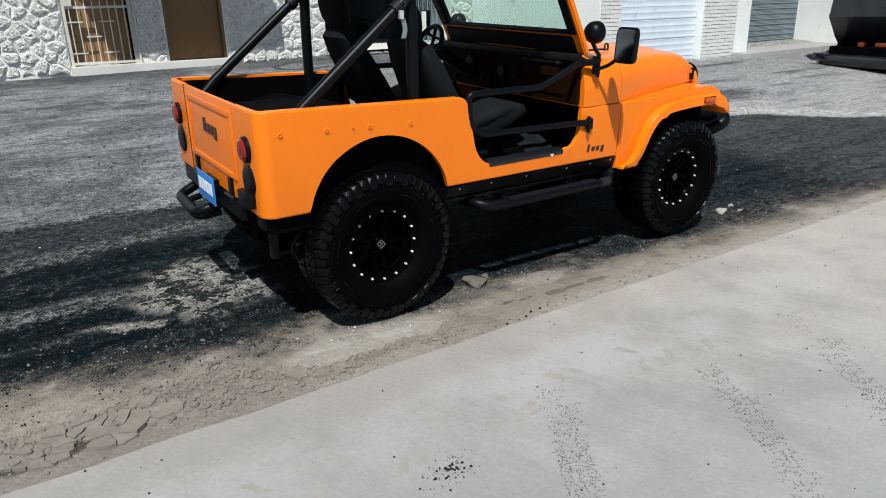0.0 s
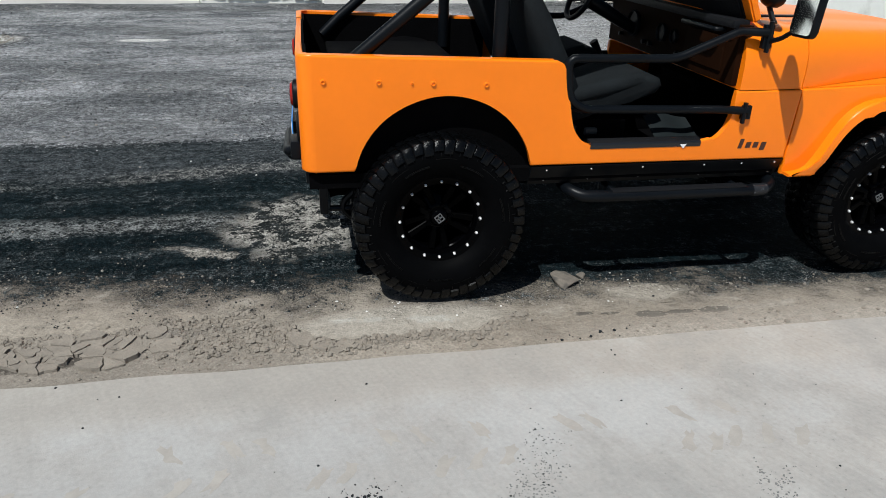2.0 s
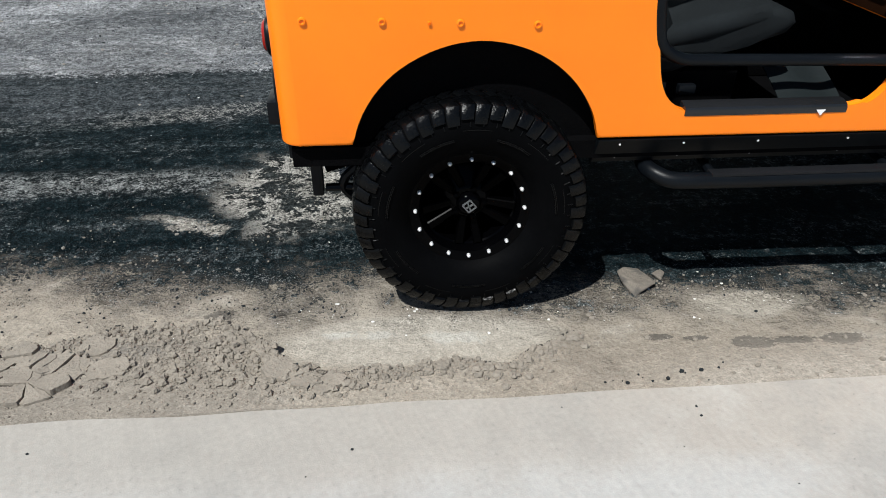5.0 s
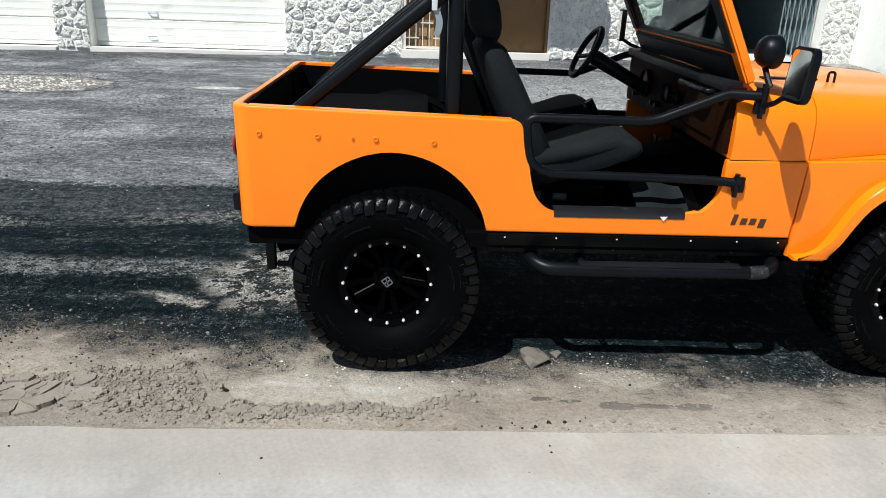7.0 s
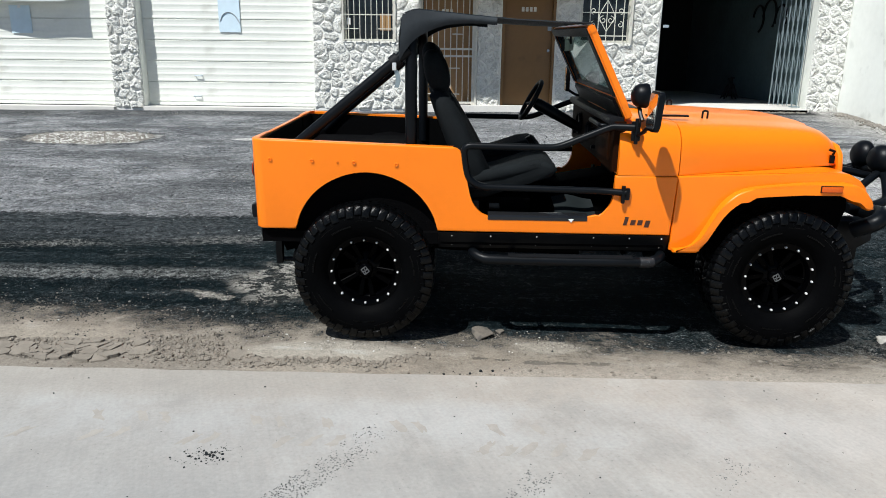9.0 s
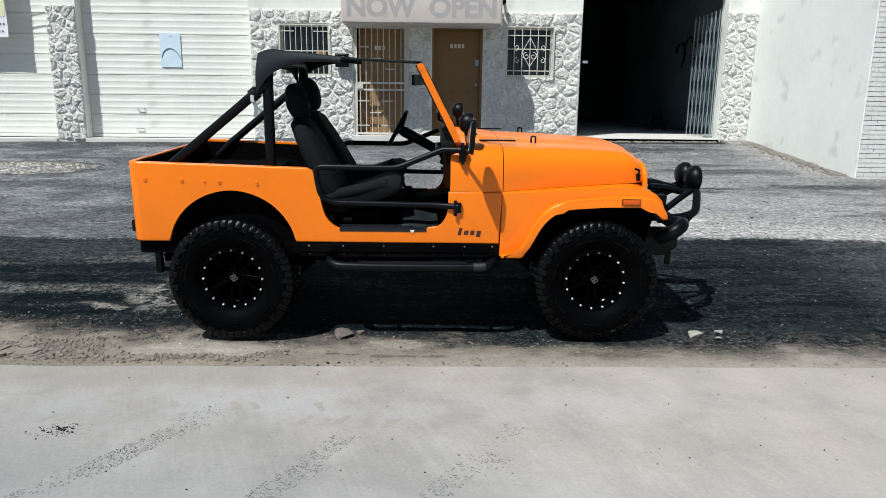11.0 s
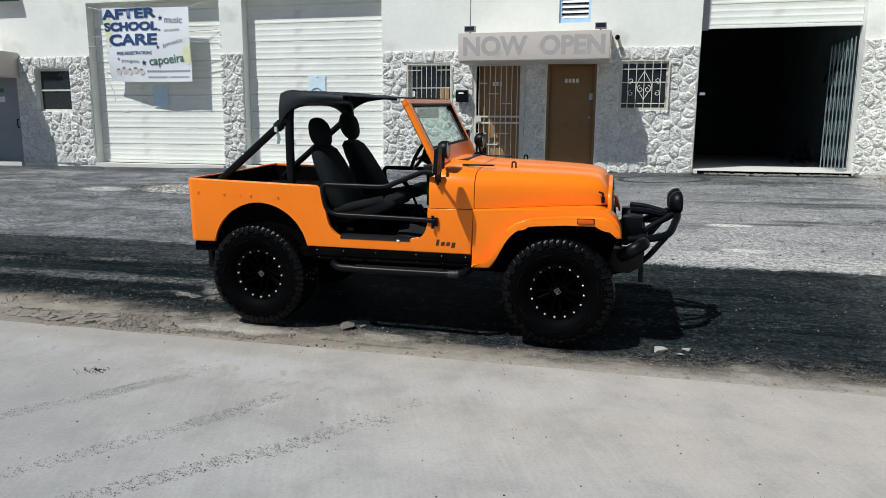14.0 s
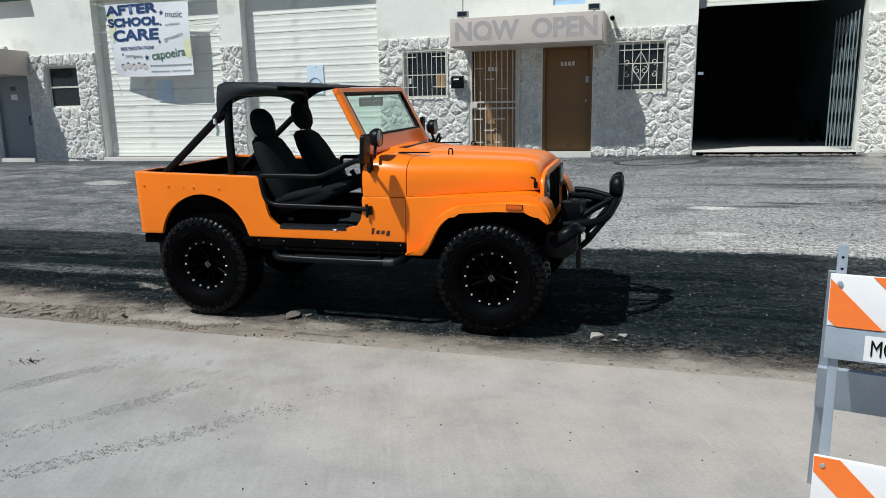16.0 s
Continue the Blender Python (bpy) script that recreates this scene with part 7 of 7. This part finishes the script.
for x0, x1, z0, z1 in ((-6.73, -6.32, 2.08, 2.59), (-2.68, -2.27, 2.14, 2.79)):
    pp = thing("paper_notice", (x0, 13.18, z0), "pale blue paper notice taped to a shutter", "notice", "notices on the shutters")
    part("paper", sheet(8, 6, lambda u, v: (u * (x1 - x0), -0.004 - 0.006 * math.sin(u * 5 + v * 3) ** 2, v * (z1 - z0)), 0.002), PAPER, pp)
    part("tape", boxm((x1 - x0) / 2 - 0.03, (x1 - x0) / 2 + 0.03, -0.014, -0.011, z1 - z0 - 0.05, z1 - z0 + 0.02), WHITEREF, pp)
    if x0 > -5:
        part("curved_mark", tubem([(0.03, -0.014, 0.2), (0.08, -0.014, 0.33), (0.2, -0.014, 0.38), (0.32, -0.014, 0.31), (0.4, -0.014, 0.17)], 0.008, seg=6, corner=0.06), GREYDOOR, pp, "dark curved line on the notice")

# folding scissor gate pushed against the workshop jamb
sg = thing("scissor_gate", (8.44, 13.08, 0.87), "folded pale steel scissor gate inside the workshop opening", "gate")
GX, GY = -0.2, 0.75
for i in range(7):
    t = i / 6
    part("upright", boxm(GX * t - 0.009, GX * t + 0.009, GY * t - 0.009, GY * t + 0.009, 0.02, 2.5 - 0.1 * t), GATEM, sg)
for i in range(6):
    for j in range(5):
        z = 0.12 + j * 0.47
        for a, b in ((z, z + 0.44), (z + 0.44, z)):
            part("lattice_strip", tubem([(GX * i / 6, GY * i / 6, a), (GX * (i + 1) / 6, GY * (i + 1) / 6, b)], 0.0035, seg=5), GATEM, sg)
part("foot_plate", boxm(-0.1, 0.05, -0.05, 0.1, 0.0, 0.02), GATEM, sg)
# small things deep in the workshop
for x, y in ((8.45, 16.6), (8.8, 17.4)):
    tb = thing("jack_stand", (x, y, 0.855), "small dark jack stand on the workshop floor", "jack stand", "jack stands in the workshop")
    for a in (-0.14, 0.14):
        for b in (-0.12, 0.12):
            part("leg", tubem([(a, b, 0.0), (a * 0.25, b * 0.25, 0.34)], 0.016, seg=6), BLACK, tb)
    part("post", tubem([(0, 0, 0.2), (0, 0, 0.46)], 0.025, seg=8), BLACK, tb)
    part("saddle", boxm(-0.05, 0.05, -0.03, 0.03, 0.46, 0.5, bevel=0.008), BLACK, tb)
mk = thing("wall_mark", (8.985, 15.2, 2.35), "dark curved marks painted on the workshop wall", "wall marks")
for k, (y, z, r) in enumerate(((0.3, 0.3, 0.28), (0.9, 0.4, 0.34), (1.5, 0.35, 0.3))):
    part("curve_mark", tubem([(0.0, y + r * math.cos(a), z + r * math.sin(a)) for a in np.linspace(-0.4 + k * 0.3, 3.6 + k * 0.4, 16)], 0.03, seg=5), BLACK, mk)
lk = thing("padlock_bracket", (5.72, 12.93, 2.3), "small steel latch on the workshop jamb", "latch")
part("plate", boxm(0.0, 0.1, -0.02, 0.02, 0, 0.05, bevel=0.01), GALV, lk)


# ---- road barrier ----
BR = thing("road_barrier", (5.448, 0.98, SLAB_Z), "striped orange and white folding road barrier on grey legs", "barrier", rz=-12)


def striped(parent, x0, x1, y, z0, z1, start):
    """A board with slanting stripes, each stripe a piece of its own."""
    b = part("board", boxm(x0, x1, y, y + 0.02, z0, z1, bevel=0.006), WHITEREF, parent, "white reflective board")
    h, w, pitch = z1 - z0, 0.14, 0.28
    k = -3
    while x0 + k * pitch < x1:
        a = x0 + k * pitch + start
        poly = [(a, z1), (a + w, z1), (a + w + h * 1.0, z0), (a + h * 1.0, z0)]
        poly = clip(poly, 1, 0, x1 - 0.002)
        poly = clip(poly, -1, 0, -x0 - 0.002) if len(poly) > 2 else poly
        if len(poly) > 2:
            part("stripe", prismm(poly, y - 0.003, y - 0.0005), SAFETY, b, "orange reflective stripe")
        k += 1
    for x in (x0 + 0.03, x1 - 0.03):
        part("bolt", lathem([(y - 0.009, 0.0), (y - 0.008, 0.008), (y - 0.001, 0.009)], seg=8, centre=(x, 0, z1 - 0.03), cap=False), GALV, b)
    return b


L = 1.5
for x in (0.0, L - 0.045):
    leg = part("leg", prismm([(0.0, 0.0), (0.0, 1.1), (0.03, 1.1), (0.03, 0.0)], x + 0.006, x + 0.037, axis="x", bevel=0.003), GALV, BR, "grey steel leg")
    leg2 = part("rear_leg", prismm([(0.42, 0.0), (0.035, 1.0), (0.065, 1.0), (0.45, 0.0)], x - 0.016, x + 0.014, axis="x"), GALV, BR, "grey steel leg")
    for z in (1.02, 1.06):
        part("hole", lathem([(-0.0015, 0.0), (-0.0015, 0.005)], seg=8, centre=(x + 0.022, 0, z), cap=False), BLACK, leg)
striped(BR, -0.01, L, -0.022, 0.822, 1.004, 0.125)
pl = part("name_board", boxm(-0.012, L, -0.022, -0.002, 0.703, 0.819, bevel=0.008), GALV, BR, "blue-grey board with a white label")
part("label_patch", boxm(0.108, 0.62, -0.0245, -0.0225, 0.712, 0.80), WHITEREF, pl)
words("lettering", "MO", 0.08, pl, BLACK, pose(0.163, -0.0265, 0.756, 90, 0, 0), squeeze=0.62, label="dark capital letters")
striped(BR, -0.012, L, -0.022, 0.14, 0.335, -0.057)
rearb = part("rear_board", prismm([(0.235, 0.42), (0.17, 0.60), (0.19, 0.605), (0.255, 0.425)], -0.02, L, axis="x"), GALV, BR, "grey back of the rear board")


# ---- black truck standing off ----
TK = thing("black_truck", (15.4, 6.7, 0.0), "black truck front with an orange lamp strip and black bumper", "truck", rz=0)
ground_t = hz(15.0, 6.7)
part("body", prismm([(-1.25, 0.86), (-1.62, 1.25), (-1.5, 1.62), (-1.35, 2.2), (-0.9, 2.35), (3.2, 2.35), (3.2, 0.7), (-1.1, 0.7)], -0.85, 0.95, bevel=0.05), BLACKTRUCK, TK)
part("bumper", tubem([(-1.5, 0.98, 0.46), (-1.62, 0.8, 0.45), (-1.64, -0.8, 0.42), (-1.4, -1.0, 0.42)], 0.12, seg=14, corner=0.1), BLACKTRUCK, TK)
part("skirt", boxm(-1.5, 3.0, -0.8, 0.9, 0.3, 0.7, bevel=0.03), DARKMETAL, TK)
part("tow_bar", tubem([(-1.6, 0.9, 0.5), (-1.85, 0.98, 0.55)], 0.05, seg=10), BLACKTRUCK, TK)
for a, b in ((-0.75, -0.2), (-0.12, 0.1), (0.3, 0.42)):
    part("lamp_strip", boxm(-1.40, -1.28, a, b, 0.70, 0.78, bevel=0.02), AMBER, TK, "worn orange lamp strip")
part("windscreen", prismm([(-0.85, 2.3), (-0.2, 2.9), (2.2, 2.9), (2.2, 2.3)], -0.75, 0.85, bevel=0.04), BLACKTRUCK, TK)
for x in (-0.7, 2.3):
    for y in (-0.95, 0.75):
        w = part("wheel", lathem([(0, 0.2), (0.02, 0.36), (0.05, 0.42), (0.2, 0.42), (0.23, 0.36), (0.25, 0.2)], seg=28, centre=(x, y, ground_t + 0.42)), RUBBER, TK)


# ---- loose stuff on the ground ----
def clods(name, pts, mat, label, category):
    """Many small uneven lumps as one mesh: (x, y, z, radius, flatness)."""
    rnd = random.Random(len(pts))
    vs, fs = [], []
    for x, y, z, r, flat in pts:
        b = len(vs)
        a0, ax, ay = rnd.uniform(0, 6.3), rnd.uniform(0.75, 1.25), rnd.uniform(0.7, 1.15)
        h, n_ = r * flat * 1.5, 6 if r > 0.0035 else 4
        for up, wid in ((-0.3, 0.85), (0.4, 1.0), (0.85, 0.6)):
            for k in range(n_):
                a = a0 + k * 2 * math.pi / n_ + up * 0.4
                q = r * wid * rnd.uniform(0.72, 1.2)
                vs.append((x + q * ax * math.cos(a), y + q * ay * math.sin(a), z + h * up * rnd.uniform(0.8, 1.15)))
        for row in (0, 1):
            for k in range(n_):
                i, j = b + row * n_ + k, b + row * n_ + (k + 1) % n_
                fs.append((i, j, j + n_, i + n_))
        fs.append(tuple(range(b + 2 * n_, b + 3 * n_)))
    me = bpy.data.meshes.new(name)
    me.from_pydata(vs, [], fs)
    me.materials.append(mat)
    return tagged(new(name, me), label, category, kind="stuff")


rnd = random.Random(21)
dark, pale, mud, dust, chips, soil = [], [], [], [], [], []
def crumb(lo, hi):
    return min(hi, lo / math.sqrt(max(0.002, rnd.random())))


# tyre tracks across the slab: chevrons of small dark crumbs
for (xa, ya), (xb, yb), wid, dens in (((0.91, 1.03), (1.57, 1.89), 0.1, 0.8), ((1.49, 0.53), (2.21, 1.51), 0.1, 0.6), ((1.79, 0.25), (3.02, 1.58), 0.1, 1.2), ((1.22, 1.40), (1.62, 2.05), 0.11, 1.0), ((1.88, 1.02), (2.3, 1.75), 0.1, 0.9), ((2.55, 1.0), (3.1, 1.85), 0.1, 0.7)):
    ln = math.hypot(xb - xa, yb - ya)
    ux, uy = (xb - xa) / ln, (yb - ya) / ln
    for i in range(int(ln / 0.011)):
        s = i * 0.011
        strength = dens * max(0, noise.noise((s * 2.2 + xa * 7, ya, 0)) + 0.5)
        lug = 0.25 + 0.75 * (math.sin(s * 2 * math.pi / 0.075) > -0.2)
        for k in range(16):
            if rnd.random() < strength * lug * 1.2:
                o = (k / 15 - 0.5) * wid * 1.15 + rnd.uniform(-0.008, 0.008)
                sl = s + abs(o) * 0.7 + rnd.uniform(-0.006, 0.006)
                (dark if rnd.random() < 0.04 else dust).append((xa + ux * sl - uy * o, ya + uy * sl + ux * o, SLAB_Z, rnd.uniform(0.0015, 0.0042), 0.5))
# a spill of dark grit
for i in range(150):
    a, q = rnd.uniform(0, 6.3), abs(rnd.gauss(0, 0.65))
    dark.append((0.94 + 0.12 * q * math.cos(a) + 0.03 * q * math.sin(a), 1.82 + 0.075 * q * math.sin(a), SLAB_Z, crumb(0.0016, 0.007), 0.7))
for i in range(480):
    dark.append((rnd.uniform(-2, 6.5), rnd.uniform(-0.5, 2.6), SLAB_Z, rnd.choice((0.0016, 0.0022, 0.003, 0.0045)), 0.7))
# crumbs in the sand and along its crust: many small, few large
def under_car(x, y):
    return 0.9 < x < 4.6 and 3.3 < y < 5.1


for i in range(2200):
    x = rnd.uniform(-1.6, 6.5)
    y = SLAB_Y + 0.02 + abs(rnd.gauss(0, 0.3))
    if y + 0.1 * x > 3.42 or (0.75 < x < 1.75 and y > crust(x)):
        continue
    mud.append((x, y, rough_hz(x, y), crumb(0.0022, 0.012), 0.6))
for i in range(5000):
    x = rnd.uniform(-0.6, 1.8)
    y = crust(x) - abs(rnd.gauss(0, 0.045)) - 0.006
    if y > SLAB_Y + 0.01:
        mud.append((x, y, rough_hz(x, y), crumb(0.0024, 0.016), 0.7))
for i in range(4200):
    x, y = rnd.gauss(0.66, 0.26), rnd.gauss(2.88, 0.09)
    if SLAB_Y + 0.02 < y < crust(x):
        mud.append((x, y, rough_hz(x, y), crumb(0.0023, 0.017), 0.75))
for i in range(14):
    x, y = rnd.gauss(1.93, 0.12), rnd.gauss(2.69, 0.025)
    if y > SLAB_Y:
        dark.append((x, y, rough_hz(x, y), crumb(0.003, 0.009), 0.8))
# grit and pale chips on the dark strip
for i in range(4200):
    x, y = rnd.uniform(-2.2, 7.5), 3.15 + abs(rnd.gauss(0, 1.0))
    if not under_car(x, y) and (x > 2.5 or y + 0.1 * x > 3.5):
        (dark if rnd.random() < 0.93 else pale).append((x, y, rough_hz(x, y), crumb(0.0024, 0.009), 0.7))
for i in range(160):
    x, y = rnd.uniform(-1.5, 7), rnd.uniform(3.0, 6.0)
    if not under_car(x, y):
        chips.append((x, y, rough_hz(x, y), crumb(0.002, 0.008), 0.5))
for i in range(85):
    x, y = rnd.uniform(0.7, 3.0), rnd.gauss(3.15, 0.09)
    chips.append((x, y, rough_hz(x, y), crumb(0.0018, 0.007), 0.5))
for i in range(1500):
    x, y = rnd.uniform(-9, 9), rnd.uniform(6.0, 12.7)
    (dark if rnd.random() < 0.6 else pale).append((x, y, rough_hz(x, y), rnd.uniform(0.005, 0.014), 0.6))
# loose broken tar near the rear wheel, thick where dirt and tar meet
for i in range(22000):
    x, y = rnd.uniform(-1.9, 3.6), 3.54 - 0.1 * x + rnd.gauss(0.0, 0.10) + 0.45 * max(0, rnd.gauss(0, 1)) * (rnd.random() < 0.5)
    if y < crust(x) or y < 2.98 or under_car(x, y) or noise.noise((x * 4.5, y * 4.5, 12)) + 0.12 < rnd.random() * 0.5:
        continue
    q = rnd.random()
    (dark if q < 0.74 else mud if q < 0.92 else pale).append((x, y, rough_hz(x, y), crumb(0.0016, 0.006), 0.8))
# dark crumbs lying along the broken rim
for i in range(2600):
    x = rnd.uniform(-0.9, 1.78)
    if noise.noise((x * 4.5, 3, 0)) + 0.22 > rnd.random() * 0.5:
        y = crust(x) + rnd.gauss(0.0, 0.005)
        soil.append((x, y, rough_hz(x, y), crumb(0.002, 0.006), 0.6))
# pale gravel patch and the broken edges of the asphalt
for i in range(900):
    a, q = rnd.uniform(0, 6.3), math.sqrt(rnd.random())
    x, y = -3.75 + 1.0 * q * math.cos(a), 9.95 + 0.58 * q * math.sin(a)
    pale.append((x, y, rough_hz(x, y), rnd.uniform(0.008, 0.02), 0.6))
for i in range(260):
    x = rnd.uniform(5.9, 8.4)
    y = 12.70 - abs(rnd.gauss(0, 0.06))
    pale.append((x, y, rough_hz(x, y), rnd.uniform(0.01, 0.035), 0.6))
for i in range(600):
    y = rnd.uniform(9.3, 12.6)
    x = 9.12 - abs(rnd.gauss(0, 0.12))
    pale.append((x, y, rough_hz(x, y), rnd.uniform(0.01, 0.035), 0.6))
clods("dark_grit", dark, GRITM, "small dark crumbs of asphalt scattered on the ground", "grit")
clods("track_dust", dust, TRACKM, "grey dust of tyre tracks on the slab", "tyre track")


def lug_prints():
    """Slanting lug prints of a wide tyre: thin ragged pads of pale dust."""
    rnd = random.Random(31)
    vs, fs = [], []
    for row in range(2):
        for i in range(28):
            x, y = -0.4 + i * 0.105 + 0.05 * row, 2.16 - 0.16 * row - 0.0037 * i
            sl = 0.5 if row else -0.5
            x, y = x + rnd.uniform(-0.02, 0.02), y + rnd.uniform(-0.015, 0.015)
            if rnd.random() < 0.5:
                continue
            b = len(vs)
            for k in range(14):
                a = 2 * math.pi * k / 14
                u = 0.03 * max(-0.8, min(0.8, 1.3 * math.cos(a))) * rnd.uniform(0.4, 1.3)
                v = 0.065 * max(-0.8, min(0.8, 1.3 * math.sin(a))) * rnd.uniform(0.5, 1.15)
                vs.append((x + u + v * sl, y + v, SLAB_Z + 0.0006))
            vs.append((x, y, SLAB_Z + 0.0009))
            fs += [(b + k, b + (k + 1) % 14, b + 14) for k in range(14)]
    me = bpy.data.meshes.new("tyre_print")
    me.from_pydata(vs, [], fs)
    me.materials.append(PRINTM)
    tagged(new("tyre_print", me), "tan dusty lug prints of a wide tyre on the slab", "tyre print", kind="stuff")


lug_prints()
clods("pale_chips", pale, PALEROCK, "small pale stone chips scattered on the asphalt", "gravel")
clods("soil_crumbs", soil, DARKCRUMBM, "dark crumbs along the rim of the mud crust", "soil")
clods("white_chips", chips, CHIPM, "tiny bright stone chips on dark ground", "gravel")
clods("mud_crumbs", mud, MUDM, "dry crumbs of mud along the slab", "mud crumbs")


def mud_flakes():
    """A patch of cracked mud: curled plates with gaps."""
    root = thing("cracked_mud", (0, 0, 0), "cracked patch of dry curled mud plates", "dried mud")
    rnd = random.Random(77)
    for cx, cy, n_, spread in ((-0.3, 2.82, 46, 0.2), (-0.02, 2.87, 5, 0.05), (0.86, 2.75, 7, 0.06)):
        pts = [(cx + rnd.gauss(0, spread), cy + rnd.gauss(0, spread * 0.42)) for _ in range(n_)]
        for i, (x, y) in enumerate(pts):
            poly = [(x + 0.085 * math.cos(a) * rnd.uniform(0.6, 1.1), y + 0.065 * math.sin(a) * rnd.uniform(0.7, 1.1)) for a in np.linspace(0, 2 * math.pi, 9)[:-1]]
            for j, (u, v) in enumerate(pts):
                if i != j and len(poly) > 2:
                    poly = clip(poly, u - x, v - y, ((u * u + v * v) - (x * x + y * y)) / 2)
            if len(poly) < 3 or min(p[1] for p in poly) < SLAB_Y + 0.01:
                continue
            mx, my = sum(p[0] for p in poly) / len(poly), sum(p[1] for p in poly) / len(poly)
            fine_ = []
            for p, q in zip(poly, poly[1:] + poly[:1]):
                for k in range(3):
                    u, v = p[0] + (q[0] - p[0]) * k / 3, p[1] + (q[1] - p[1]) * k / 3
                    fine_.append((u + 0.012 * noise.noise((u * 30, v * 30, 0)), v + 0.012 * noise.noise((u * 30, v * 30, 8))))
            poly = [(mx + (p[0] - mx) * 0.975, my + (p[1] - my) * 0.95) for p in fine_]
            tx, ty, h = rnd.uniform(-0.12, 0.12), rnd.uniform(-0.12, 0.12), rnd.uniform(0.007, 0.016)
            bm = bmesh.new()
            z = rough_hz(mx, my)
            lo = [bm.verts.new((p[0], p[1], z - 0.01)) for p in poly]
            hi = [bm.verts.new((mx + (p[0] - mx) * 0.97, my + (p[1] - my) * 0.97, max(z, rough_hz(p[0], p[1])) + h + (p[0] - mx) * tx + (p[1] - my) * ty)) for p in poly]
            for k in range(len(poly)):
                bm.faces.new((lo[k], lo[(k + 1) % len(poly)], hi[(k + 1) % len(poly)], hi[k]))
            bm.faces.new(hi)
            part("mud_plate", bm, MUDM, root, smooth=False)


mud_flakes()


def rubble(x, y, w, d_, h, seed, label):
    rnd = random.Random(seed)
    bm = bmesh.new()
    for _ in range(16):
        p = Vector((rnd.uniform(-1, 1), rnd.uniform(-1, 1), rnd.choice((-0.25, -0.25, 0.55, 0.8, 0.9)) + rnd.uniform(-0.1, 0.1)))
        p.x, p.y = p.x / max(1.0, abs(p.x) + 0.4 * abs(p.y)), p.y / max(1.0, abs(p.y) + 0.4 * abs(p.x))
        bm.verts.new((p.x * w, p.y * d_, p.z * h))
    hull = bmesh.ops.convex_hull(bm, input=bm.verts)
    bmesh.ops.delete(bm, geom=list({v for v in hull["geom_interior"] + hull["geom_unused"] if isinstance(v, bmesh.types.BMVert)}), context="VERTS")
    bmesh.ops.bevel(bm, geom=list(bm.edges), offset=min(w, d_, h) * 0.12, segments=1, affect="EDGES")
    ob = part("broken_stone", bm, CHALKM if x > 4 else ROCKM, None, label, smooth=False)
    ob.location, ob.rotation_euler = (x, y, rough_hz(x, y) + h * 0.15), (0, 0, rnd.uniform(0, 3))
    tagged(ob, category="stone", group="stones on the ground")


rubble(2.10, 3.26, 0.095, 0.075, 0.03, 1, "broken lump of concrete beside the rear wheel")
rubble(2.22, 3.3, 0.04, 0.03, 0.016, 2, "small broken piece of concrete on the dirt")
rubble(4.54, 3.25, 0.075, 0.06, 0.03, 3, "broken pale stone on dark asphalt")
rubble(4.65, 3.18, 0.04, 0.03, 0.016, 4, "small pale stone on dark asphalt")
rubble(4.71, 3.29, 0.045, 0.025, 0.014, 8, "flat pale stone chip on dark asphalt")
rubble(3.21, 0.80, 0.014, 0.012, 0.012, 5, "small white stone on the concrete slab")


# ---- pieces of the walls ----
H = list(OPENINGS.values())
grow = [(a - 0.02, b + 0.02, c, d + 0.02) for a, b, c, d in H]
STONE_TOP = 3.25
stones("stone_facing", -12.9, -8.27, 0.68, STONE_TOP + 0.03, grow, "rough whitewashed stone facing round a grey door", 3)
stones("stone_facing", -4.74, -4.17, 0.7, STONE_TOP + 0.02, [], "rough whitewashed stone pillar between two shutters", 4)
stones("stone_facing", -0.85, 5.68, 0.74, STONE_TOP, grow, "rough whitewashed stone facing round doors and windows", 5)
stones("stone_facing", 8.55, 9.15, 0.78, STONE_TOP + 0.06, [], "rough whitewashed stone pillar beside the open workshop", 6)


for x0, x1, z1 in ((-12.9, -8.27, STONE_TOP + 0.03), (-4.74, -4.17, STONE_TOP + 0.02), (-0.85, 5.68, STONE_TOP), (8.55, 9.15, STONE_TOP + 0.06)):
    bed = wall_with_openings("mortar_bed", x0 + 0.003, x1 - 0.003, 0.62, z1 - 0.01, WALL_Y - 0.026, WALL_Y - 0.0005, grow, MORTAR, "whitewashed mortar between rough stones")
    tagged(bed, category="mortar")


def brick_pilaster(x0, x1, label):
    root = thing("brick_facing", (x0, FRONT_Y, 0.3), label, "brick facing", kind="structure")
    rnd = random.Random(int(x0 * 10))
    bm = bmesh.new()
    for j in range(60):
        z, x = j * 0.07, -0.1 * (j % 2)
        while x < x1 - x0:
            a, b = max(0, x) + 0.004, min(x1 - x0, x + 0.2) - 0.004
            if b - a > 0.02:
                box(bm, a, b, -0.03 - rnd.uniform(0, 0.008), -0.001, z + 0.004, z + 0.064)
            x += 0.2
    part("brick_courses", bm, BRICKW, root, "white painted thin bricks", smooth=False)["kind"] = "stuff"


brick_pilaster(9.16, 9.675, "white painted brick pilaster beside a shutter")
brick_pilaster(12.01, 13.05, "white painted brick pier between shutters")
